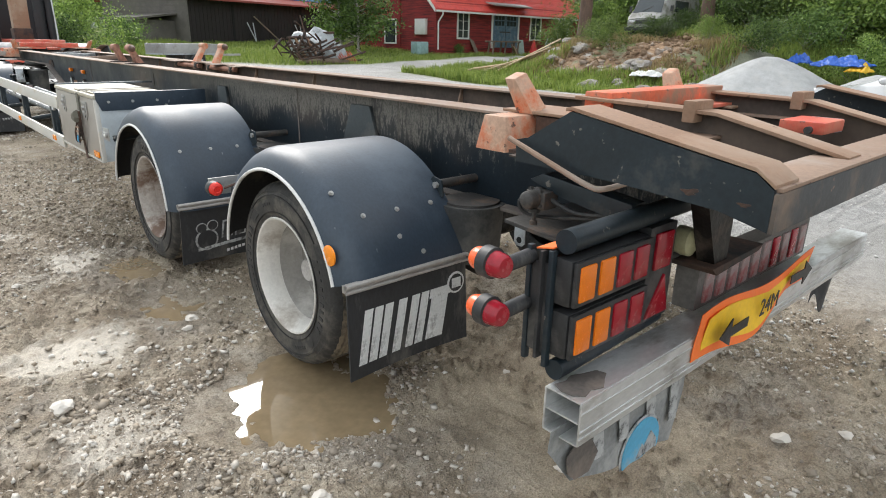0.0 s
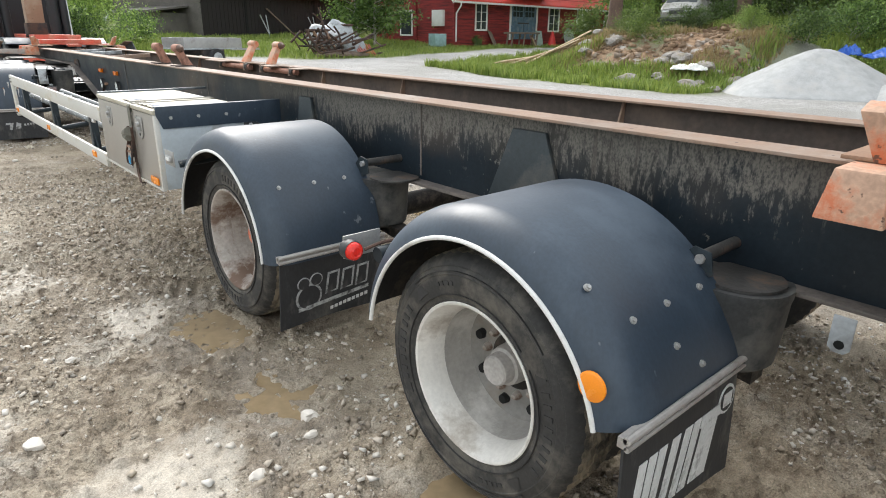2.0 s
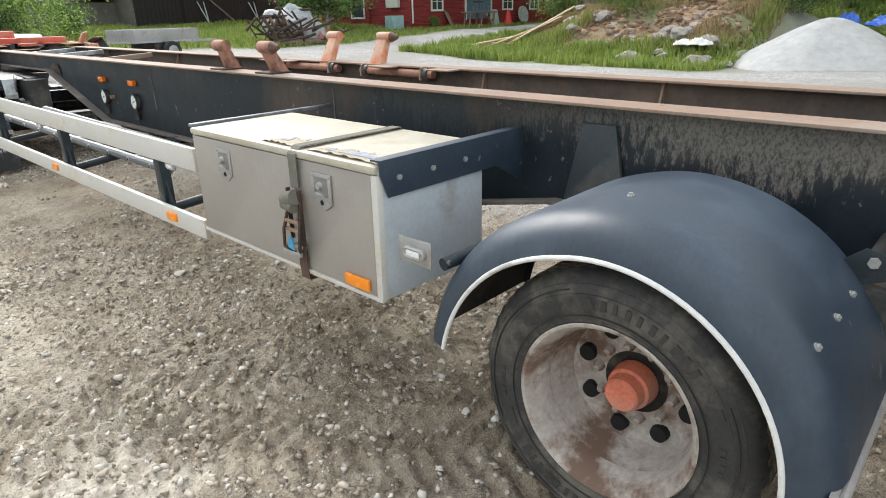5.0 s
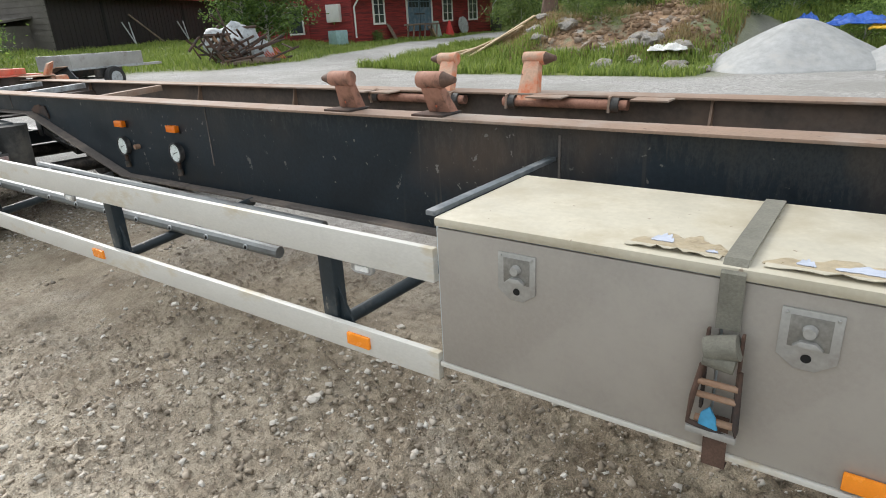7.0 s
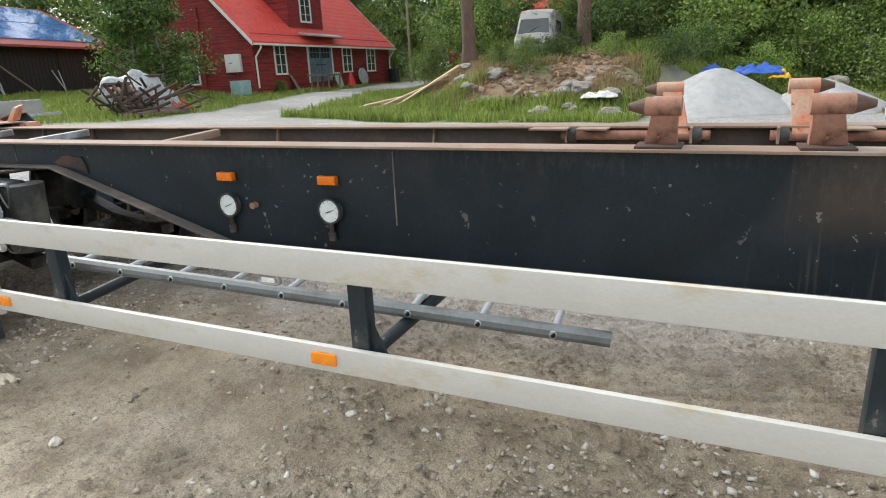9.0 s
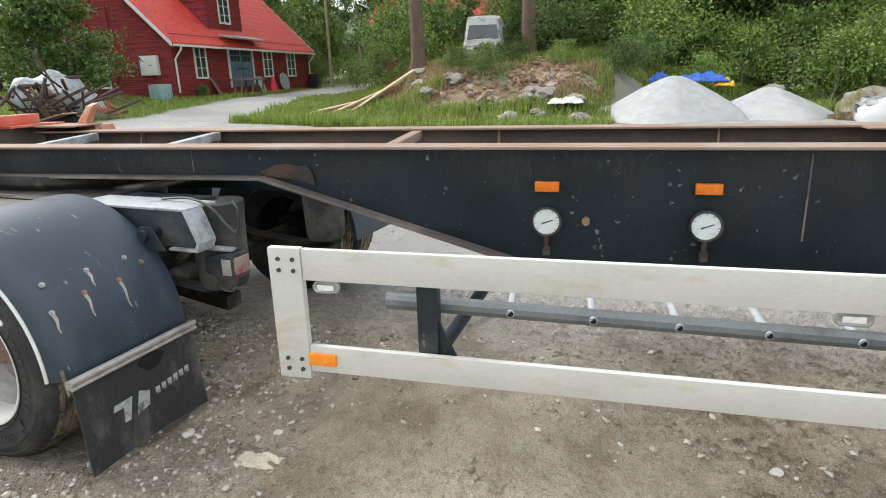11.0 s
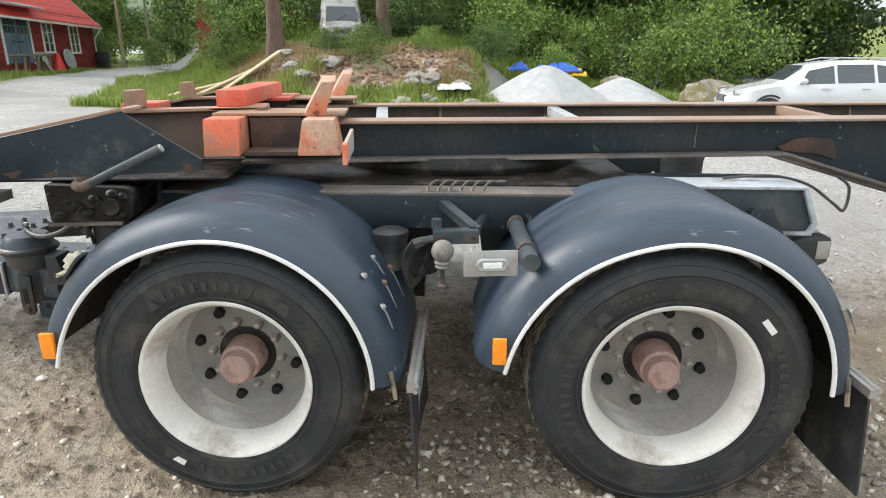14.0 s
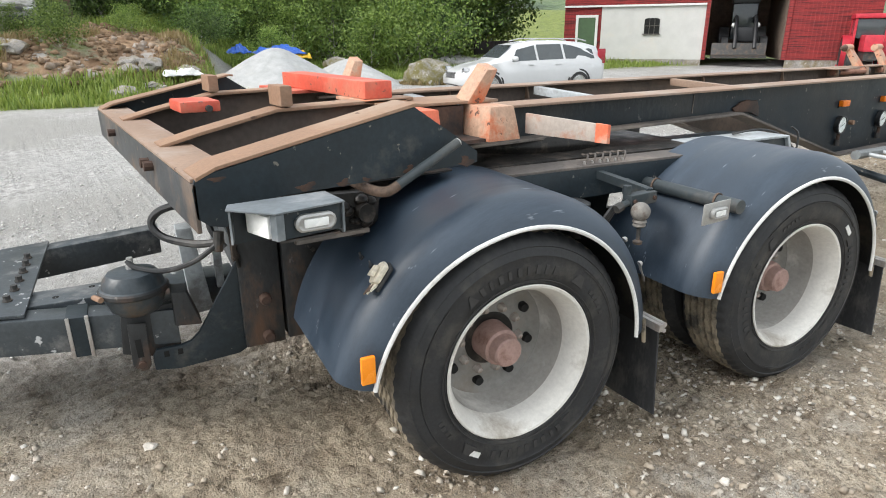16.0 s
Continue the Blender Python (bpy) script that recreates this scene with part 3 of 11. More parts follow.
def make_ground():
    xs, ys = spread(-2.2, 3.2, 0.015, 900), spread(-0.2, 16.6, 0.017, 900)
    X, Y = np.meshgrid(xs, ys, indexing="ij")
    Z = ground_z(X, Y)
    nx, ny = len(xs), len(ys)
    v = np.stack([X, Y, Z], -1).reshape(-1, 3)
    i = (np.arange(nx - 1)[:, None] * ny + np.arange(ny - 1)[None, :]).reshape(-1)
    f = np.stack([i, i + ny, i + ny + 1, i + 1], -1)
    me = bpy.data.meshes.new("ground")
    me.vertices.add(len(v))
    me.vertices.foreach_set("co", v.ravel())
    me.loops.add(f.size)
    me.loops.foreach_set("vertex_index", f.ravel().astype(np.int32))
    me.polygons.add(len(f))
    me.polygons.foreach_set("loop_start", np.arange(0, f.size, 4, dtype=np.int32))
    me.update(calc_edges=True)
    me.validate()
    me.shade_smooth()
    g = grass_mask(X, Y).reshape(-1)
    at = me.attributes.new("grass", "FLOAT", "POINT")
    at.data.foreach_set("value", g.astype(np.float32))
    firm = step(Y, 5.5, 7.5)
    wet = (step(Y, 21, 16) * (1 - step(np.abs(X - 0.9), 2.2 - 0.9 * firm * (X > 0.9), 4.6 - 1.9 * firm * (X > 0.9)))).reshape(-1)
    at = me.attributes.new("mud", "FLOAT", "POINT")
    at.data.foreach_set("value", wet.astype(np.float32))
    film = np.zeros_like(X)
    for sx, sy, ra, rb in SMEARS:
        q = np.hypot((X - sx) / ra, (Y - sy) / rb) + 0.9 * fbm(X * 4.0, Y * 4.0, 3, 71)
        film = np.maximum(film, step(q, 1.0, 0.45))
    dry = 0.95 * np.exp(-((X + 0.2) / 1.4) ** 2 - ((Y - 7.8) / 2.5) ** 2)
    at = me.attributes.new("dry", "FLOAT", "POINT")
    at.data.foreach_set("value", dry.reshape(-1).astype(np.float32))
    at = me.attributes.new("film", "FLOAT", "POINT")
    at.data.foreach_set("value", film.reshape(-1).astype(np.float32))
    tr = np.maximum(np.exp(-((X - 1.75) / 0.55) ** 2), np.exp(-((X - 3.35) / 0.55) ** 2) * (1 - 0.85 * firm)) * step(Y, 15.5, 14.0) * step(Y, -4.0, -2.0)
    at = me.attributes.new("track", "FLOAT", "POINT")
    at.data.foreach_set("value", tr.reshape(-1).astype(np.float32))
    rip = step(torn(X, Y), 0.86, 0.97) * step(fbm(X * 0.9, Y * 0.7, 2, 29), -0.10, 0.08) + step(torn(X, Y), 0.10, 0.02) * 0.7 * step(fbm(X * 0.9, Y * 0.7, 2, 29), -0.05, 0.10)
    at = me.attributes.new("rip", "FLOAT", "POINT")
    at.data.foreach_set("value", np.clip(rip, 0, 1).reshape(-1).astype(np.float32))
    bare = (step(bank(X, Y), 0.25, 0.7) * step(18.2 + 8.5 - X, 0, 3) * step(Y, 9.5, 11.5) * (1 - step(Y, 17.5, 19))).reshape(-1)
    at = me.attributes.new("bare", "FLOAT", "POINT")
    at.data.foreach_set("value", bare.astype(np.float32))
    me.materials.append(ground_material())
    ob = new("ground", me)
    return tagged(ob, "muddy gravel yard with puddles, ruts and grassy edges", "ground", kind="structure")


def grass_mask(x, y):
    wob = 0.7 * fbm(x * 0.4, y * 0.4, 3, 51)
    on_bank = step(x + wob, 15.9, 16.7) * step(y, 8.5, 10.5)
    north = step(y + 0.7 * x + wob, 33.6, 35.0)
    east = step(x + wob, 19.5, 21.0) * step(y, 8, 3) + step(x + wob, 23, 24)
    g = np.clip(on_bank + north + east, 0, 1)
    g = g * step(road_gap(x, y) + 0.6 * wob, 1.6, 2.3)
    yard_road = np.abs(y + 2.5 + 0.25 * (x - 18))
    g = g * np.where(x < 60, 1 - (1 - step(yard_road + wob, 1.6, 2.4)) * step(x, 14, 17) * (y < 4), 1)
    back = step(-x, 30, 34) + step(np.abs(y - 8), 60, 64)
    return np.clip(g + back, 0, 1)


def ground_material():
    m = bpy.data.materials.new("yard_ground")
    m.use_nodes = True
    nt = m.node_tree
    bs = nt.nodes["Principled BSDF"]
    L = nt.links.new
    tc = nt.nodes.new("ShaderNodeTexCoord")

    def tex(sc, detail=4.0, r=0.6, kind="noise"):
        n = nt.nodes.new("ShaderNodeTexNoise" if kind == "noise" else "ShaderNodeTexVoronoi")
        n.inputs["Scale"].default_value = sc
        n.inputs["Detail"].default_value = detail
        n.inputs["Roughness"].default_value = r
        L(tc.outputs["Object"], n.inputs["Vector"])
        return n

    def rng(v, a, b, c=0.0, d=1.0):
        n = nt.nodes.new("ShaderNodeMapRange")
        n.inputs["From Min"].default_value, n.inputs["From Max"].default_value = a, b
        n.inputs["To Min"].default_value, n.inputs["To Max"].default_value = c, d
        L(v, n.inputs["Value"])
        return n.outputs["Result"]

    def mixc(f, a, b):
        n = nt.nodes.new("ShaderNodeMix")
        n.data_type = "RGBA"
        for s, v in ((0, f), (6, a), (7, b)):
            if isinstance(v, (int, float)):
                n.inputs[s].default_value = v
            elif isinstance(v, tuple):
                n.inputs[s].default_value = (*v, 1)
            else:
                L(v, n.inputs[s])
        return n.outputs[2]

    def math2(op, a, b):
        n = nt.nodes.new("ShaderNodeMath")
        n.operation = op
        for s, v in ((0, a), (1, b)):
            if isinstance(v, (int, float)):
                n.inputs[s].default_value = v
            else:
                L(v, n.inputs[s])
        return n.outputs[0]

    def attr(nm):
        n = nt.nodes.new("ShaderNodeAttribute")
        n.attribute_name = nm
        return n.outputs["Fac"]

    big, mid, small = tex(0.55, 5).outputs["Fac"], tex(3.2, 6, 0.65).outputs["Fac"], tex(26, 5, 0.66).outputs["Fac"]
    peb = tex(70, 1, 0.5, "vor")
    peb2 = tex(32, 1, 0.5, "vor")
    gravel = mixc(rng(small, 0.36, 0.64), (0.21, 0.20, 0.188), (0.53, 0.52, 0.505))
    gravel = mixc(rng(tex(9, 7, 0.78).outputs["Fac"], 0.45, 0.60, 0, 0.8), gravel, (0.62, 0.61, 0.595))
    gravel = mixc(rng(tex(13, 6, 0.75).outputs["Fac"], 0.54, 0.62, 0, 0.7), gravel, (0.17, 0.16, 0.15))
    gravel = mixc(rng(big, 0.4, 0.62, 0, 0.6), gravel, (0.46, 0.455, 0.445))
    gravel = mixc(rng(tex(0.28, 7, 0.7).outputs["Fac"], 0.46, 0.56, 0, 0.8), gravel, (0.34, 0.33, 0.31))
    mud = mixc(rng(tex(1.9, 7, 0.68).outputs["Fac"], 0.44, 0.57), (0.29, 0.232, 0.168), (0.50, 0.43, 0.335))
    mud = mixc(rng(mid, 0.56, 0.66, 0, 0.5), mud, (0.20, 0.155, 0.105))
    mud = mixc(rng(small, 0.52, 0.70, 0, 0.35), mud, (0.60, 0.545, 0.46))
    mud = mixc(rng(tex(14, 5, 0.7).outputs["Fac"], 0.53, 0.63, 0, 0.75), mud, (0.15, 0.115, 0.082))
    mud = mixc(rng(tex(1.3, 5, 0.65).outputs["Fac"], 0.54, 0.63, 0, 0.6), mud, (0.56, 0.525, 0.465))
    wetness = rng(tex(0.9, 4).outputs["Fac"], 0.52, 0.66)
    mudf = math2("MULTIPLY", attr("mud"), rng(tex(0.8, 5, 0.65).outputs["Fac"], 0.34, 0.5, 0.6, 1.0))
    c = mixc(mudf, gravel, mud)
    hsv = nt.nodes.new("ShaderNodeSeparateColor")
    L(peb.outputs["Color"], hsv.inputs["Color"])
    stone = mixc(hsv.outputs[0], (0.20, 0.17, 0.14), (0.72, 0.69, 0.64))
    c = mixc(math2("MULTIPLY", rng(peb.outputs["Distance"], 0.28, 0.38, 1, 0), rng(hsv.outputs[1], 0.68, 0.78, 0, 0.8)), c, stone)
    hs2 = nt.nodes.new("ShaderNodeSeparateColor")
    L(peb2.outputs["Color"], hs2.inputs["Color"])
    c = mixc(math2("MULTIPLY", rng(peb2.outputs["Distance"], 0.22, 0.30, 1, 0), rng(hs2.outputs[1], 0.76, 0.84, 0, 0.85)), c, mixc(hs2.outputs[0], (0.24, 0.21, 0.18), (0.76, 0.73, 0.69)))
    c = mixc(math2("MULTIPLY", attr("dry"), rng(tex(2.6, 6, 0.7).outputs["Fac"], 0.40, 0.58, 0.35, 0.95)), c, (0.68, 0.60, 0.485))
    film = attr("film")
    # Paler mud colour stands for the sky's sheen on the wet smears.
    c = mixc(math2("MULTIPLY", film, 0.5), c, mixc(rng(mid, 0.4, 0.6), (0.43, 0.395, 0.335), (0.58, 0.545, 0.485)))
    speck = tex(150, 3, 0.6).outputs["Fac"]
    c = mixc(math2("MULTIPLY", math2("MULTIPLY", rng(tex(48, 5, 0.72).outputs["Fac"], 0.54, 0.62, 0, 0.75), attr("mud")), math2("SUBTRACT", 1.0, math2("MULTIPLY", film, 0.7))), c, (0.155, 0.122, 0.088))
    # churned wet earth where the wheels run
    track = mixc(rng(mid, 0.38, 0.62), (0.29, 0.232, 0.165), (0.50, 0.425, 0.32))
    c = mixc(math2("MULTIPLY", attr("track"), rng(tex(1.1, 5, 0.65).outputs["Fac"], 0.36, 0.50, 0.35, 1.0)), c, track)
    c = mixc(math2("MULTIPLY", math2("MULTIPLY", attr("rip"), attr("mud")), rng(tex(6, 4, 0.65).outputs["Fac"], 0.42, 0.56, 0.1, 0.85)), c, (0.115, 0.083, 0.056))
    soil = mixc(rng(tex(2.2, 5).outputs["Fac"], 0.4, 0.62), (0.20, 0.12, 0.07), (0.42, 0.28, 0.17))
    sc = nt.nodes.new("ShaderNodeVectorMath")
    sc.operation = "SCALE"
    L(c, sc.inputs[0])
    L(rng(speck, 0.34, 0.66, 0.74, 1.24), sc.inputs["Scale"])
    c = sc.outputs[0]
    soil = mixc(rng(tex(1.1, 4).outputs["Fac"], 0.55, 0.62), soil, (0.44, 0.41, 0.38))
    turf = mixc(rng(tex(1.6, 5).outputs["Fac"], 0.38, 0.62), (0.10, 0.14, 0.030), (0.20, 0.235, 0.055))
    turf = mixc(rng(small, 0.5, 0.75, 0, 0.5), turf, (0.28, 0.26, 0.09))
    bare = math2("MULTIPLY", attr("bare"), rng(tex(0.45, 4, 0.6).outputs["Fac"], 0.38, 0.46))
    grass = math2("MULTIPLY", attr("grass"), math2("SUBTRACT", 1.0, bare))
    c = mixc(bare, c, soil)
    c = mixc(grass, c, turf)
    L(c, bs.inputs["Base Color"])
    r = math2("SUBTRACT", rng(small, 0.3, 0.7, 0.78, 0.95), math2("MULTIPLY", math2("MULTIPLY", wetness, attr("mud")), 0.12))
    r = math2("MAXIMUM", math2("SUBTRACT", r, math2("MULTIPLY", film, 0.38)), 0.38)
    L(r, bs.inputs["Roughness"])
    bs.inputs["Specular IOR Level"].default_value = 0.4
    hsum = math2("ADD", math2("ADD", math2("MULTIPLY", small, 1.1), rng(peb.outputs["Distance"], 0.0, 0.5, 0.6, 0.0)), math2("MULTIPLY", speck, 0.35))
    b = nt.nodes.new("ShaderNodeBump")
    b.inputs["Strength"].default_value, b.inputs["Distance"].default_value = 1.0, 0.030
    L(math2("SUBTRACT", 1.0, math2("MULTIPLY", film, 0.6)), b.inputs["Strength"])
    L(hsum, b.inputs["Height"])
    L(b.outputs["Normal"], bs.inputs["Normal"])
    return m


ground = make_ground()
M_WATER = mat("muddy_water", (0.30, 0.225, 0.135), 0.03, 0, 0.15, 3, 20, 0.0, rvar=0.01, spec=1.0, coat=1.0)


def puddle(px, py, rx, ry, dep):
    """Water up to the highest level that the hollow holds, cut along its shore."""
    d = 0.016
    nx, ny = int(1.7 * rx / d), int(1.7 * ry / d)
    X, Y = np.meshgrid(px + d * np.arange(-nx, nx + 1), py + d * np.arange(-ny, ny + 1), indexing="ij")
    Z = ground_z(X, Y)
    bed = float(Z[nx, ny])
    lvl = bed + dep
    wet = None
    while lvl > bed + 0.004:
        low = Z < lvl
        wet = np.zeros_like(low)
        wet[nx, ny] = True
        while True:
            grown = wet.copy()
            grown[1:] |= wet[:-1]
            grown[:-1] |= wet[1:]
            grown[:, 1:] |= wet[:, :-1]
            grown[:, :-1] |= wet[:, 1:]
            grown &= low
            if (grown == wet).all():
                break
            wet = grown
        if not (wet[0].any() or wet[-1].any() or wet[:, 0].any() or wet[:, -1].any()):
            break
        lvl -= 0.003
    edge = wet.copy()
    for _ in range(2):
        e2 = edge.copy()
        e2[1:] |= edge[:-1]
        e2[:-1] |= edge[1:]
        e2[:, 1:] |= edge[:, :-1]
        e2[:, :-1] |= edge[:, 1:]
        edge = e2
    bm = bmesh.new()
    vid = {}

    def vert(i, k):
        if (i, k) not in vid:
            vid[(i, k)] = bm.verts.new((px + d * (i - nx - 0.5), py + d * (k - ny - 0.5), lvl))
        return vid[(i, k)]
    for i, k in zip(*np.nonzero(edge)):
        i, k = int(i), int(k)
        bm.faces.new((vert(i, k), vert(i + 1, k), vert(i + 1, k + 1), vert(i, k + 1)))
    ob = part("puddle_water", bm, M_WATER)
    return tagged(ob, "shallow brown puddle of muddy rainwater", "puddle", "puddles in the yard", "structure")


for p_ in PUDDLES:
    puddle(*p_)

# ---- heap of pale crushed stone, with a lower one beside it ----
M_PILE = mat("pale_crushed_stone", (0.44, 0.445, 0.445), 0.9, 0, 0.14, 4, 45, 0.8, bump_dist=0.03, stain=(0.50, 0.49, 0.47), stain_amt=0.25, stain_scale=1.2)


def heap(cx, cy, rx, ry, h, seed, label, base=-0.03):
    n, m = 56, 26
    vs, fs = [], []
    for i in range(m + 1):
        q = i / m
        for k in range(n):
            a = 2 * math.pi * k / n
            w = 1 + 0.10 * math.sin(2 * a + seed) + 0.06 * math.sin(5 * a + 2 * seed)
            x, y = cx + rx * q * w * math.cos(a), cy + ry * q * w * math.sin(a)
            t = h * (1.0 - (math.sqrt(q * q + 0.025) - 0.158) / (math.sqrt(1.025) - 0.158)) + 0.05 * float(fbm(np.array(x * 1.7), np.array(y * 1.7), 3, seed)) * (1 - q)
            vs.append((x - cx, y - cy, base + t - 0.25 * (i == m)))
    for i in range(m):
        for k in range(n):
            fs.append((i * n + k, (i + 1) * n + k, (i + 1) * n + (k + 1) % n, i * n + (k + 1) % n))
    fs.append(tuple(range(n)))
    ob = quick("gravel_mound", vs, fs, M_PILE, (cx, cy, 0), True)
    return tagged(ob, label, "stone heap")


heap(19.85, 7.75, 2.7, 2.5, 1.30, 3, "tall conical heap of pale grey crushed stone")
heap(20.3, 5.0, 2.2, 2.0, 0.86, 8, "low spreading heap of pale crushed stone beside the tall one")

# ---- the trailer ----
CX, TILT_RX = 2.46, 0.258
trailer = thing("container_trailer", (CX, 7.0, 0.0), "dark blue-grey container trailer chassis with rusty worn top flanges", "trailer")
trailer.rotation_euler = (radians(TILT_RX), 0, 0)
TOP = 1.232


def beam(x_out, sgn, name, label):
    """A welded I-beam along the trailer; sgn is +1 when its outer face looks to smaller x."""
    web = [(1.05, 0.98), (1.28, 0.82), (5.0, 0.82), (5.6, 0.70), (9.82, 0.70), (11.15, 1.085), (13.5, 1.075), (13.5, TOP - 0.012), (1.05, TOP - 0.012)]
    b = part(name, prism(web, "x", x_out, x_out + sgn * 0.012), [M_WEB], trailer, label)
    me = b.data
    me.materials.append(M_INNER)
    for p in me.polygons:
        if p.normal.x * sgn > 0.5:
            p.material_index = 1
    part("top_flange", box(min(x_out - sgn * 0.075, x_out + sgn * 0.085), max(x_out - sgn * 0.075, x_out + sgn * 0.085), 0.9, 13.45, TOP - 0.012, TOP), M_BEAMTOP, b, "worn rusty top flange", 0.003)
    pts = [(1.05, 0.98), (1.28, 0.82), (5.0, 0.82), (5.6, 0.70), (9.82, 0.70), (11.15, 1.085), (13.5, 1.075)]
    poly = pts + [(y, z - 0.014) for y, z in pts[::-1]]
    part("bottom_flange", prism(poly, "x", x_out - sgn * 0.07, x_out + sgn * 0.08), M_BEAMLOW, b, bevel=0.002)
    return b


M_BEAMLOW = mat("dusty_lower_flange", (0.12, 0.105, 0.095), 0.75, 0, 0.25, 3.0, 60, 0.2, stain=(0.24, 0.20, 0.17), stain_amt=0.35, stain_scale=2.0)
XN, XF_ = 2.0, 2 * CX - 2.0
near_beam = beam(XN, 1, "main_beam", "dark blue-grey painted beam with peeling dusty paint")
far_beam = beam(XF_, -1, "main_beam", "dark beam with a brown rusted inner side")
# web stiffeners on the outside, gussets on the inside of the far beam
for y0, y1, yt0, yt1, zb, zt in ((2.70, 3.15, 2.83, 3.01, 0.83, 1.165), (4.68, 4.95, 4.74, 4.88, 0.83, 1.15)):
    bm = prism([(y0, zb), (y1, zb), (yt1, zt), (yt0, zt)], "x", XN - 0.022, XN - 0.003)
    part("stiffener_plate", bm, M_STIFF, near_beam, bevel=0.002)
for y in (1.9, 3.06, 4.96, 6.1, 8.98, 10.15, 12.0, 12.6):
    bm = prism([(XF_ - 0.012, 0.95), (XF_ - 0.10, 0.95), (XF_ - 0.025, TOP - 0.013), (XF_ - 0.012, TOP - 0.013)], "y", y, y + 0.012)
    part("gusset", bm, M_BEAMTOP, far_beam)
for y, z in ((1.9, 1.0), (3.06, 1.02), (4.96, 1.02), (6.1, 0.95), (8.98, 1.02), (10.15, 1.05), (12.0, 1.14), (12.6, 1.14)):
    bm = bmesh.new()
    solid(bm, XN + 0.013, XF_ - 0.013, y - 0.05, y + 0.05, z - 0.06, z)
    part("cross_member", bm, M_INNER, trailer, bevel=0.003)

# ---- wheels ----


SEG = 240


def tyre_bm(cx, side, R, w, ks=1.0):
    """side -1: outer face at smaller x. cx is the outer face."""
    s = -side
    prof = [(0.030, 0.262), (0.014, 0.270), (0.008, 0.278), (0.0045, 0.284), (0.0065, 0.287), (0.002, 0.298), (-0.002, 0.320), (-0.004, 0.345), (-0.002, 0.368), (-0.0045, 0.372), (-0.003, 0.376), (0.003, 0.390), (0.0055, 0.397), (0.003, 0.400), (0.012, R - 0.024), (0.024, R - 0.010), (0.045, R)]
    kk = (R - 0.024 - 0.262 * ks) / (0.413 - 0.262)
    prof = [(a, r if r > 0.4005 else 0.262 * ks + (r - 0.262) * kk) for a, r in prof]
    g = []
    for k in range(4):
        a = 0.075 + k * (w - 0.15) / 3.0
        g += [(a - 0.008, R + 0.003), (a - 0.006, R - 0.012), (a + 0.006, R - 0.012), (a + 0.008, R + 0.003)]
    back = [(w - a, r) for a, r in prof[::-1]]
    return [(cx + s * a, r) for a, r in prof], [(cx + s * a, r) for a, r in [prof[-1]] + g + [back[0]]], [(cx + s * a, r) for a, r in back]


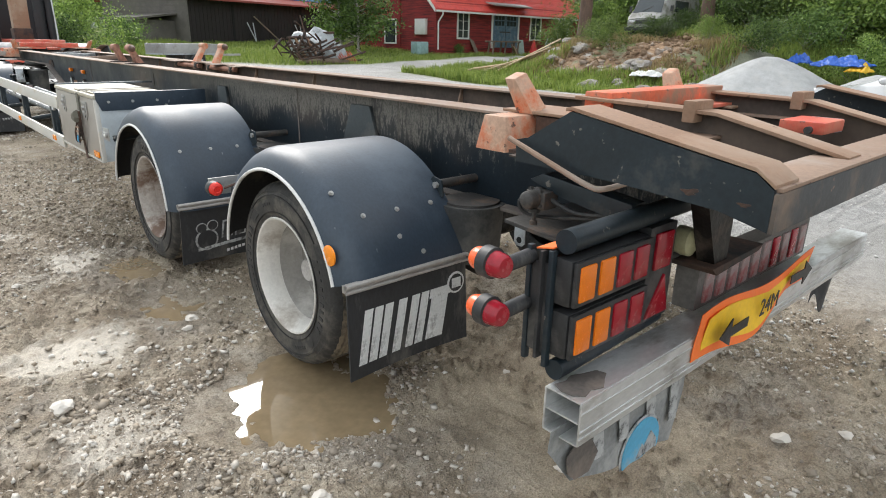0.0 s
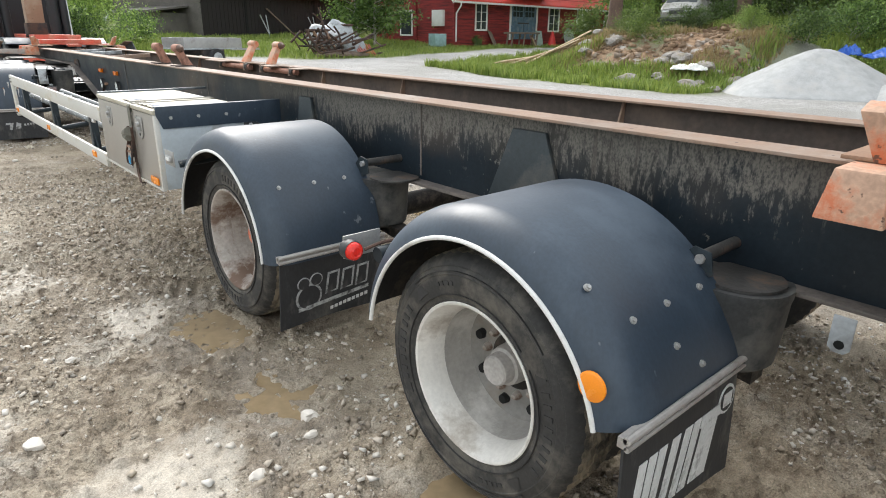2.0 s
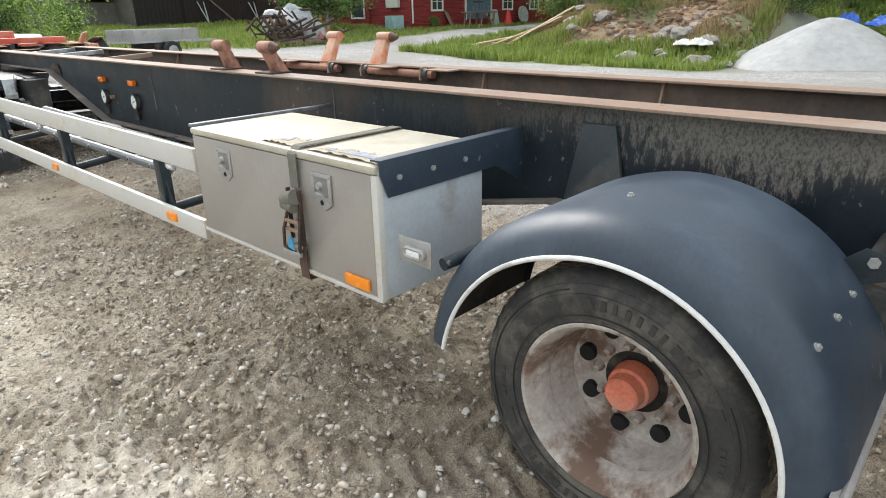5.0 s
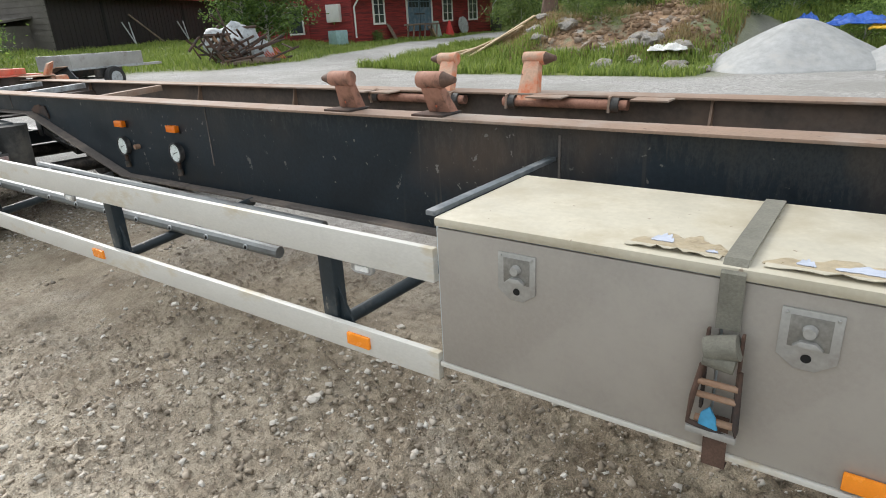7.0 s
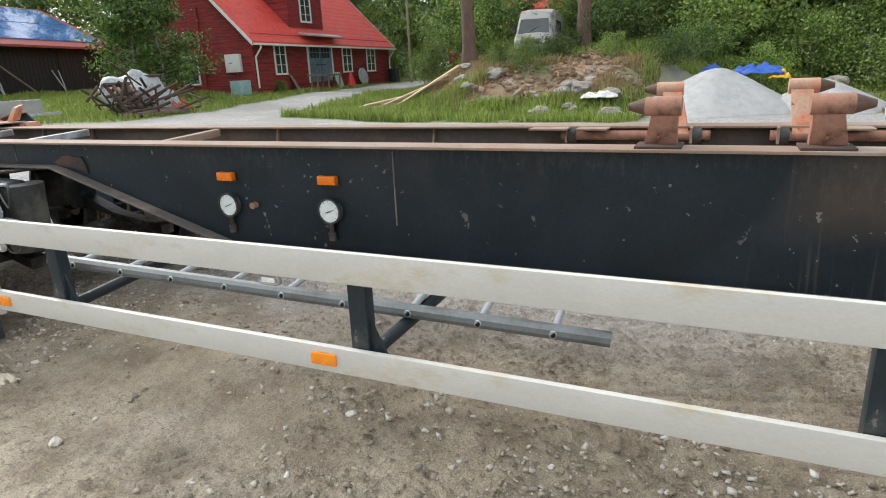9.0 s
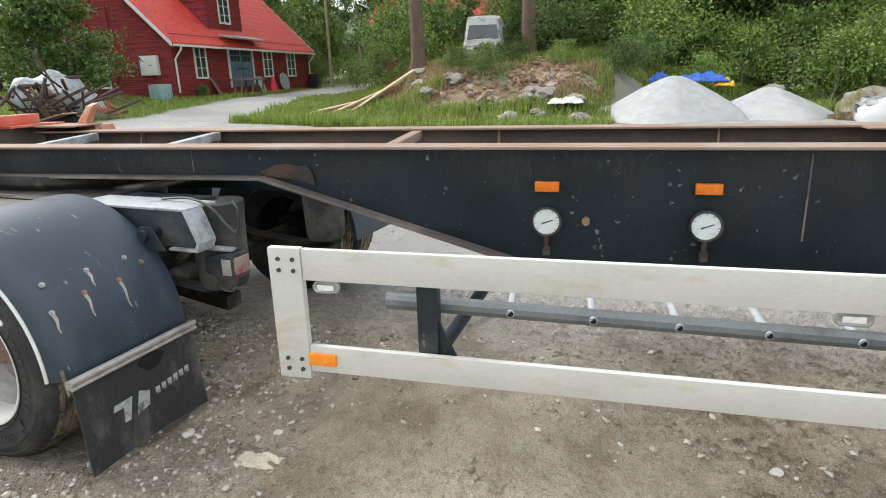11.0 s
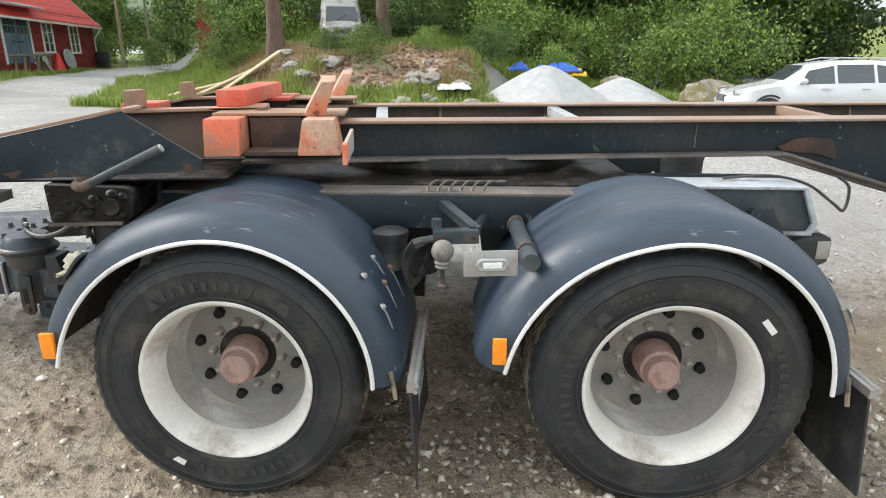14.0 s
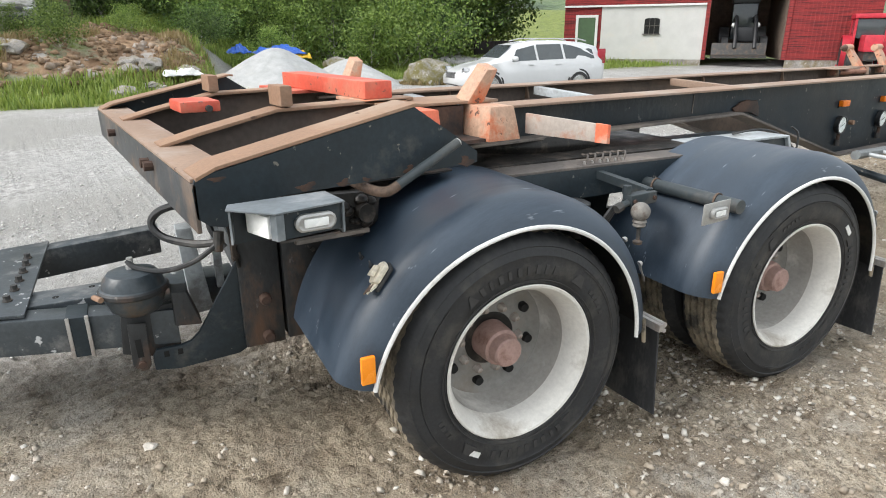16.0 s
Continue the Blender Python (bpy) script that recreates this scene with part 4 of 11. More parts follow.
def wheel(cx, cy, cz, rusty=False, hub=None, twin=True, nose=0.15, side=-1, dirty=False, R=0.437, ks=1.0, skin=None):
    """A wheel whose outer tyre face lies at cx, as a part of the trailer with its own pieces."""
    s = -side
    w = 0.26
    base = part("wheel", lathe([(0.262 * s, 0.0), (0.262 * s, 0.13), (0.5 * s, 0.13), (0.5 * s, 0.0)], (cx, cy, cz), "x", 20), M_GREASE, trailer)
    for k in range(2 if twin else 1):
        off = s * k * (w + 0.045)
        a, t, b = tyre_bm(cx + off, side, R, w, ks)
        bm = lathe(a, (0, cy, cz), "x", SEG)
        lathe(b, (0, cy, cz), "x", SEG, bm)
        n0 = len(bm.faces)
        lathe(t, (0, cy, cz), "x", SEG, bm)
        bm.faces.ensure_lookup_table()
        for f in bm.faces[n0:]:
            f.material_index = 1
        # notched tread shoulders
        for v in bm.verts:
            dy, dz = v.co.y - cy, v.co.z - cz
            r = math.hypot(dy, dz)
            if r > R - 0.013:
                q = int(round(math.atan2(dz, dy) * SEG / (2 * math.pi))) % SEG
                if q % 4 in (0, 1):
                    f_ = (r - 0.0045) / r
                    v.co.y, v.co.z = cy + dy * f_, cz + dz * f_
        # raised print on the outer sidewall, in two arcs
        if k == 0:
            for g0, count in ((0.35, 9), (0.35 + math.pi, 9), (1.75, 5), (4.95, 4)):
                tall, step_ = (0.015, 0.105) if count == 9 else (0.007, 0.07)
                for q in range(count):
                    an = g0 + cy + q * step_
                    tv, rv = Vector((0, -math.sin(an), math.cos(an))), Vector((0, math.cos(an), math.sin(an)))
                    c = Vector((cx, cy, cz)) + rv * 0.343
                    for i0, i1, j0, j1 in ((-0.012, 0.004 - 0.004 * (q % 2), -1, 1),):
                        vs = [bm.verts.new(c + tv * i + rv * j * tall + Vector((l, 0, 0))) for i in (i0, i1) for j in (j0, j1) for l in (-s * 0.0065, 0.002 * s)]
                        for fi in ((0, 1, 3, 2), (4, 6, 7, 5), (0, 4, 5, 1), (2, 3, 7, 6), (0, 2, 6, 4), (1, 5, 7, 3)):
                            nf = bm.faces.new([vs[i] for i in fi])
                            nf.material_index = 2
            for a0, a1, r0, r1 in ((0.15, 0.27, 0.325, 0.362), (1.42, 1.60, 0.325, 0.362), (3.29, 3.41, 0.325, 0.362), (4.56, 4.74, 0.325, 0.362), (1.5, 3.2, 0.3815, 0.384), (4.6, 6.3, 0.3815, 0.384), (0.1, 6.2, 0.304, 0.306)):
                m_ = max(3, int((a1 - a0) / 0.06))
                cut = 0.05 if r1 - r0 > 0.01 else 0.0
                ring = []
                for i in range(m_ + 1):
                    an0, an1 = cy + a0 + (a1 - a0) * i / m_, cy + a0 + cut + (a1 - a0 - 2 * cut) * i / m_
                    ring.append([bm.verts.new((cx + dx, cy + r_ * math.cos(an), cz + r_ * math.sin(an))) for dx, r_, an in ((0.0, r0, an0), (-s * 0.0062, r0, an0), (-s * 0.0062, r1, an1), (0.0, r1, an1))])
                for A, B in zip(ring, ring[1:]):
                    for i in range(3):
                        bm.faces.new((A[i], A[i + 1], B[i + 1], B[i])).material_index = 2
        part("tyre", bm, [skin or M_TYRE, M_TREAD, M_TYREPRINT], base, "black radial tyre with dusty sidewall and muddy tread")
    # rim: rolled edge, well and dished disc with holes
    m_rim = M_RIMRUST if rusty else M_RIM
    bm = lathe([(cx + s * a, r * ks) for a, r in ((0.034, 0.262), (0.012, 0.276), (0.004, 0.280), (0.001, 0.276), (0.004, 0.268), (0.020, 0.258), (0.040, 0.250), (0.060, 0.242), (0.105, 0.237), (0.195, 0.230), (0.222, 0.220))], (0, cy, cz), "x", 64)
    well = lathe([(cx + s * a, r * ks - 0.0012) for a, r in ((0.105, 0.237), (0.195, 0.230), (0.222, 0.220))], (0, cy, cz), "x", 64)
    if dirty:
        part("rim_well", well, M_RIMRUST if rusty else M_RIMWELL, base, "dirty inner wall of the rim, shade put into its grey")
    part("rim", bm, m_rim, base, "rusty white steel rim" if rusty else "white painted steel rim", bevel=0)
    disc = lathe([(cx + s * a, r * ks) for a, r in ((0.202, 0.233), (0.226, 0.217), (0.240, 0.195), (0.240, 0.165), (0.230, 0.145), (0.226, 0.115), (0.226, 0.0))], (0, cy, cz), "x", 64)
    dsk = part("rim_disc", disc, M_RIMRUST if rusty else M_RIMDISC, base, "dusty dished wheel disc, shade put into its grey")
    for k in range(8):
        a = 2 * math.pi * (k + 0.3) / 8
        c = Vector((cx + s * 0.230, cy + 0.176 * math.cos(a), cz + 0.176 * math.sin(a)))
        part("hand_hole", lathe([(-0.014 * s, 0.0), (-0.014 * s, 0.027 if rusty else 0.017), (0.012 * s, 0.030 if rusty else 0.020)], c, "x", 14), M_HOLE, dsk)
    for k in range(10):
        b = 2 * math.pi * (k + 0.15) / 10
        c = Vector((cx + s * 0.224, cy + 0.124 * math.cos(b), cz + 0.124 * math.sin(b)))
        bm = lathe([(-0.026 * s, 0.0), (-0.026 * s, 0.010), (-0.020 * s, 0.012), (-0.014 * s, 0.0165), (0.004 * s, 0.018)], c, "x", 6)
        part("wheel_nut", bm, M_RIMRUST, dsk)
    # Black ring set proud of the disc, standing for the shadow round the hub.
    part("hub_recess", lathe([(cx + s * 0.2245, 0.074), (cx + s * 0.2235, 0.080), (cx + s * 0.2235, 0.100), (cx + s * 0.2245, 0.103)], (0, cy, cz), "x", 40), M_GREASE, dsk)
    h = nose
    hubm = hub or M_HUB
    bm = lathe([(cx + s * a, r) for a, r in ((0.226, 0.074), (0.205, 0.073), (h + 0.068, 0.071), (h + 0.05, 0.068), (h + 0.045, 0.058), (h + 0.006, 0.054), (h, 0.048), (h, 0.0))], (0, cy, cz), "x", 32)
    part("hub_cap", bm, hubm, base, "dull rusty hub cap")
    return base


def mudguard(cx, cy, cz, a0, a1, w=0.62, R=0.60, side=-1, lip=0.09, skin=None, flare=0.0):
    """A plastic half-round guard over a wheel, outer edge at cx; angles in degrees from the horizontal towards larger y."""
    s = -side
    prof = [(w, R - 0.03), (w, R), (0.11, R), (0.085, R - 0.004), (0.055, R - 0.016), (0.025, R - 0.040), (0.008, R - 0.066), (0.0, R - lip), (0.007, R - lip), (0.015, R - 0.066),
            (0.032, R - 0.046), (0.060, R - 0.022), (0.088, R - 0.010), (0.11, R - 0.007), (w - 0.006, R - 0.007), (w - 0.006, R - 0.03)]
    n = 40
    bm = bmesh.new()
    rings = []
    for k in range(n + 1):
        a = radians(a0 + (a1 - a0) * k / n)
        wide = flare * max(0.0, (75 - math.degrees(a)) / 72) ** 1.3
        rings.append([bm.verts.new((cx + s * x, cy + math.cos(a) * (r + wide), cz + math.sin(a) * (r + wide))) for x, r in prof])
    m = len(prof)
    for A, B in zip(rings, rings[1:]):
        for i in range(m):
            f = bm.faces.new((A[i], A[(i + 1) % m], B[(i + 1) % m], B[i]))
            f.material_index = 1 if i >= 7 else 0
    bm.faces.new(rings[0])
    bm.faces.new(rings[-1][::-1])
    g = part("mudguard", bm, [skin or M_GUARD, M_GUARDIN], trailer, "dark blue-black plastic half-round mudguard with white edge trim")
    pts = []
    for k in range(n + 1):
        a = radians(a0 + (a1 - a0) * k / n)
        r = R - lip - 0.004 + flare * max(0.0, (75 - math.degrees(a)) / 72) ** 1.3
        pts.append((cx - s * 0.003, cy + math.cos(a) * r, cz + math.sin(a) * r))
    part("edge_trim", tube(pts, 0.0075, 8), M_TRIM, g, "white rubber edge trim")
    return g


def guard_bolt(g, cx, cy, cz, deg, dx, R=0.60, side=-1, m=None):
    s = -side
    a = radians(deg)
    d = Vector((0, math.cos(a), math.sin(a)))
    c = Vector((cx + s * dx, cy, cz)) + d * (R + 0.001)
    bm = rod(c - d * 0.003, c + d * 0.003, 0.011, 12)
    rod(c + d * 0.002, c + d * 0.009, 0.007, 6, bm=bm)
    return part("bolt", bm, m or M_ZINC, g)


def mud_flap(x0, x1, y, z0, z1, lean=0.0, label="", curl=0.02):
    """A rubber flap hung from a metal strip; bottom stands lean metres further back."""
    nx, nz = 10, 10
    bm = bmesh.new()
    grid = []
    for th in (0.0, -0.008):
        g = [[bm.verts.new((x0 + (x1 - x0) * i / nx + 0.012 * (1 - k / nz) * (i / nx - 0.5), y + th + lean * (1 - k / nz) + curl * math.sin(3.1 * i / nx) * (1 - k / nz) ** 2, z0 + (z1 - z0) * k / nz)) for k in range(nz + 1)] for i in range(nx + 1)]
        grid.append(g)
    for gi, g in enumerate(grid):
        for i in range(nx):
            for k in range(nz):
                q = (g[i][k], g[i + 1][k], g[i + 1][k + 1], g[i][k + 1])
                bm.faces.new(q if gi else q[::-1])
    A, B = grid
    for i in range(nx):
        bm.faces.new((A[i][0], A[i + 1][0], B[i + 1][0], B[i][0]))
        bm.faces.new((A[i][nz], B[i][nz], B[i + 1][nz], A[i + 1][nz]))
    for k in range(nz):
        bm.faces.new((A[0][k], B[0][k], B[0][k + 1], A[0][k + 1]))
        bm.faces.new((A[nx][k], A[nx][k + 1], B[nx][k + 1], B[nx][k]))
    fl = part("mud_flap", bm, M_RUBBER, trailer, label or "black rubber mud flap")
    bm = bmesh.new()
    solid(bm, x0 - 0.012, x1 + 0.012, y - 0.020, y + 0.006, z1 - 0.004, z1 + 0.026)
    rod((x0 - 0.012, y - 0.020, z1 + 0.022), (x1 + 0.012, y - 0.020, z1 + 0.022), 0.011, 10, bm=bm)
    rod((x0 - 0.012, y - 0.022, z1 - 0.002), (x1 + 0.012, y - 0.022, z1 - 0.002), 0.008, 10, bm=bm)
    part("clamp_strip", bm, M_CLAMP, fl, "pale aluminium clamp strip")
    return fl


M_CLAMP = mat("clamp_alu", (0.42, 0.40, 0.38), 0.5, 0.3, 0.15, 5, 60, 0.1, stain=(0.28, 0.23, 0.20), stain_amt=0.3)

# rear axles
GX = 1.165
REAR = ((2.46, 0.462), (4.33, 0.472))
for n_, (wy, wz) in enumerate(REAR):
    wheel(1.215, wy, wz, rusty=(n_ == 1), hub=(M_HUBORANGE if n_ else M_HUBGREY), nose=0.12, dirty=True, skin=M_TYREDUST)
    wheel(2 * CX - 1.215, wy, wz, rusty=False, hub=M_HUBGREY, side=1, nose=0.12)
    part("axle", rod((1.5, wy, wz), (2 * CX - 1.5, wy, wz), 0.075, 16), M_GREASE, trailer)
g1 = mudguard(GX, 2.432, 0.465, 8, 166)
g2 = mudguard(GX, 4.33, 0.472, 3, 178, lip=0.108, flare=0.075)
mudguard(2 * CX - GX, 2.46, 0.462, 8, 166, side=1)
mudguard(2 * CX - GX, 4.33, 0.472, 3, 178, side=1)
for dx, dg in ((0.075, 129), (0.165, 141), (0.335, 141), (0.52, 141), (0.40, 160), (0.30, 152)):
    guard_bolt(g1, GX, 2.432, 0.465, dg, dx)
for dx, dg in ((0.12, 142), (0.31, 142), (0.485, 142), (0.25, 84)):
    guard_bolt(g2, GX, 4.33, 0.472, dg, dx)
flap_rear = mud_flap(1.17, 1.80, 1.862, 0.205, 0.592, -0.02, "black rubber mud flap with large white printed shapes")
flap_mid = mud_flap(1.205, 1.795, 3.752, 0.138, 0.515, 0.035, "black rubber mud flap with a worn white printed emblem")

# ---- steered front bogie: turned a little to the far side ----
BOG = (2.466, 12.565)
XF[0] = Matrix.Translation((BOG[0], BOG[1], 0)) @ Matrix.Rotation(radians(-7.0), 4, "Z") @ Matrix.Translation((-BOG[0], -BOG[1], 0))
BX = BOG[0] - 1.350
FRONT = ((BOG[1] - 0.722, 0.468), (BOG[1] + 0.728, 0.458))
fg = []
for wy, wz in FRONT:
    wheel(BX, wy, wz, nose=0.085, R=0.458, ks=1.03, dirty=True)
    wheel(2 * BOG[0] - BX, wy, wz, side=1, nose=0.10)
    part("axle", rod((BX + 0.3, wy, wz), (2 * BOG[0] - BX - 0.3, wy, wz), 0.07, 16), M_GREASE, trailer)
    fg.append(mudguard(BX - 0.015, wy, wz, 6, 180, w=0.60, R=0.585, lip=0.092, skin=M_GUARDSCUFF, flare=0.055))
    mudguard(2 * BOG[0] - BX + 0.015, wy, wz, 6, 180, w=0.60, side=1)
for g, (wy, wz) in zip(fg, FRONT):
    for dx, dg in ((0.075, 142), (0.26, 142), (0.44, 142), (0.20, 150), (0.36, 150), (0.05, 153), (0.50, 146)):
        guard_bolt(g, BX - 0.015, wy, wz, dg, dx, R=0.585, m=M_RUSTTOP if dx in (0.20, 0.36, 0.50) else None)
    for dx, dg, ln in ((0.20, 150, 9), (0.36, 150, 11), (0.26, 142, 6), (0.05, 153, 7)):
        bm = bmesh.new()
        rows = []
        for k in range(7):
            a, w = radians(dg + 1 + ln * k / 6), 0.008 * (1 - 0.7 * k / 6)
            rows.append([bm.verts.new((BX - 0.015 + dx + sx * w + 0.004 * math.sin(k), wy + math.cos(a) * rr, wz + math.sin(a) * rr)) for sx, rr in ((-1, 0.5845), (1, 0.5845), (1, 0.5862), (-1, 0.5862))])
        for A, B in zip(rows, rows[1:]):
            for k in range(4):
                bm.faces.new((A[k], A[(k + 1) % 4], B[(k + 1) % 4], B[k]))
        part("rust_run", bm, M_CLAMP, g, "pale rusty run below a bolt")
flap_f3 = mud_flap(BX - 0.012, BX + 0.58, FRONT[0][0] - 0.605, 0.095, 0.468, -0.03, "torn black rubber mud flap with a faded grey emblem")
flap_f4 = mud_flap(BX - 0.012, BX + 0.58, FRONT[1][0] - 0.605, 0.08, 0.455, -0.02, "black rubber mud flap with small faded print")
# bogie frame rails
for u in (-0.46, 0.46):
    bm = prism([(FRONT[0][0] - 0.62, 0.86), (FRONT[1][0] + 0.60, 0.86), (FRONT[1][0] + 0.60, 1.0), (FRONT[0][0] - 0.52, 1.0), (FRONT[0][0] - 0.62, 0.93)], "x", BOG[0] + u - 0.05, BOG[0] + u + 0.05)
    part("bogie_rail", bm, M_FRAME, trailer, bevel=0.004)
part("turntable", lathe([(0.0, 0.3), (0.0, 0.56), (0.035, 0.58), (0.05, 0.58), (0.085, 0.56), (0.085, 0.3)], (BOG[0], BOG[1], 0.99), "z", 48, close=True), M_GREASE, trailer, "greasy black turntable ring")
XF[0] = Matrix.Identity(4)

# ---- toolbox ----
BY0, BY1, BXF, BXB, BZ0, BZ1 = 5.175, 6.465, 1.155, 1.72, 0.588, 1.085
tb = part("tool_box", box(BXF + 0.012, BXB, BY0, BY1, BZ0, BZ1 - 0.012), M_BOXSIDE, trailer, "long grey metal toolbox with a cream lid and two flush latches", 0.004)

# ---- side guard rails ----
for z0, z1, ya, yb in ((0.527, 0.626, 6.47, 10.53), (0.870, 0.982, 6.47, 10.53)):
    part("guard_rail", box(1.150, 1.176, ya, yb, z0, z1), M_RAIL, trailer, "white aluminium side guard rail", 0.005)
part("guard_end_plate", box(1.146, 1.178, 10.532, 10.655, 0.497, 0.985), M_RAIL, trailer, bevel=0.006)
for y in (6.98, 8.50, 10.10):
    part("guard_post", box(1.18, 1.235, y - 0.035, y + 0.035, 0.535, 0.93), M_FRAME, trailer, bevel=0.004)

# ---- end frames ----


def end_frame(y_end, sg, side, top, z0, z1, zc):
    """The tapered container frame at one end; sg +1 for the front. side and top are (distance from the end, height)."""
    def Y(a):
        return y_end - sg * a
    for xa in (1.42, 2 * CX - 1.42):
        t = 0.012 if xa < CX else -0.012
        sp = part("frame_side", prism([(Y(a), z) for a, z in side], "x", xa, xa + t), M_FRAME, trailer, "dark blue-grey tapered end plate with rust chips")
        poly = [(Y(a), z) for a, z in top] + [(Y(a), z + 0.010) for a, z in top[::-1]]
        part("cap_plate", prism(poly, "x", min(xa - t * 0.3, xa + t * 11), max(xa - t * 0.3, xa + t * 11)), M_RUSTTOP, sp, "rust-brown worn cap plate", 0.002)
        # rust blotches where the paint has chipped along the lower edge
        for k, (a, r, dz) in enumerate(((0.05, 0.017, 0.135), (0.29, 0.024, 0.085), (0.40, 0.017, 0.083), (0.62, 0.020, 0.095), (0.83, 0.026, 0.098), (0.47, 0.012, 0.083)) if sg > 0 else ((0.06, 0.013, 0.055), (0.19, 0.019, 0.062))):
            zc_ = z0 + dz
            ring = [(Y(a) + r * (1 + 0.45 * math.sin(3 * q + k) + 0.2 * math.sin(7 * q)) * math.cos(q), zc_ + 0.55 * r * (1 + 0.4 * math.cos(2 * q + k)) * math.sin(q)) for q in [2 * math.pi * j / 22 for j in range(22)]]
            part("rust_chip", prism(ring, "x", xa - t * 0.10, xa + t * 0.05), M_RUSTDARK, sp)
    for xi in (XN - 0.01, XF_ - 0.10):
        rib = [(Y(0.02), z1 + 0.004), (Y(0.14), 1.20 + zc), (Y(0.42), 1.262 + zc), (Y(0.98), 1.275 + zc)]
        poly = rib + [(y, z + 0.012) for y, z in rib[::-1]]
        part("rib_cap", prism(poly, "x", xi, xi + 0.11), M_RUSTTOP, trailer, "bent rusty cap strip", 0.002)
        part("rib_web", prism([(Y(0.02), z0 + 0.02)] + rib + [(Y(0.98), 1.08 + zc)], "x", xi + 0.048, xi + 0.06), M_INNER, trailer)
    bm = box(1.42, 2 * CX - 1.42, min(Y(0), Y(-0.012)), max(Y(0), Y(-0.012)), z0, z1)
    part("end_beam", bm, M_ENDFACE, trailer, "dark painted cross beam with rusted top", 0.003)
    part("end_beam_cap", box(1.434, 2 * CX - 1.434, min(Y(-0.012), Y(0.12)), max(Y(-0.012), Y(0.12)), z1 + 0.001, z1 + 0.011), M_BEAMTOP, trailer, bevel=0.002)


end_frame(14.38, 1, [(-0.008, 1.075), (-0.012, 1.150), (-0.004, 1.172), (0.014, 1.186), (0.05, 1.1905), (0.64, 1.315), (0.874, 1.162), (0.874, 1.126), (0.684, 1.118), (0.49, 1.111), (0.20, 1.104), (0.10, 1.060), (0.06, 1.042), (0.02, 1.052)],
          [(-0.002, 1.170), (0.05, 1.1935), (0.64, 1.3165), (0.66, 1.3145)], 1.035, 1.165, 0.0)
end_frame(0.489, -1, [(0.0, 1.112), (0.0, 1.209), (0.045, 1.243), (0.568, 1.332), (0.72, 1.240), (0.767, 1.230), (0.763, 1.163), (0.40, 1.158), (0.12, 1.140)],
          [(-0.002, 1.213), (0.045, 1.2465), (0.565, 1.3355), (0.585, 1.331)], 1.110, 1.204, 0.035)

# ---- toolbox fittings ----
part("lid", box(BXF - 0.006, BXB + 0.004, BY0 + 0.004, BY1 - 0.004, BZ1 - 0.030, BZ1), M_BOXTOP, tb, "cream painted lid with peeling film", 0.011)
SEAM = 5.655
d1 = part("door", box(BXF, BXF + 0.012, SEAM + 0.003, BY1 - 0.012, BZ0 + 0.012, BZ1 - 0.034), M_BOXFRONT, tb, "brushed grey front door", 0.003)
d2 = part("door", box(BXF + 0.003, BXF + 0.014, BY0 + 0.035, SEAM - 0.003, BZ0 + 0.012, BZ1 - 0.034), M_BOXFRONT, tb, "brushed grey front door", 0.003)
part("corner_post", box(BXF - 0.002, BXF + 0.03, BY0 - 0.002, BY0 + 0.031, BZ0, BZ1 - 0.031), M_RAIL, tb, bevel=0.008)
part("bottom_edge", box(BXF - 0.003, BXF + 0.02, BY0, BY1, BZ0 - 0.006, BZ0 + 0.010), M_RAIL, tb, bevel=0.003)


def latch(door, y, z):
    poly = [(y - 0.058, z + 0.062), (y + 0.058, z + 0.062), (y + 0.058, z - 0.05), (y + 0.02, z - 0.078), (y - 0.02, z - 0.078), (y - 0.058, z - 0.05)]
    l = part("latch", prism(poly, "x", BXF - 0.005, BXF + 0.001), M_ZINC, door, "flush metal paddle latch", 0.0015)
    return l


M_LATCHPAN = mat("latch_pan", (0.24, 0.235, 0.22), 0.4, 0.4, 0.2, 20, 80, 0.1)


def latch_pieces(y, z):
    part("latch_recess", box(BXF - 0.0065, BXF - 0.004, y - 0.040, y + 0.040, z - 0.026, z + 0.048), M_LATCHPAN, tb, bevel=0.001)
    part("latch_paddle", prism([(y - 0.030, z - 0.020), (y + 0.030, z - 0.020), (y + 0.014, z - 0.006), (y - 0.014, z - 0.006)], "x", BXF - 0.020, BXF - 0.006), M_ZINC, tb, bevel=0.002)
    part("latch_knob", lathe([(BXF - 0.022, 0.0), (BXF - 0.022, 0.012), (BXF - 0.007, 0.016)], (0, y, z + 0.016), "x", 14), M_ZINC, tb)
    part("keyhole", lathe([(BXF - 0.0065, 0.0), (BXF - 0.0065, 0.010), (BXF - 0.004, 0.011)], (0, y, z - 0.05), "x", 14), M_HOLE, tb)
    for sy in (-1, 1):
        part("rivet", ball((BXF - 0.006, y + sy * 0.048, z + 0.052), 0.004, 5), M_ZINC, tb)


for dd, y in ((d1, 6.185), (d2, 5.482)):
    latch(dd, y, 0.955)
    latch_pieces(y, 0.955)
part("reflector", box(BXF - 0.011, BXF + 0.001, 5.240, 5.375, 0.610, 0.655), M_AMBER, tb, "orange side reflector", 0.004)
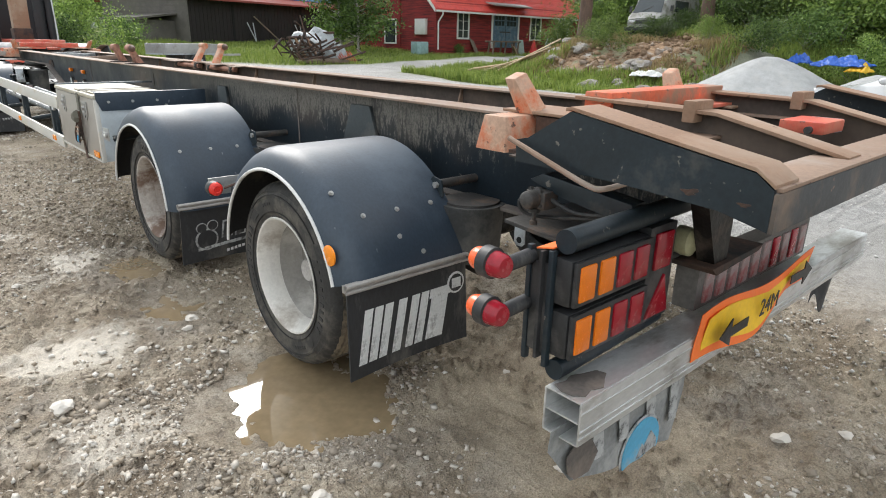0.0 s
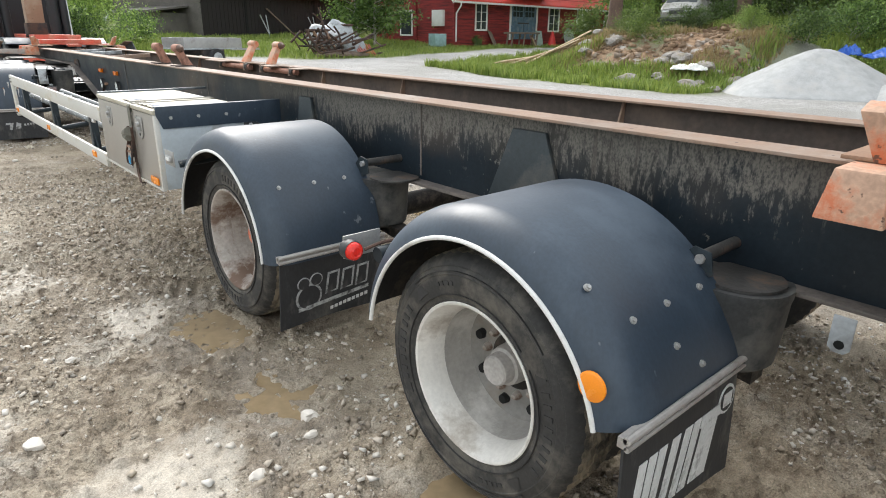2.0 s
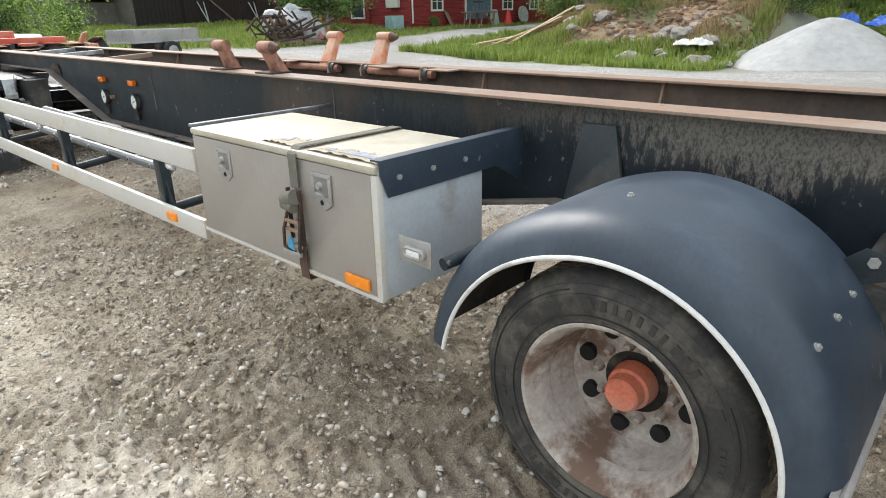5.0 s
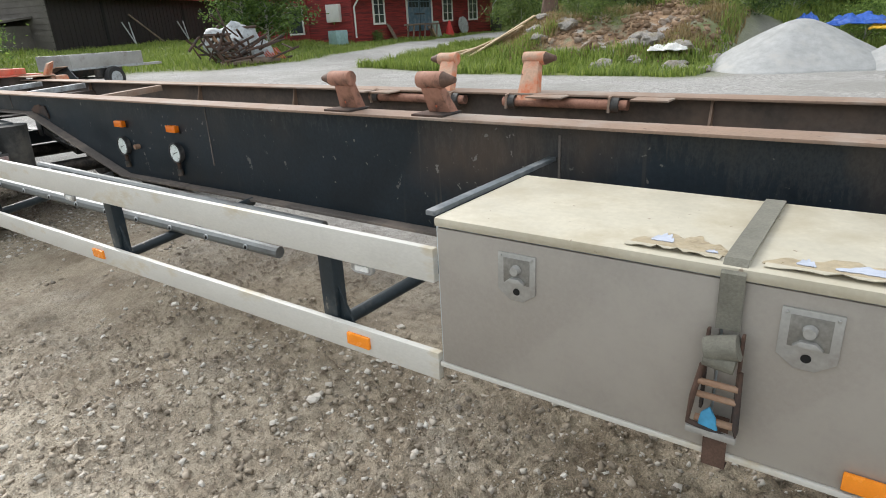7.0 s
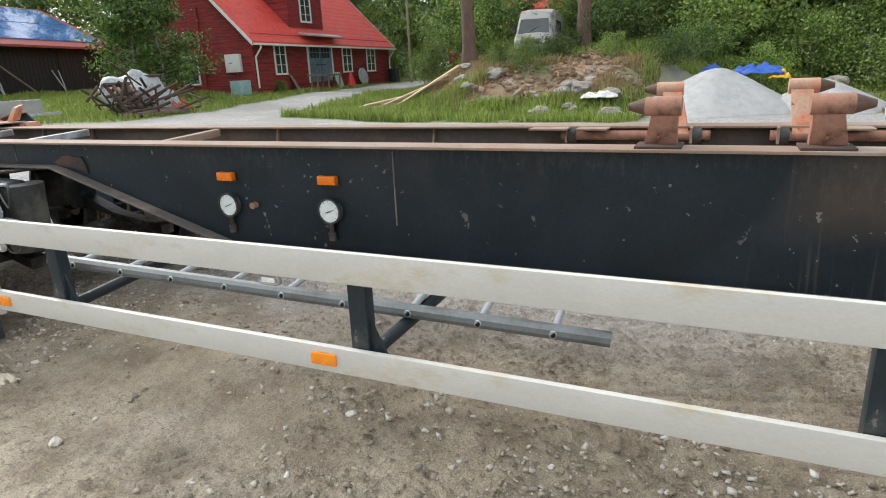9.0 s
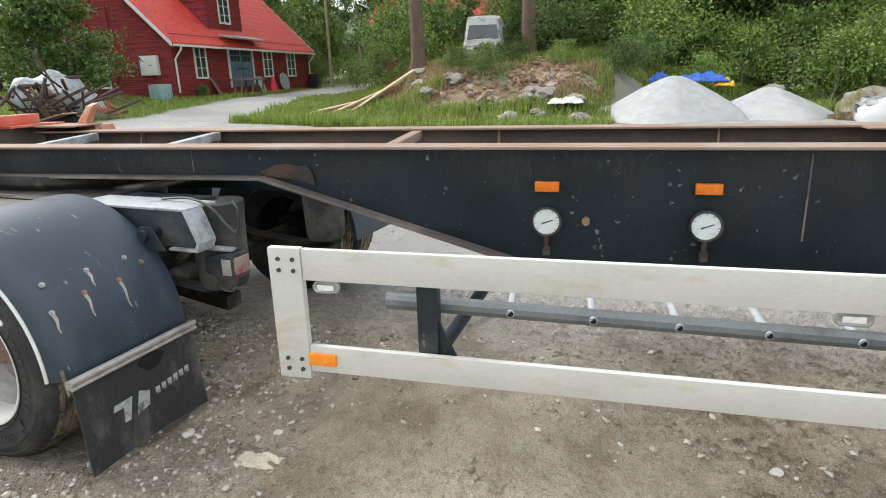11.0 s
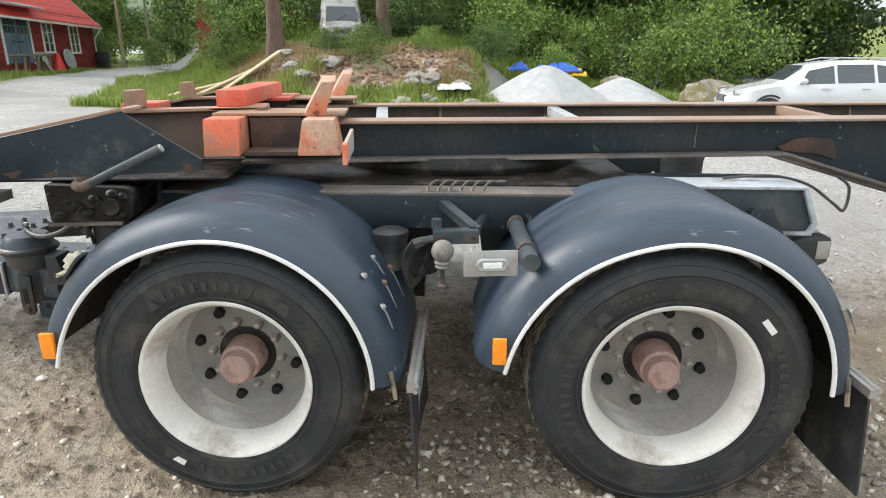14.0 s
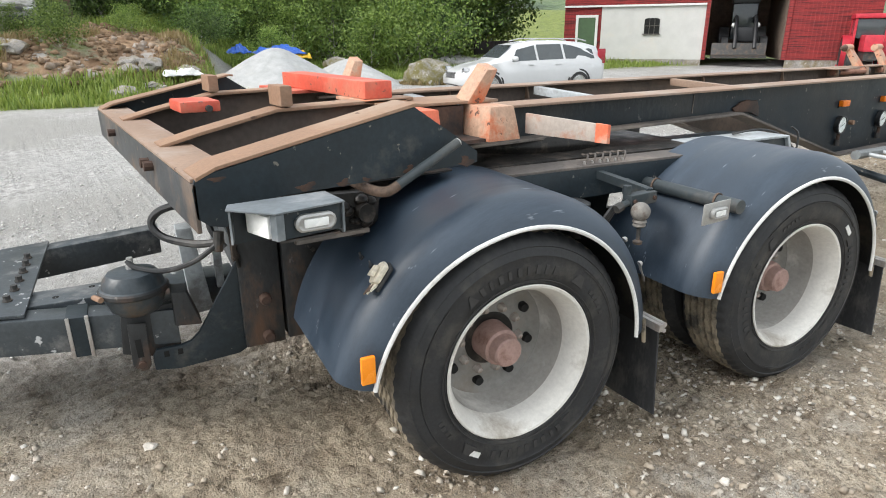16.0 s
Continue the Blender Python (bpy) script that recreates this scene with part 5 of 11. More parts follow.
# mounting angles beside the box
part("mount_bracket", box(1.165, 1.985, BY1 + 0.001, BY1 + 0.035, BZ1 - 0.004, BZ1 + 0.012), M_WORNBAR, trailer, "rubbed blue-grey mounting bar", 0.003)
bm = prism([(1.165, BZ1 - 0.03), (1.20, BZ1 - 0.115), (1.80, BZ1 - 0.115), (1.985, BZ1 - 0.21), (1.985, BZ1 + 0.018), (1.165, BZ1 + 0.018)], "y", BY0 - 0.010, BY0 - 0.003)
mb = part("mount_bracket", bm, M_GUARD, trailer, "blue-grey bolted mounting angle", 0.002)
part("bracket_top", box(1.165, 1.985, BY0 - 0.010, BY0 + 0.038, BZ1 + 0.012, BZ1 + 0.020), M_GUARD, mb, bevel=0.002)
for x in (1.25, 1.42, 1.60):
    part("bolt", rod((x, BY0 - 0.018, BZ1 - 0.05), (x, BY0 - 0.008, BZ1 - 0.05), 0.011, 6), M_ZINC, mb)
# peeled film patches on the lid: tan ground with pale flakes, the loose edge lifted
M_PEEL = mat("bare_tan_lid_ground", (0.40, 0.33, 0.22), 0.35, 0, 0.2, 14, 60, 0.15, stain=(0.24, 0.19, 0.12), stain_amt=0.3, stain_scale=12)
M_FLAKE = mat("wet_pale_flake", (0.46, 0.50, 0.60), 0.15, 0, 0.1, 20, 60, 0.05)


def ragged(y0, y1, x0, x1, seed, n=26):
    """A ragged outline, longer along y, with its straight side towards smaller x."""
    r_ = random.Random(seed)
    top = [(x0 + (x1 - x0) * math.sin(math.pi * (k + 0.5) / n) ** 0.6 * (0.78 + 0.14 * math.sin(k * 0.9 + seed) + 0.05 * math.sin(k * 2.3 + seed) + r_.uniform(-0.04, 0.04)), y0 + (y1 - y0) * (k + 0.5) / n) for k in range(n)]
    low = [(x0 + 0.006 * r_.random(), y0 + (y1 - y0) * (n - k - 0.5) / n) for k in range(n)]
    return top + low


for y0, y1, x0, x1, m_, lift in ((5.66, 5.90, 1.200, 1.335, M_PEEL, 0.0), (5.19, 5.605, 1.198, 1.315, M_PEEL, 0.0), (5.80, 5.855, 1.236, 1.31, M_FLAKE, 0.002), (5.495, 5.535, 1.220, 1.272, M_FLAKE, 0.002), (5.25, 5.465, 1.222, 1.287, M_FLAKE, 0.002), (5.69, 5.72, 1.21, 1.235, M_FLAKE, 0.002)):
    part("peeled_patch", prism(ragged(y0, y1, x0, x1, int(y0 * 1000)), "z", BZ1 + 0.0006 + lift, BZ1 + 0.0020 + lift), m_, tb, "patch where the lid film has peeled")
for y0, y1 in ((5.19, 5.59), (5.68, 5.90)):
    n = 14
    bm = bmesh.new()
    rows = []
    for k in range(n + 1):
        y, h = y0 + (y1 - y0) * k / n, 0.004 + 0.012 * math.sin(math.pi * k / n) * (0.6 + 0.4 * math.sin(k * 2.3))
        rows.append([bm.verts.new(c) for c in ((1.178, y, BZ1 + h), (1.206, y, BZ1 + 0.0035), (1.206, y, BZ1 + 0.002), (1.178, y, BZ1 + h - 0.0015))])
    for A, B in zip(rows, rows[1:]):
        for k in range(4):
            bm.faces.new((A[k], A[(k + 1) % 4], B[(k + 1) % 4], B[k]))
    part("lifted_film", bm, M_BOXTOP, tb, "curled edge of the cream lid film")

# ---- ratchet strap over the box ----
strap = thing("ratchet_strap", (1.15, 5.65, 0.55), "worn grey ratchet strap tied round the toolbox", "strap")
SY = 5.636


up = [(BXB + 0.012, 0.62), (BXB + 0.012, BZ1 - 0.02), (BXB - 0.02, BZ1 + 0.006), (BXF + 0.02, BZ1 + 0.007), (BXF - 0.013, BZ1 - 0.02), (BXF - 0.014, 0.93)]


def ribbon(pts, y0, y1, th, skew=0.0):
    """A band that follows points in x and z, of the width y0 to y1."""
    bm = bmesh.new()
    rows = []
    n = len(pts)
    for i, (x, z) in enumerate(pts):
        a, b = pts[max(i - 1, 0)], pts[min(i + 1, n - 1)]
        d = Vector((b[0] - a[0], b[1] - a[1])).normalized()
        nx, nz = -d.y * th, d.x * th
        k = skew * (1 - i / (n - 1))
        rows.append([bm.verts.new((x, y0 - k, z)), bm.verts.new((x, y1 - k, z)), bm.verts.new((x + nx, y1 - k, z + nz)), bm.verts.new((x + nx, y0 - k, z + nz))])
    for A, B in zip(rows, rows[1:]):
        for k in range(4):
            bm.faces.new((A[k], A[(k + 1) % 4], B[(k + 1) % 4], B[k]))
    bm.faces.new(rows[0][::-1])
    bm.faces.new(rows[-1])
    return bm


part("webbing", ribbon(up, SY - 0.026, SY + 0.026, 0.003, -0.006), M_STRAP, strap, "grey woven webbing")
part("webbing_tail", ribbon([(BXF - 0.012, 0.70), (BXF - 0.010, 0.60), (BXF - 0.004, 0.548), (BXF + 0.03, 0.545)], SY - 0.028, SY + 0.026, 0.003), M_STRAPRUST, strap, "oily brown webbing end")
rt = part("ratchet_frame", box(BXF - 0.030, BXF - 0.012, SY - 0.040, SY - 0.033, 0.70, 0.93), M_RUSTDARK, strap, "rusty ratchet frame", 0.002)
part("ratchet_frame", box(BXF - 0.030, BXF - 0.012, SY + 0.033, SY + 0.040, 0.72, 0.93), M_RUSTDARK, strap, bevel=0.002)
part("webbing_roll", rod((BXF - 0.038, SY - 0.033, 0.905), (BXF - 0.038, SY + 0.035, 0.885), 0.030, 16), M_STRAP, strap)
part("webbing_roll", rod((BXF - 0.045, SY - 0.030, 0.862), (BXF - 0.045, SY + 0.036, 0.870), 0.022, 14), M_STRAP, strap)
for z, r in ((0.800, 0.008), (0.765, 0.008), (0.70, 0.009)):
    part("ratchet_bar", rod((BXF - 0.040, SY - 0.042, z), (BXF - 0.040, SY + 0.044, z), r, 10), M_RUSTTOP, strap)
part("ratchet_lever", tube([(BXF - 0.030, SY - 0.040, 0.84), (BXF - 0.052, SY - 0.048, 0.70), (BXF - 0.050, SY - 0.048, 0.672), (BXF - 0.050, SY + 0.058, 0.690), (BXF - 0.05, SY + 0.052, 0.76), (BXF - 0.03, SY + 0.040, 0.84)], 0.007, 8), M_RUSTDARK, strap)
part("blue_tape", prism([(SY - 0.012, 0.676), (SY + 0.036, 0.680), (SY + 0.030, 0.722), (SY + 0.012, 0.742), (SY - 0.004, 0.715)], "x", BXF - 0.052, BXF - 0.042), mat("blue_tape", (0.06, 0.30, 0.52), 0.6), strap, "scrap of blue tape", 0.004)
part("lever_grip", box(BXF - 0.058, BXF - 0.044, SY - 0.052, SY + 0.060, 0.664, 0.682), M_ZINC, strap, "bare metal lever edge", 0.003)

# ---- side guard fittings ----
for y in (6.815, 8.636, 10.48):
    part("reflector", box(1.138, 1.151, y - 0.052, y + 0.052, 0.557, 0.602), M_AMBER, trailer, "orange side reflector", 0.004)


def oval_lamp(x, y, z, parent, axis="y"):
    """A small clear marker lamp in a zinc ring, its face towards smaller x."""
    c = Vector((x, y, z))
    body = bmesh.new()
    for k, (dx, ry, rz) in enumerate(((0.0, 0.050, 0.021), (-0.012, 0.050, 0.021), (-0.016, 0.044, 0.016), (-0.012, 0.038, 0.011))):
        ring = []
        for i in range(20):
            a = 2 * math.pi * i / 20
            yy = (ry - rz) * (1 if math.cos(a) > 0 else -1) + rz * math.cos(a)
            ring.append(body.verts.new(c + Vector((dx, yy, rz * math.sin(a)))))
        if k:
            for i in range(20):
                body.faces.new((last[i], last[(i + 1) % 20], ring[(i + 1) % 20], ring[i]))
        else:
            body.faces.new(ring)
        last = ring
    body.faces.new(last)
    hs = part("marker_lamp", body, M_ZINC, parent, "small clear oval marker lamp")
    part("lens", box(x - 0.017, x - 0.011, y - 0.030, y + 0.030, z - 0.010, z + 0.010), M_CLEAR, hs, "clear lamp lens", 0.003)
    return hs


for y, z in ((10.455, 0.842), (8.86, 0.848), (6.785, 0.852)):
    oval_lamp(1.178, y, z, trailer)
for y0, y1 in ((6.98, 6.62), (8.50, 8.20), (10.10, 9.8)):
    part("guard_strut", rod((1.215, y0, 0.575), (1.96, y1 + 0.2, 0.68), 0.026, 12), M_FRAME, trailer)
    bm = prism([(y0 - 0.035, 0.74), (y0 - 0.020, 0.74), (y0 - 0.020, 0.56), (y0 - 0.10, 0.56), (y0 - 0.10, 0.60)], "x", 1.196, 1.206)
    part("guard_gusset", bm, M_FRAME, trailer)
for y, z in [(10.56 + 0.055 * i, zz + 0.04 * k) for i in range(2) for zz in (0.905, 0.535) for k in range(2)]:
    part("bolt", rod((1.146, y, z), (1.139, y, z), 0.008, 6), M_STEEL, trailer)

# ---- gauges and lamps on the web ----
for y in (9.142, 9.787):
    g = part("pressure_gauge", lathe([(XN - 0.001, 0.0), (XN - 0.001, 0.063), (XN - 0.022, 0.066), (XN - 0.034, 0.066), (XN - 0.036, 0.058), (XN - 0.030, 0.056), (XN - 0.030, 0.0)], (0, y, 0.905), "x", 32), M_BLACKPL, trailer, "round pressure gauge with a white dial")
    part("dial", lathe([(XN - 0.0305, 0.0), (XN - 0.0305, 0.0555), (XN - 0.028, 0.0555)], (0, y, 0.905), "x", 28), M_DIAL, g, "white dial face")
    part("needle", prism([(y - 0.030, 0.913), (y - 0.030, 0.916), (y + 0.020, 0.899), (y + 0.018, 0.894)], "x", XN - 0.0335, XN - 0.0315), M_BLACKPL, g)
    for k in range(9):
        a = radians(-40 + 260 * k / 8)
        p = Vector((XN - 0.032, y + 0.046 * math.cos(a), 0.905 + 0.046 * math.sin(a)))
        part("dial_mark", rod(p, p + Vector((0, 0.006 * math.cos(a), 0.006 * math.sin(a))), 0.0012, 5), M_BLACKPL, g)
    part("gauge_stem", rod((XN - 0.018, y, 0.842), (XN - 0.018, y, 0.79), 0.012, 10), M_RUSTDARK, g)
    part("gauge_tail", rod((XN - 0.018, y, 0.795), (XN - 0.018, y, 0.755), 0.019, 10), M_STEEL, g)
    lm = part("marker_lamp", box(XN - 0.034, XN - 0.001, y - 0.052, y + 0.052, 1.036, 1.080), M_AMBERDARK, trailer, "amber side marker lamp", 0.006)
    part("lamp_foot", box(XN - 0.012, XN - 0.0005, y - 0.06, y + 0.06, 1.030, 1.034), M_BLACKPL, lm)
part("pipe_stub", rod((XN - 0.035, 9.62, 0.91), (XN, 9.62, 0.91), 0.017, 10), M_RUSTTOP, trailer, "rusty capped stub")
for y, z0, z1, w in ((3.66, 0.84, 1.21, 0.010), (8.78, 0.85, 1.20, 0.007), (11.55, 1.10, 1.21, 0.006), (6.46, 0.75, 1.18, 0.010)):
    part("weld_seam", prism([(y - w / 2, z0), (y + w / 2, z0), (y + w / 2, z1), (y - w / 2, z1)], "x", XN - 0.004, XN + 0.001), M_BEAMLOW, near_beam, "pale vertical weld seam", 0.001)
# doubler where the beam steps up
bm = prism([(10.88, 1.040), (10.98, 1.070), (11.14, 1.082), (11.17, 1.105), (11.13, 1.118), (11.09, 1.140), (11.02, 1.148), (10.97, 1.138), (10.92, 1.142), (10.89, 1.10)], "x", XN - 0.014, XN - 0.001)
part("doubler_plate", bm, M_RUSTDARK, near_beam, "rusted doubler plate", 0.004)

# ---- folding lock pins ----


def lock_pin(base, head, tip, m_post):
    """A post with a round cross head that ends in a cone; tip is +1 or -1 along y."""
    b, h = Vector(base), Vector(head)
    bm = bmesh.new()
    d = (h - b)
    vs = []
    for c, wy, wx in ((b, 0.062, 0.030), (b + d * 0.5, 0.052, 0.028), (h - d * 0.06, 0.046, 0.026)):
        vs.append([bm.verts.new(c + Vector((sx * wx, sy * wy, 0))) for sx, sy in ((-1, -1), (1, -1), (1, 1), (-1, 1))])
    for A, B in zip(vs, vs[1:]):
        for k in range(4):
            bm.faces.new((A[k], A[(k + 1) % 4], B[(k + 1) % 4], B[k]))
    bm.faces.new(vs[0][::-1])
    bm.faces.new(vs[-1])
    p = part("lock_pin", bm, m_post, trailer, "faded orange folding lock pin with a dark tip", 0.004)
    hb = rod(h + Vector((0, -tip * 0.055, 0)), h + Vector((0, tip * 0.075, 0)), 0.036, 20)
    part("pin_head", hb, m_post, p, bevel=0.004)
    part("pin_tip", rod(h + Vector((0, tip * 0.074, 0)), h + Vector((0, tip * 0.135, 0)), 0.034, 20, 0.013), M_PINTIP, p, "dark steel cone tip")
    return p


lock_pin((2.07, 7.62, TOP - 0.002), (1.995, 7.60, 1.385), 1, M_PIN)
lock_pin((2.07, 7.06, TOP - 0.002), (1.995, 7.08, 1.385), -1, M_PIN)
lock_pin((2.85, 7.62, 1.195), (2.99, 7.66, 1.405), 1, M_ORFADE)
lock_pin((2.85, 7.05, 1.195), (2.97, 7.08, 1.405), -1, M_ORFADE)
for ya, yb in ((8.20, 7.46), (7.20, 6.49)):
    part("hinge_pipe", rod((2.845, ya, 1.185), (2.845, yb, 1.185), 0.026, 16), M_PIN, trailer, "rusty orange hinge pipe")
    for y in (ya - 0.06, yb + 0.06):
        part("hinge_collar", rod((2.845, y - 0.02, 1.185), (2.845, y + 0.02, 1.185), 0.040, 16), M_STEEL, trailer)
        bm = prism([(2.80, 1.15), (2.90, 1.15), (2.915, 1.225), (2.86, 1.235), (2.81, 1.225)], "y", y + 0.021, y + 0.033)
        part("hinge_lug", bm, M_BEAMTOP, trailer)
for y in (7.62, 7.07):
    bm = box(1.945, 2.10, y - 0.085, y + 0.085, TOP - 0.001, TOP + 0.010)
    part("pin_base", bm, M_RUSTDARK, trailer, "greasy rusted pin base", 0.004)
for y, w in ((8.25, 0.10), (8.02, 0.08), (6.9, 0.1), (6.35, 0.09)):
    part("flange_tab", box(XF_ - 0.20, XF_ - 0.085, y - w, y + w, TOP - 0.012, TOP - 0.003), M_BEAMTOP, trailer, bevel=0.002)
# cross bars between the beams ahead
for y, m_ in ((11.95, M_GREYPAINT), (12.9, M_GREYPAINT), (10.6, M_BEAMTOP)):
    part("cross_bar", prism([(XN + 0.09, TOP - 0.10), (XF_ - 0.09, TOP - 0.06), (XF_ - 0.09, TOP - 0.012), (XN + 0.09, TOP - 0.05)], "y", y, y + 0.06), m_, trailer, bevel=0.003)

# ---- blocks, stakes and cross beam at both ends ----


M_BARGREY = mat("rubbed_grey_bar", (0.42, 0.37, 0.33), 0.6, 0.1, 0.15, 5, 60, 0.15, stain=(0.40, 0.20, 0.13), stain_amt=0.3, stain_scale=6)


def end_blocks(y_end, sg, zc, ext):
    def Y(a):
        return y_end - sg * a

    def span(a, b):
        return min(Y(a), Y(b)), max(Y(a), Y(b))
    for near in (True, False):
        def X(v):
            return v if near else 2 * CX - v
        m1 = M_ORFADE
        sh = 0.0 if sg > 0 else -0.13
        y0, y1 = span(1.14 + sh, 1.30 + sh)
        xs = sorted((X(1.70), X(XN - 0.08)))
        bm = bmesh.new()
        v = []
        for z, k in ((1.105 + zc, 0.0), (1.236 + zc, 0.022)):
            v.append([bm.verts.new(c) for c in ((xs[0] + k, y0 + k, z), (xs[1] - (0 if near else k), y0 + k, z), (xs[1] - (0 if near else k), y1 - k, z), (xs[0] + k, y1 - k, z))])
        for k in range(4):
            bm.faces.new((v[0][k], v[0][(k + 1) % 4], v[1][(k + 1) % 4], v[1][k]))
        bm.faces.new(v[0][::-1])
        bm.faces.new(v[1])
        part("lock_block", bm, m1, trailer, "faded orange steel lock block streaked with rust", 0.006)
        # pocket floor and back
        ya, yb = span(0.94 + sh, 1.14 + sh)
        part("pocket_floor", box(xs[0] + 0.02, xs[1], ya, yb, 1.105 + zc, 1.118 + zc), M_RUSTDARK, trailer)
        part("pocket_back", box(xs[1] - 0.05 if near else xs[0], xs[1] if near else xs[0] + 0.05, ya, yb, 1.11 + zc, 1.232 + zc), M_RUSTDARK, trailer)
        yc, yd = span(0.80, 0.93) if sg > 0 else span(0.72, 0.80)
        bm = bmesh.new()
        v = []
        for z, k in ((1.105 + zc, 0.0), (1.24 + zc, 0.03)):
            v.append([bm.verts.new(c) for c in ((xs[0] + k, yc, z), (xs[1], yc, z), (xs[1], yd - (k if sg < 0 else 0), z), (xs[0] + k, yd, z))])
        for k in range(4):
            bm.faces.new((v[0][k], v[0][(k + 1) % 4], v[1][(k + 1) % 4], v[1][k]))
        bm.faces.new(v[0][::-1])
        bm.faces.new(v[1])
        part("lock_block", bm, M_ORANGE if sg > 0 else M_RUSTTOP, trailer, "painted block beside the pocket", 0.006)
        # worn deck plate over the pocket, and the stake
        yp, yq = span(0.80 + sh, 1.31 + sh)
        xp = sorted((X(1.86), X(XN + 0.12)))
        part("deck_plate", box(xp[0], xp[1], yp, yq, 1.238 + zc, 1.250 + zc), M_RUSTTOP, trailer, "worn rusty deck plate", 0.004)
        bm = bmesh.new()
        c0, c1 = Vector((X(1.90), Y(1.19 + sh), 1.248 + zc)), Vector((X(1.865), Y(1.255 + sh), 1.380 + zc))
        rr = []
        for c, a, b in ((c0, 0.040, 0.042), (c1, 0.034, 0.027)):
            rr.append([bm.verts.new(c + Vector((sx * a, sy * b, 0.012 * sx))) for sx, sy in ((-1, -1), (1, -1), (1, 1), (-1, 1))])
        for k in range(4):
            bm.faces.new((rr[0][k], rr[0][(k + 1) % 4], rr[1][(k + 1) % 4], rr[1][k]))
        bm.faces.new(rr[0][::-1])
        bm.faces.new(rr[1])
        part("stake", bm, M_ORFADE, trailer, "short leaning steel stake in rubbed orange paint", 0.006)
    # red cross beam on the deck
    ya, yb = span(0.78, 0.90)
    part("cross_beam", box(2.02, 2 * CX - 1.99, ya, yb, 1.262 + zc, 1.330 + zc), M_RED if sg > 0 else M_ORANGE, trailer, "orange-red painted cross beam", 0.006)
    part("cross_beam_foot", box(1.99, 2.25, min(Y(0.76), Y(0.95)), max(Y(0.76), Y(0.95)), 1.248 + zc, 1.2615 + zc), M_ORFADE, trailer, bevel=0.003)
    part("cross_beam_foot", box(2 * CX - 2.3, 2 * CX - 1.86, min(Y(0.70), Y(0.98)), max(Y(0.70), Y(0.98)), 1.246 + zc, 1.2615 + zc), M_RED, trailer, bevel=0.003)
    # brown stops on the ribs and a red hinge in the middle
    for x, a in ((XN + 0.045, 0.44), (XF_ - 0.045, 0.40)):
        y0, y1 = span(a - 0.01, a + 0.035)
        part("stop_block", box(x - 0.065, x + 0.065, y0, y1, 1.258 + zc, 1.330 + zc), M_RUSTTOP, trailer, "brown rusty stop block", 0.006)
    y0, y1 = span(0.20, 0.36)
    hinge = part("lock_hinge", box(2.52, 2.74, y0, y1, 1.20 + zc, 1.245 + zc), M_RED, trailer, "red twist lock housing", 0.008)
    part("hinge_end", box(2.74, 2.80, y0 + 0.02, y1 - 0.02, 1.19 + zc, 1.24 + zc), M_GREYPAINT, hinge, bevel=0.004)
    part("hinge_rod", rod((2.50, y0 + 0.05, 1.215 + zc), (2.86, y0 + 0.05, 1.215 + zc), 0.014, 10), M_STEEL, hinge)
    # chain and bolts at the end beam
    for x in (1.98, 2.05, 2.88):
        part("bolt", rod((x, Y(-0.012), 1.10 + zc), (x, Y(-0.04), 1.10 + zc), 0.016, 8), M_RUSTDARK, trailer)
    # underside pan between the side plates
    y0, y1 = span(0.02, 0.9)
    part("under_plate", box(1.60, 2 * CX - 1.60, y0, y1, (1.04 if sg > 0 else 1.12) + zc, (1.046 if sg > 0 else 1.126) + zc), M_GREASE, trailer)
    # locking rod
    if sg > 0:
        lr = part("locking_rod", rod((1.375, 13.615, 1.205), (1.365, 13.845, 1.096), 0.0145, 14), M_STIFF, trailer, "grey steel locking bar with a rusty bent foot")
        part("bar_tip", rod((1.375, 13.6145, 1.2052), (1.3752, 13.610, 1.2075), 0.0125, 14), M_ZINC, lr)
        part("bar_foot", tube(bent([(1.365, 13.835, 1.101), (1.365, 13.858, 1.090), (1.372, 13.880, 1.086), (1.41, 13.90, 1.088), (1.52, 13.905, 1.092)], 4), 0.0155, 12), M_BARRUST, lr)
    else:
        pts = bent([(1.395, 1.262, 1.235), (1.39, 1.10, 1.185), (1.40, 0.97, 1.140), (1.44, 0.94, 1.128), (1.58, 0.94, 1.130)], 5)
        part("locking_rod", tube(pts, 0.0085, 10), M_BEAMTOP, trailer, "bent steel locking rod")


end_blocks(14.38, 1, 0.022, 0)
end_blocks(0.545, -1, 0.010, 0)
# flat bar that sticks out sideways from the front block
bm = prism([(1.29, 1.160), (1.72, 1.145), (1.72, 1.225), (1.29, 1.222)], "y", 13.030, 13.042)
M_BARTIP = mat("sprayed_orange_red", (0.74, 0.17, 0.085), 0.6, 0, 0.15, 20, 80, 0.15, stain=(0.50, 0.30, 0.22), stain_amt=0.3, stain_scale=18)
fb = part("flat_bar", bm, M_BARGREY, trailer, "grey flat bar with a fluorescent orange end", 0.002)
part("bar_tip", prism([(1.289, 1.159), (1.345, 1.157), (1.345, 1.224), (1.289, 1.223)], "y", 13.029, 13.043), M_BARTIP, fb, "orange-red sprayed tip")

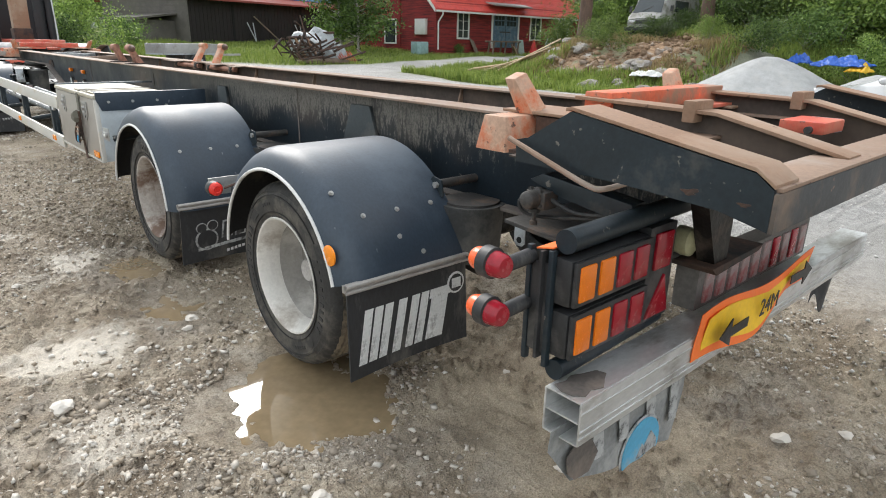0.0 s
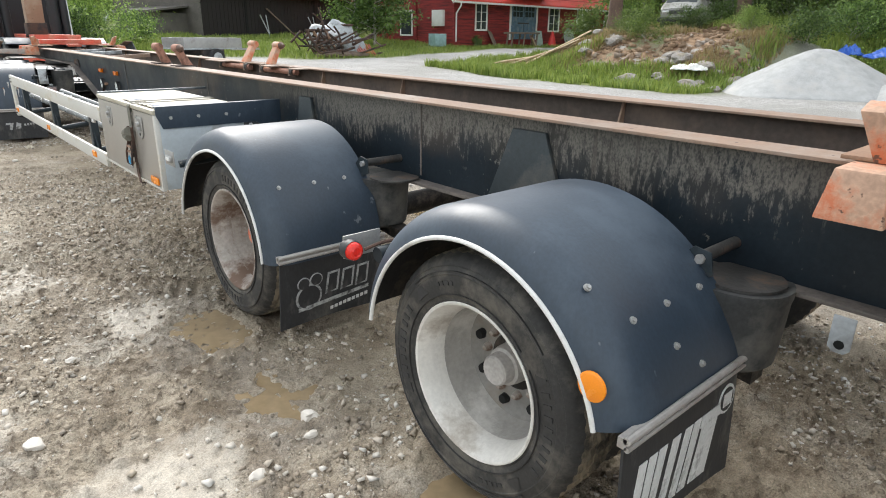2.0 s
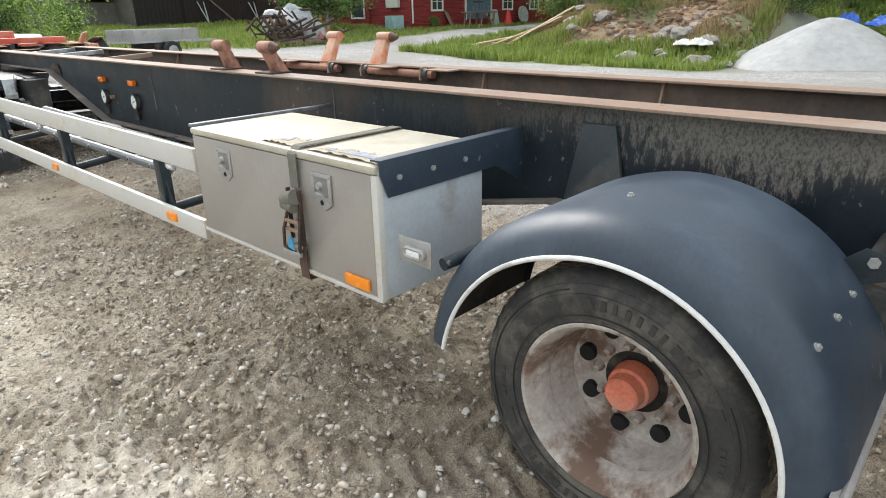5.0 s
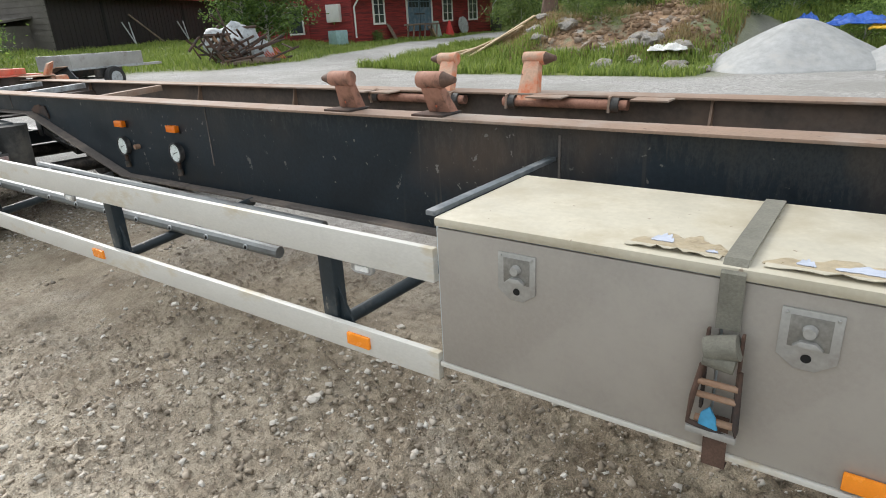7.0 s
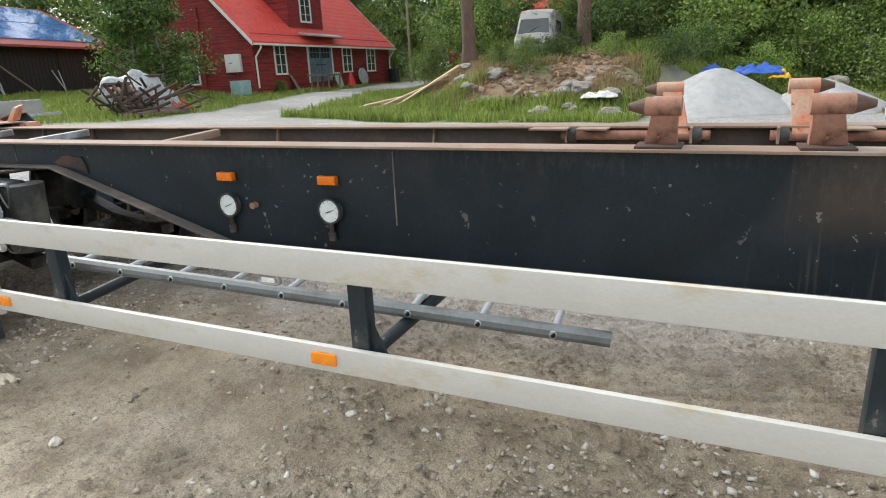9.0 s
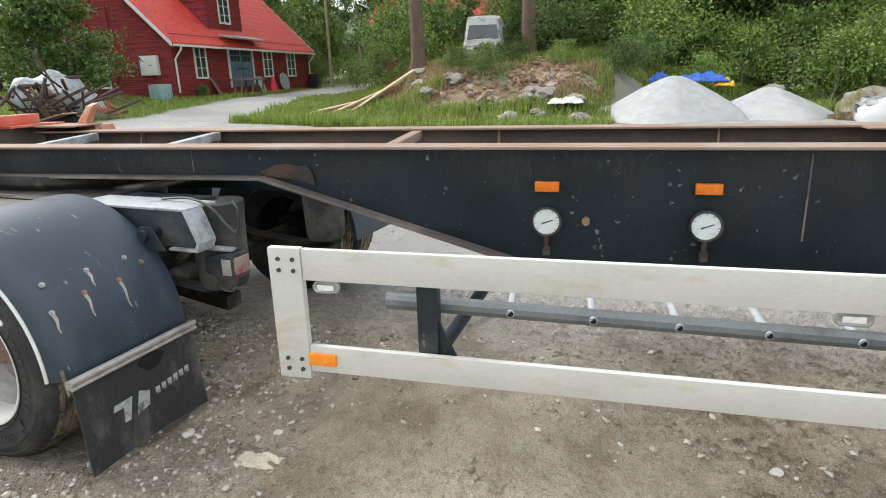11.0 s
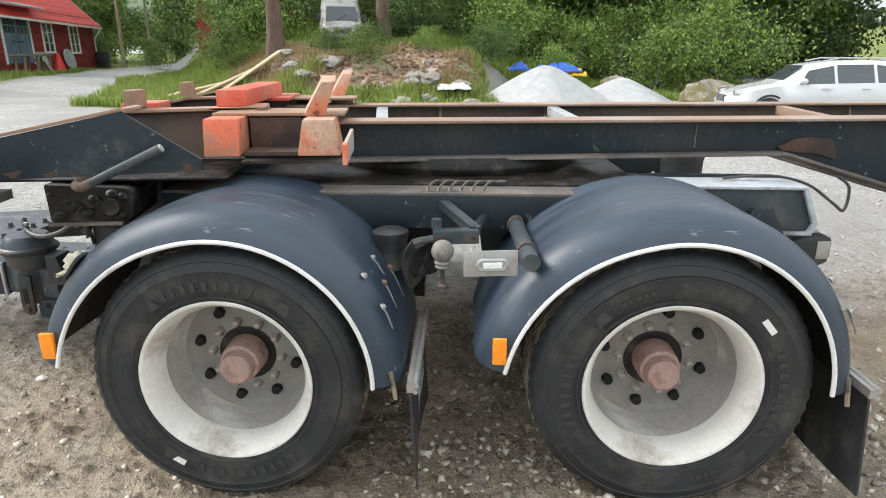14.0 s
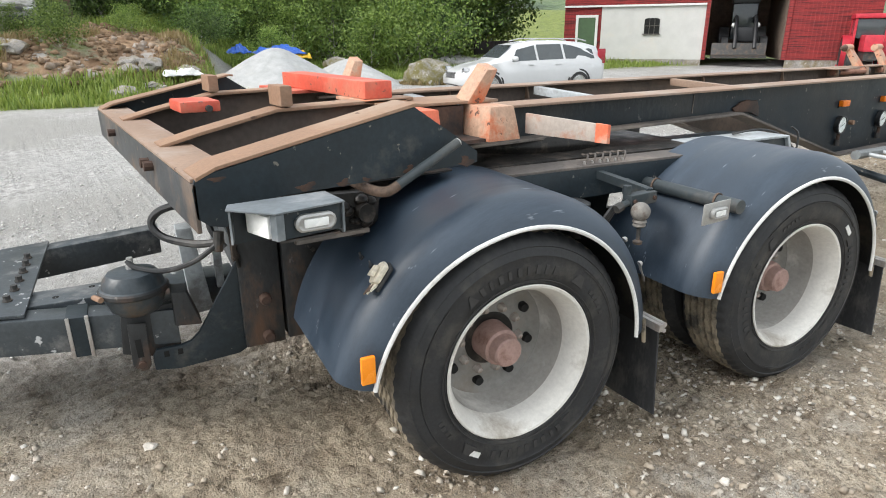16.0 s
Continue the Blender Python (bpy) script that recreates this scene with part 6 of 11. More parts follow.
# ---- rear lamps, light bar, sign and bumper ----
LZ = -0.002
lamp_rack = part("lamp_rack", rod((1.258, 0.918, 1.017 + LZ), (1.97, 0.95, 1.01 + LZ), 0.034, 18), M_FRAME, trailer, "dark tubular lamp guard with two combination lamps")
part("lower_tube", rod((1.250, 0.918, 0.636), (1.84, 0.95, 0.630), 0.030, 18), M_FRAME, lamp_rack)
for y in (0.945, 1.020):
    part("side_bar", box(1.232, 1.252, y - 0.008, y + 0.008, 0.64, 0.99 + LZ), M_FRAME, lamp_rack, bevel=0.003)
part("side_plate", box(1.237, 1.243, 0.953, 1.012, 0.68 + LZ, 0.95 + LZ), M_BLACKPL, lamp_rack, bevel=0.002)
part("back_plate", box(1.222, 1.86, 0.965, 0.975, 0.665 + LZ, 0.985 + LZ), M_BLACKPL, lamp_rack)
part("orange_sheet", prism([(0.945, 0.998 + LZ), (1.000, 0.986 + LZ), (1.000, 0.982 + LZ), (0.945, 0.994 + LZ)], "x", 1.24, 1.80), M_SIGNORANGE, lamp_rack, "folded fluorescent orange sheet")


def lens_row(body, x0, x1, z0, z1):
    n, w = 4, (x1 - x0 - 0.03) / 4
    for k in range(n):
        a = x0 + 0.020 + k * w
        part("lens", box(a, a + w - 0.020, 0.866, 0.878, z0 + 0.018, z1 - 0.018), M_AMBERDARK if k < 2 else M_REDLENS, body, "amber lens" if k < 2 else "red lens", 0.0058)


# lens_row adds pieces to a part of the rack, so the lamps hang on the trailer itself
for z0, z1 in ((0.833 + LZ, 0.972 + LZ), (0.676 + LZ, 0.818 + LZ)):
    b_ = part("combination_lamp", box(1.250, 1.640, 0.885, 0.962, z0, z1), M_BLACKPL, trailer, "rear lamp with two amber and two red lenses", 0.016)
    part("lamp_bezel", box(1.256, 1.636, 0.872, 0.886, z0 + 0.004, z1 - 0.004), M_BLACKPL, b_, bevel=0.006)
    lens_row(b_, 1.250, 1.640, z0, z1)
rp = part("reflector_panel", box(1.655, 1.815, 0.895, 0.955, 0.66 + LZ, 0.985 + LZ), M_BLACKPL, trailer, "black panel with a red lens and a red triangle", 0.006)
part("lens", box(1.685, 1.785, 0.885, 0.897, 0.84 + LZ, 0.962 + LZ), M_REDLENS, rp, "red lens", 0.008)
part("triangle_reflector", prism([(1.668, 0.678 + LZ), (1.803, 0.678 + LZ), (1.760, 0.815 + LZ)], "y", 0.886, 0.897), M_REDLENS, rp, "red triangle reflector", 0.003)
part("round_lens", lathe([(0.86, 0.0), (0.862, 0.03), (0.872, 0.048), (0.92, 0.05)], (1.885, 0, 0.90 + LZ), "y", 20), mat("yellowed_lens", (0.35, 0.33, 0.20), 0.35), trailer, "round yellowed clear lamp")


def stalk_lamp(x, y, z):
    """Rubber stalk lamp: red to the rear, amber to the front."""
    st = part("stalk_lamp", lathe([(-0.020, 0.030), (-0.016, 0.043), (0.016, 0.043), (0.020, 0.030)], (x, y, z), "y", 20, close=True), M_BLACKPL, trailer, "rubber stalk marker lamp, red and amber")
    part("red_cap", lathe([(-0.058, 0.0), (-0.058, 0.027), (-0.050, 0.032), (-0.016, 0.036)], (x, y, z), "y", 20), M_REDLENS, st, "red lens cap")
    part("amber_cap", lathe([(0.056, 0.0), (0.054, 0.027), (0.046, 0.031), (0.016, 0.035)], (x, y, z), "y", 20), M_REDORANGE, st, "orange-red lens cap")
    part("arm", rod((x + 0.03, y - 0.005, z - 0.022), (1.245, y - 0.01, z - 0.012), 0.022, 14), M_RUBBER, st)
    return st


M_REDORANGE = mat("orange_red_lens", (0.90, 0.13, 0.03), 0.25, 0, 0.08, 20, 100, 0.08)
stalk_lamp(1.087, 1.030, 0.967)
stalk_lamp(1.088, 1.034, 0.828)

lb = part("light_bar", box(1.985, 3.03, 0.875, 0.965, 0.618 + LZ, 0.785 + LZ), mat("dusty_lamp_body", (0.14, 0.13, 0.12), 0.75, 0, 0.25, 6, 60, 0.2), trailer, "dusty rear light bar with a row of lenses", 0.010)
for k in range(10):
    x = 2.03 + k * 0.098
    part("lens", box(x, x + 0.066, 0.866, 0.880, 0.640 + LZ, 0.768 + LZ), M_REDLENS if k in (6, 8) else M_FADELENS, lb, "dusty faded lens", 0.006)
part("bracket_pan", prism([(1.86, 0.835 + LZ), (2.25, 0.845 + LZ), (2.22, 0.825 + LZ), (1.90, 0.805 + LZ)], "y", 0.78, 0.98), M_RUSTDARK, trailer, "rusty bent bracket under the frame", 0.004)
# Added plate, no real part: its black stands for shadow under the frame end.
bm = prism([(1.80, 1.06), (2.0, 1.06), (2.0, 0.82), (1.92, 0.82)], "y", 0.80, 0.86)
part("hanger", bm, M_GREASE, trailer, "black plate added for the shadowed space under the frame")

# sign sheet
sg_ = thing("length_sign", (2.30, 0.76, 0.45), "orange and yellow sign sheet with black arrows and 24M", "sign")


def sheet(x0, x1, top, bot, y, mtl, name, n=28, parent=None, label="", wav=0.018):
    bm = bmesh.new()
    rows = []
    for i in range(n + 1):
        t = i / n
        x = x0 + (x1 - x0) * t
        zt, zb = top(t), bot(t)
        rows.append([[bm.verts.new((x, y + off + wav * math.sin(6.5 * t + 2.0 * k / 5) * (0.4 + 0.6 * k / 5), zt + (zb - zt) * k / 5)) for k in range(6)] for off in (0.0, 0.0025)])
    for A, B in zip(rows, rows[1:]):
        for s in (0, 1):
            for k in range(5):
                q = (A[s][k], B[s][k], B[s][k + 1], A[s][k + 1])
                bm.faces.new(q if s else q[::-1])
        bm.faces.new((A[0][0], B[0][0], B[1][0], A[1][0]))
        bm.faces.new((A[0][5], A[1][5], B[1][5], B[0][5]))
    for R in (rows[0], rows[-1]):
        for k in range(5):
            bm.faces.new((R[0][k], R[0][k + 1], R[1][k + 1], R[1][k]))
    return part(name, bm, mtl, parent, label)


def s_top(t):
    return 0.662 + 0.025 * t - 0.020 * math.sin(3.14 * t) + 0.012 * math.sin(9 * t)


def s_bot(t):
    return 0.482 - 0.050 * math.sin(2.6 * min(1, t * 1.3)) + 0.105 * t + 0.013 * math.sin(11 * t)


sheet(1.82, 2.80, s_top, s_bot, 0.766, M_SIGNORANGE, "border", parent=sg_, label="fluorescent orange border")
sheet(1.872, 2.755, lambda t: s_top(t) - 0.030, lambda t: s_bot(t) + 0.030, 0.7625, M_SIGNYELLOW, "field", parent=sg_, label="yellow reflective field")
SGY = 0.736
for x, d in ((1.91, 1), (2.715, -1)):
    zc = 0.557 if d > 0 else 0.622
    pts = [(x, zc), (x + d * 0.085, zc + 0.052), (x + d * 0.085, zc + 0.018), (x + d * 0.22, zc + 0.020), (x + d * 0.22, zc - 0.016), (x + d * 0.085, zc - 0.016), (x + d * 0.085, zc - 0.05)]
    part("arrow", prism(pts, "y", SGY, SGY + 0.004), M_BLACKPL, sg_, "black arrow")


def words(name, text, size, loc, rot, material, parent, label="", shear=0.0, squeeze=1.0, depth=0.001):
    """Lettering as a mesh; rot in degrees."""
    cu = bpy.data.curves.new(name, "FONT")
    cu.body, cu.size, cu.extrude, cu.shear = text, size, depth, shear
    cu.align_x, cu.align_y = "CENTER", "CENTER"
    tmp = bpy.data.objects.new(name, cu)
    scene.collection.objects.link(tmp)
    me = bpy.data.meshes.new_from_object(tmp.evaluated_get(bpy.context.evaluated_depsgraph_get()))
    bpy.data.objects.remove(tmp)
    me.transform(Matrix.Diagonal((squeeze, 1, 1, 1)))
    me.transform(Matrix.Rotation(radians(rot[2]), 4, "Z") @ Matrix.Rotation(radians(rot[0]), 4, "X"))
    me.materials.clear()
    me.materials.append(material)
    ob = new(name, me)
    ob.location = Vector(loc) - ORG[parent.name]
    ob.parent = parent
    if label:
        ob["label"] = label
    return ob


words("sign_text", "24M", 0.095, (2.31, SGY + 0.002, 0.575), (90, 0, 0), M_STEEL, sg_, "worn black lettering")

# aluminium bumper profile
AZ = -0.006
bp = part("bumper", box(1.215, 3.70, 0.795, 0.915, 0.600 + AZ, 0.606 + AZ), M_ALU, trailer, "scratched aluminium underrun bumper profile with an open end", 0.002)
for nm, b_ in (("rear_wall", (1.215, 3.70, 0.790, 0.797, 0.470 + AZ, 0.603 + AZ)), ("front_wall", (1.215, 3.70, 0.910, 0.917, 0.470 + AZ, 0.603 + AZ)), ("bottom_wall", (1.215, 3.70, 0.795, 0.915, 0.466 + AZ, 0.472 + AZ)),
               ("inner_web", (1.217, 3.695, 0.797, 0.910, 0.535 + AZ, 0.540 + AZ))):
    part(nm, box(*b_), M_ALU, bp, bevel=0.002)
for z in (0.568, 0.512, 0.490):
    part("groove_rib", box(1.215, 3.70, 0.7865, 0.7905, z + AZ, z + 0.006 + AZ), M_ALU, bp, bevel=0.001)
part("mud_patch", prism([(1.225, 0.83), (1.25, 0.805), (1.29, 0.815), (1.33, 0.80), (1.37, 0.825), (1.40, 0.84), (1.39, 0.87), (1.34, 0.885), (1.31, 0.90), (1.27, 0.89), (1.235, 0.90), (1.22, 0.865)], "z", 0.607 + AZ, 0.612 + AZ), M_BEAMLOW, bp, "caked mud on the bumper end", 0.002)
# torn plastic plate below
pl = thing("torn_plastic_plate", (1.6, 0.86, 0.15), "torn grey plastic plate with a round blue sticker under the bumper", "plastic plate")


def p_bot(t):
    return (0.40 - 1.15 * t if t < 0.14 else 0.239 - 0.165 * (t - 0.14)) + 0.010 * math.sin(11 * t) if t < 0.94 else 0.107 + (t - 0.94) * 3.2


sheet(1.175, 1.96, lambda t: 0.47, p_bot, 0.85, M_PLASTICGREY, "sheet", parent=pl, label="scuffed grey plastic sheet", wav=0.006)
disc = [(1.66 + 0.112 * math.cos(a), max(0.196 + 0.112 * math.sin(a), 0.160 + 0.004 * math.sin(5 * a))) for a in [2 * math.pi * k / 36 for k in range(36)]]
rim_ = [(1.66 + 0.122 * math.cos(a), max(0.196 + 0.122 * math.sin(a), 0.157)) for a in [2 * math.pi * k / 36 for k in range(36)]]
part("sticker_rim", prism(rim_, "y", 0.836, 0.839), M_WHITEDULL, pl, "worn white sticker rim")
part("sticker", prism(disc, "y", 0.832, 0.8355), M_BLUESTK, pl, "round pale blue sticker")
for x in (1.36, 1.50, 1.66, 1.82):
    part("stripe", prism([(x, 0.43), (x + 0.055, 0.43), (x + 0.075, 0.275 if x < 1.8 else 0.21), (x + 0.02, 0.28 if x < 1.8 else 0.22)], "y", 0.837, 0.840), M_WHITEDULL, pl, "worn white stripe")
part("peak_shape", prism([(1.63, 0.165), (1.66, 0.215), (1.675, 0.20), (1.71, 0.245), (1.75, 0.20), (1.755, 0.165)], "y", 0.829, 0.8315), M_WHITEDULL, pl)
part("mud_smear", prism([(1.24, 0.36), (1.30, 0.40), (1.36, 0.37), (1.40, 0.31), (1.36, 0.255), (1.29, 0.26), (1.25, 0.30)], "y", 0.835, 0.840), M_BEAMLOW, pl, "dried mud smear", 0.003)
tf = sheet(3.28, 3.56, lambda t: 0.47, lambda t: 0.29 + 0.05 * math.sin(14 * t) - 0.05 * t, 0.86, M_RUBBER, "torn_flap", parent=trailer, label="torn black rubber flap")
part("bent_plate", prism([(2.92, 0.17), (3.06, 0.20), (3.00, 0.32), (2.95, 0.34)], "y", 1.30, 1.31), M_ZINC, trailer, "bent hanging metal plate", 0.002)

# ---- printed shapes on the mud flaps ----
FY = 1.862 - 0.0105


def on_flap(poly, name, material, flap, y, lean, z0, z1, label="", curl=0.02, x0=1.17, x1=1.80, lift=0.0115):
    """A thin printed shape that follows the flap's curve."""
    bm = bmesh.new()

    def yy(x, z):
        k = (z - z0) / (z1 - z0)
        return y + lean * (1 - k) + curl * math.sin(3.1 * min(max((x - x0) / (x1 - x0), 0), 1)) * (1 - k) ** 2 - lift
    a, b = [bm.verts.new((x, yy(x, z), z)) for x, z in poly], [bm.verts.new((x, yy(x, z) + 0.0025, z)) for x, z in poly]
    bm.faces.new(a)
    bm.faces.new(b[::-1])
    for i in range(len(poly)):
        j = (i + 1) % len(poly)
        bm.faces.new((a[i], b[i], b[j], a[j]))
    return part(name, bm, material, flap, label)


# four tall slanted white shapes in a row
for x, w, segs in ((1.215, 0.155, 3), (1.388, 0.055, 1), (1.458, 0.105, 2), (1.572, 0.105, 1)):
    for k in range(segs):
        a = x + w * k / segs + 0.004
        b = x + w * (k + 1) / segs - 0.008
        on_flap([(a - 0.012, 0.262), (b - 0.012, 0.262), (b + 0.030, 0.492), (a + 0.030, 0.492)], "printed_shape", M_WHITE, flap_rear, 1.862, -0.02, 0.205, 0.592, "white slanted printed shape")
on_flap([(1.585, 0.452), (1.712, 0.452), (1.718, 0.492), (1.592, 0.492)], "printed_shape", M_WHITE, flap_rear, 1.862, -0.02, 0.205, 0.592, "white slanted printed shape")
ring = [(1.738 + 0.050 * math.cos(2 * math.pi * k / 24), 0.492 + 0.050 * math.sin(2 * math.pi * k / 24)) for k in range(24)]
on_flap(ring, "printed_disc", M_WHITE, flap_rear, 1.862, -0.02, 0.205, 0.592, "white ring emblem", lift=0.0115)
on_flap([(1.738 + (x - 1.738) * 0.80, 0.492 + (z - 0.492) * 0.80) for x, z in ring], "printed_disc", M_RUBBER, flap_rear, 1.862, -0.02, 0.205, 0.592, lift=0.0135)
on_flap([(1.712, 0.47), (1.764, 0.47), (1.764, 0.515), (1.712, 0.515)], "printed_shape", M_WHITE, flap_rear, 1.862, -0.02, 0.205, 0.592, lift=0.0150)
# worn emblem on the second flap: two rings, uprights, bars
FM = dict(flap=flap_mid, y=3.752, lean=0.035, z0=0.138, z1=0.515, x0=1.205, x1=1.795)
for cx, cz, r in ((1.36, 0.285, 0.075), (1.33, 0.365, 0.036), (1.40, 0.375, 0.036)):
    rg = [(cx + r * math.cos(2 * math.pi * k / 22), cz + r * math.sin(2 * math.pi * k / 22)) for k in range(22)]
    on_flap(rg, "printed_ring", M_WHITEDULL, label="worn white printed ring", **FM)
    on_flap([(cx + (x - cx) * 0.84, cz + (z - cz) * 0.84) for x, z in rg], "printed_ring", M_RUBBER, lift=0.0135, **FM)
for x0_, x1_ in ((1.455, 0.075), (1.545, 0.075), (1.635, 0.075)):
    on_flap([(x0_, 0.275), (x0_ + x1_, 0.283), (x0_ + x1_ + 0.008, 0.40), (x0_ + 0.012, 0.395)], "printed_shape", M_WHITEDULL, label="worn white printed shape", **FM)
    on_flap([(x0_ + 0.012, 0.285), (x0_ + x1_ - 0.012, 0.291), (x0_ + x1_ - 0.006, 0.388), (x0_ + 0.022, 0.384)], "printed_shape", M_RUBBER, lift=0.0135, **FM)
on_flap([(1.30, 0.212), (1.72, 0.248), (1.72, 0.268), (1.30, 0.232)], "printed_bar", M_WHITEDULL, label="worn white printed bar", **FM)
for k in range(9):
    on_flap([(1.49 + k * 0.026, 0.170 + 0.004 * k), (1.508 + k * 0.026, 0.172 + 0.004 * k), (1.508 + k * 0.026, 0.192 + 0.004 * k), (1.49 + k * 0.026, 0.190 + 0.004 * k)], "printed_bar", M_WHITE, **FM)

# ---- rear underside: air bellows, guard brackets, valves ----


def bellows(x, y, z0, z1, r, m=None):
    h = z1 - z0
    prof = [(z0, 0.0), (z0, r * 0.80), (z0 + h * 0.06, r * 0.90), (z0 + h * 0.2, r * 0.93), (z0 + h * 0.55, r * 0.97), (z0 + h * 0.85, r), (z0 + h * 0.9, r * 1.03), (z1, r * 1.03), (z1, 0.0)]
    return part("air_bellows", lathe(prof, (x, y, 0), "z", 32), m or M_AIRBAG, trailer, "dusty black air suspension bellows")


for y in (1.93, 3.76):
    bellows(1.90, y + (0.12 if y > 3 else 0.0), 0.555, 0.822, 0.15)
    bellows(2 * CX - 1.90, y, 0.535, 0.822, 0.155)
    part("bellows_plate", lathe([(0.823, 0.0), (0.823, 0.13), (0.832, 0.13), (0.832, 0.0)], (1.90, y, 0), "z", 32), M_STEEL, trailer)
    part("guard_tube", rod((1.76, y + 0.08, 0.905), (2.0, y + 0.08, 0.905), 0.020, 14), M_STEEL, trailer)
    bm = prism([(y + 0.10, 0.94), (y + 0.045, 0.93), (y + 0.03, 0.86), (y + 0.20, 0.79), (y + 0.22, 0.83)], "x", 1.755, 1.763)
    br = part("guard_bracket", bm, M_FRAME, trailer, "pressed steel mudguard bracket", 0.002)
    part("bolt", rod((1.755, y + 0.075, 0.905), (1.742, y + 0.075, 0.905), 0.016, 6), M_ZINC, br)
    part("trailing_arm", prism([(y - 0.1, 0.50), (y + 0.95, 0.62), (y + 0.95, 0.72), (y + 0.4, 0.58), (y - 0.1, 0.56)], "x", 1.86, 1.95), M_GREASE, trailer)
    part("trailing_arm", prism([(y - 0.1, 0.50), (y + 0.95, 0.62), (y + 0.95, 0.72), (y + 0.4, 0.58), (y - 0.1, 0.56)], "x", 2 * CX - 1.95, 2 * CX - 1.86), M_GREASE, trailer)
    part("spring_hanger", prism([(y + 0.85, 0.60), (y + 1.05, 0.60), (y + 1.08, 0.82), (y + 0.80, 0.82)], "x", 1.84, 1.97), M_FRAME, trailer, bevel=0.004)
bm = prism([(1.60, 0.80), (1.66, 0.80), (1.66, 0.70), (1.645, 0.685), (1.615, 0.685), (1.60, 0.70)], "x", 1.90, 1.906)
lug = part("lashing_plate", bm, M_GREYPAINT, trailer, "small steel lashing plate with a hole", 0.002)
part("plate_hole", lathe([(1.8985, 0.0), (1.8985, 0.014), (1.902, 0.014)], (0, 1.63, 0.712), "x", 12), M_HOLE, lug)


def valve(x, y, z):
    keep = XF[0].copy()
    XF[0] = keep @ Matrix.Translation((x, y, z)) @ Matrix.Diagonal((0.68, 0.68, 0.68, 1)) @ Matrix.Translation((-x, -y, -z))
    v = part("relay_valve", lathe([(-0.050, 0.0), (-0.048, 0.028), (-0.036, 0.043), (0.0, 0.047), (0.03, 0.047), (0.034, 0.056), (0.06, 0.056), (0.06, 0.0)], (x, y, z), "x", 24), M_STEEL, trailer, "grey brake relay valve with hoses")
    part("valve_block", box(x + 0.02, x + 0.13, y - 0.07, y + 0.055, z - 0.05, z + 0.04), M_STEEL, v, bevel=0.010)
    part("drain_stem", lathe([(-0.135, 0.0), (-0.135, 0.020), (-0.115, 0.020), (-0.11, 0.010), (-0.075, 0.010), (-0.07, 0.032), (-0.05, 0.035), (-0.045, 0.02)], (x + 0.03, y, z), "z", 16), M_STEEL, v)
    for k in range(4):
        a = 1.1 + k * 1.3
        part("bolt", rod((x + 0.015, y + 0.054 * math.cos(a), z + 0.054 * math.sin(a)), (x + 0.04, y + 0.054 * math.cos(a), z + 0.054 * math.sin(a)), 0.011, 6), M_STEEL, v)
    part("hose", tube(bent([(x + 0.06, y + 0.05, z), (x + 0.03, y + 0.10, z - 0.03), (x + 0.05, y + 0.08, z - 0.09), (x + 0.10, y - 0.05, z - 0.10), (x + 0.2, y - 0.35, z - 0.06)], 5), 0.010, 8), M_BLACKPL, v)
    part("hose", tube(bent([(x + 0.08, y - 0.06, z), (x + 0.12, y - 0.2, z - 0.05), (x + 0.18, y - 0.42, z - 0.02), (x + 0.3, y - 0.5, z + 0.03)], 5), 0.014, 8), M_BLACKPL, v)
    XF[0] = keep
    return v


valve(1.56, 1.298, 0.985 + 0.024)
part("valve_bracket", prism([(1.30, 1.09), (0.95, 1.05), (0.95, 0.98), (1.22, 1.02), (1.36, 1.06)], "x", 1.62, 1.70), M_FRAME, trailer, bevel=0.006)
part("dropped_pan", prism([(1.45, 0.90), (0.90, 0.86), (0.90, 0.845), (1.45, 0.885)], "x", 1.60, 2.0), M_STEEL, trailer, "dusty plate under the frame end", 0.003)
# tube with the red lamp between the rear wheels
pt = bent([(1.235, 2.985, 0.760), (1.45, 2.985, 0.765), (1.65, 2.985, 0.775), (1.80, 2.985, 0.80), (1.98, 2.985, 0.84)], 5)
tb2 = part("guard_tube", tube(pt, 0.031, 14), M_FRAME, trailer, "dark tube wrapped with cable")
for k in range(7):
    c = pt[5 + k]
    part("cable_tie", lathe([(-0.006, 0.033), (-0.006, 0.037), (0.006, 0.037), (0.006, 0.033)], c, "x", 14, close=True), M_BLACKPL, tb2)
part("cable", tube(bent([(1.20, 3.02, 0.78), (1.28, 3.0, 0.80), (1.38, 2.97, 0.80), (1.5, 2.99, 0.80), (1.65, 2.97, 0.81), (1.9, 2.98, 0.86)], 6), 0.007, 6), M_STRAPRUST, tb2)
part("lamp_plate", box(1.15, 1.32, 3.085, 3.091, 0.735, 0.825), M_ZINC, trailer, "zinc lamp plate", 0.002)
rl = part("marker_lamp", lathe([(3.083, 0.0), (3.083, 0.038), (3.055, 0.040), (3.040, 0.037)], (1.165, 0, 0.777), "y", 24), M_BLACKPL, trailer, "round red marker lamp in a rubber holder")
part("lens", lathe([(3.045, 0.035), (3.027, 0.034), (3.017, 0.027), (3.013, 0.018), (3.017, 0.014), (3.017, 0.0)], (1.165, 0, 0.777), "y", 24), mat("bright_red_lens", (0.75, 0.03, 0.02), 0.2), rl, "bright red lens")
refR = part("reflector", lathe([(-0.006, 0.0), (-0.006, 0.036), (-0.002, 0.042), (0.004, 0.042)], (1.163, 1.960, 0.712), "x", 24), M_AMBER, g1, "round orange reflector")
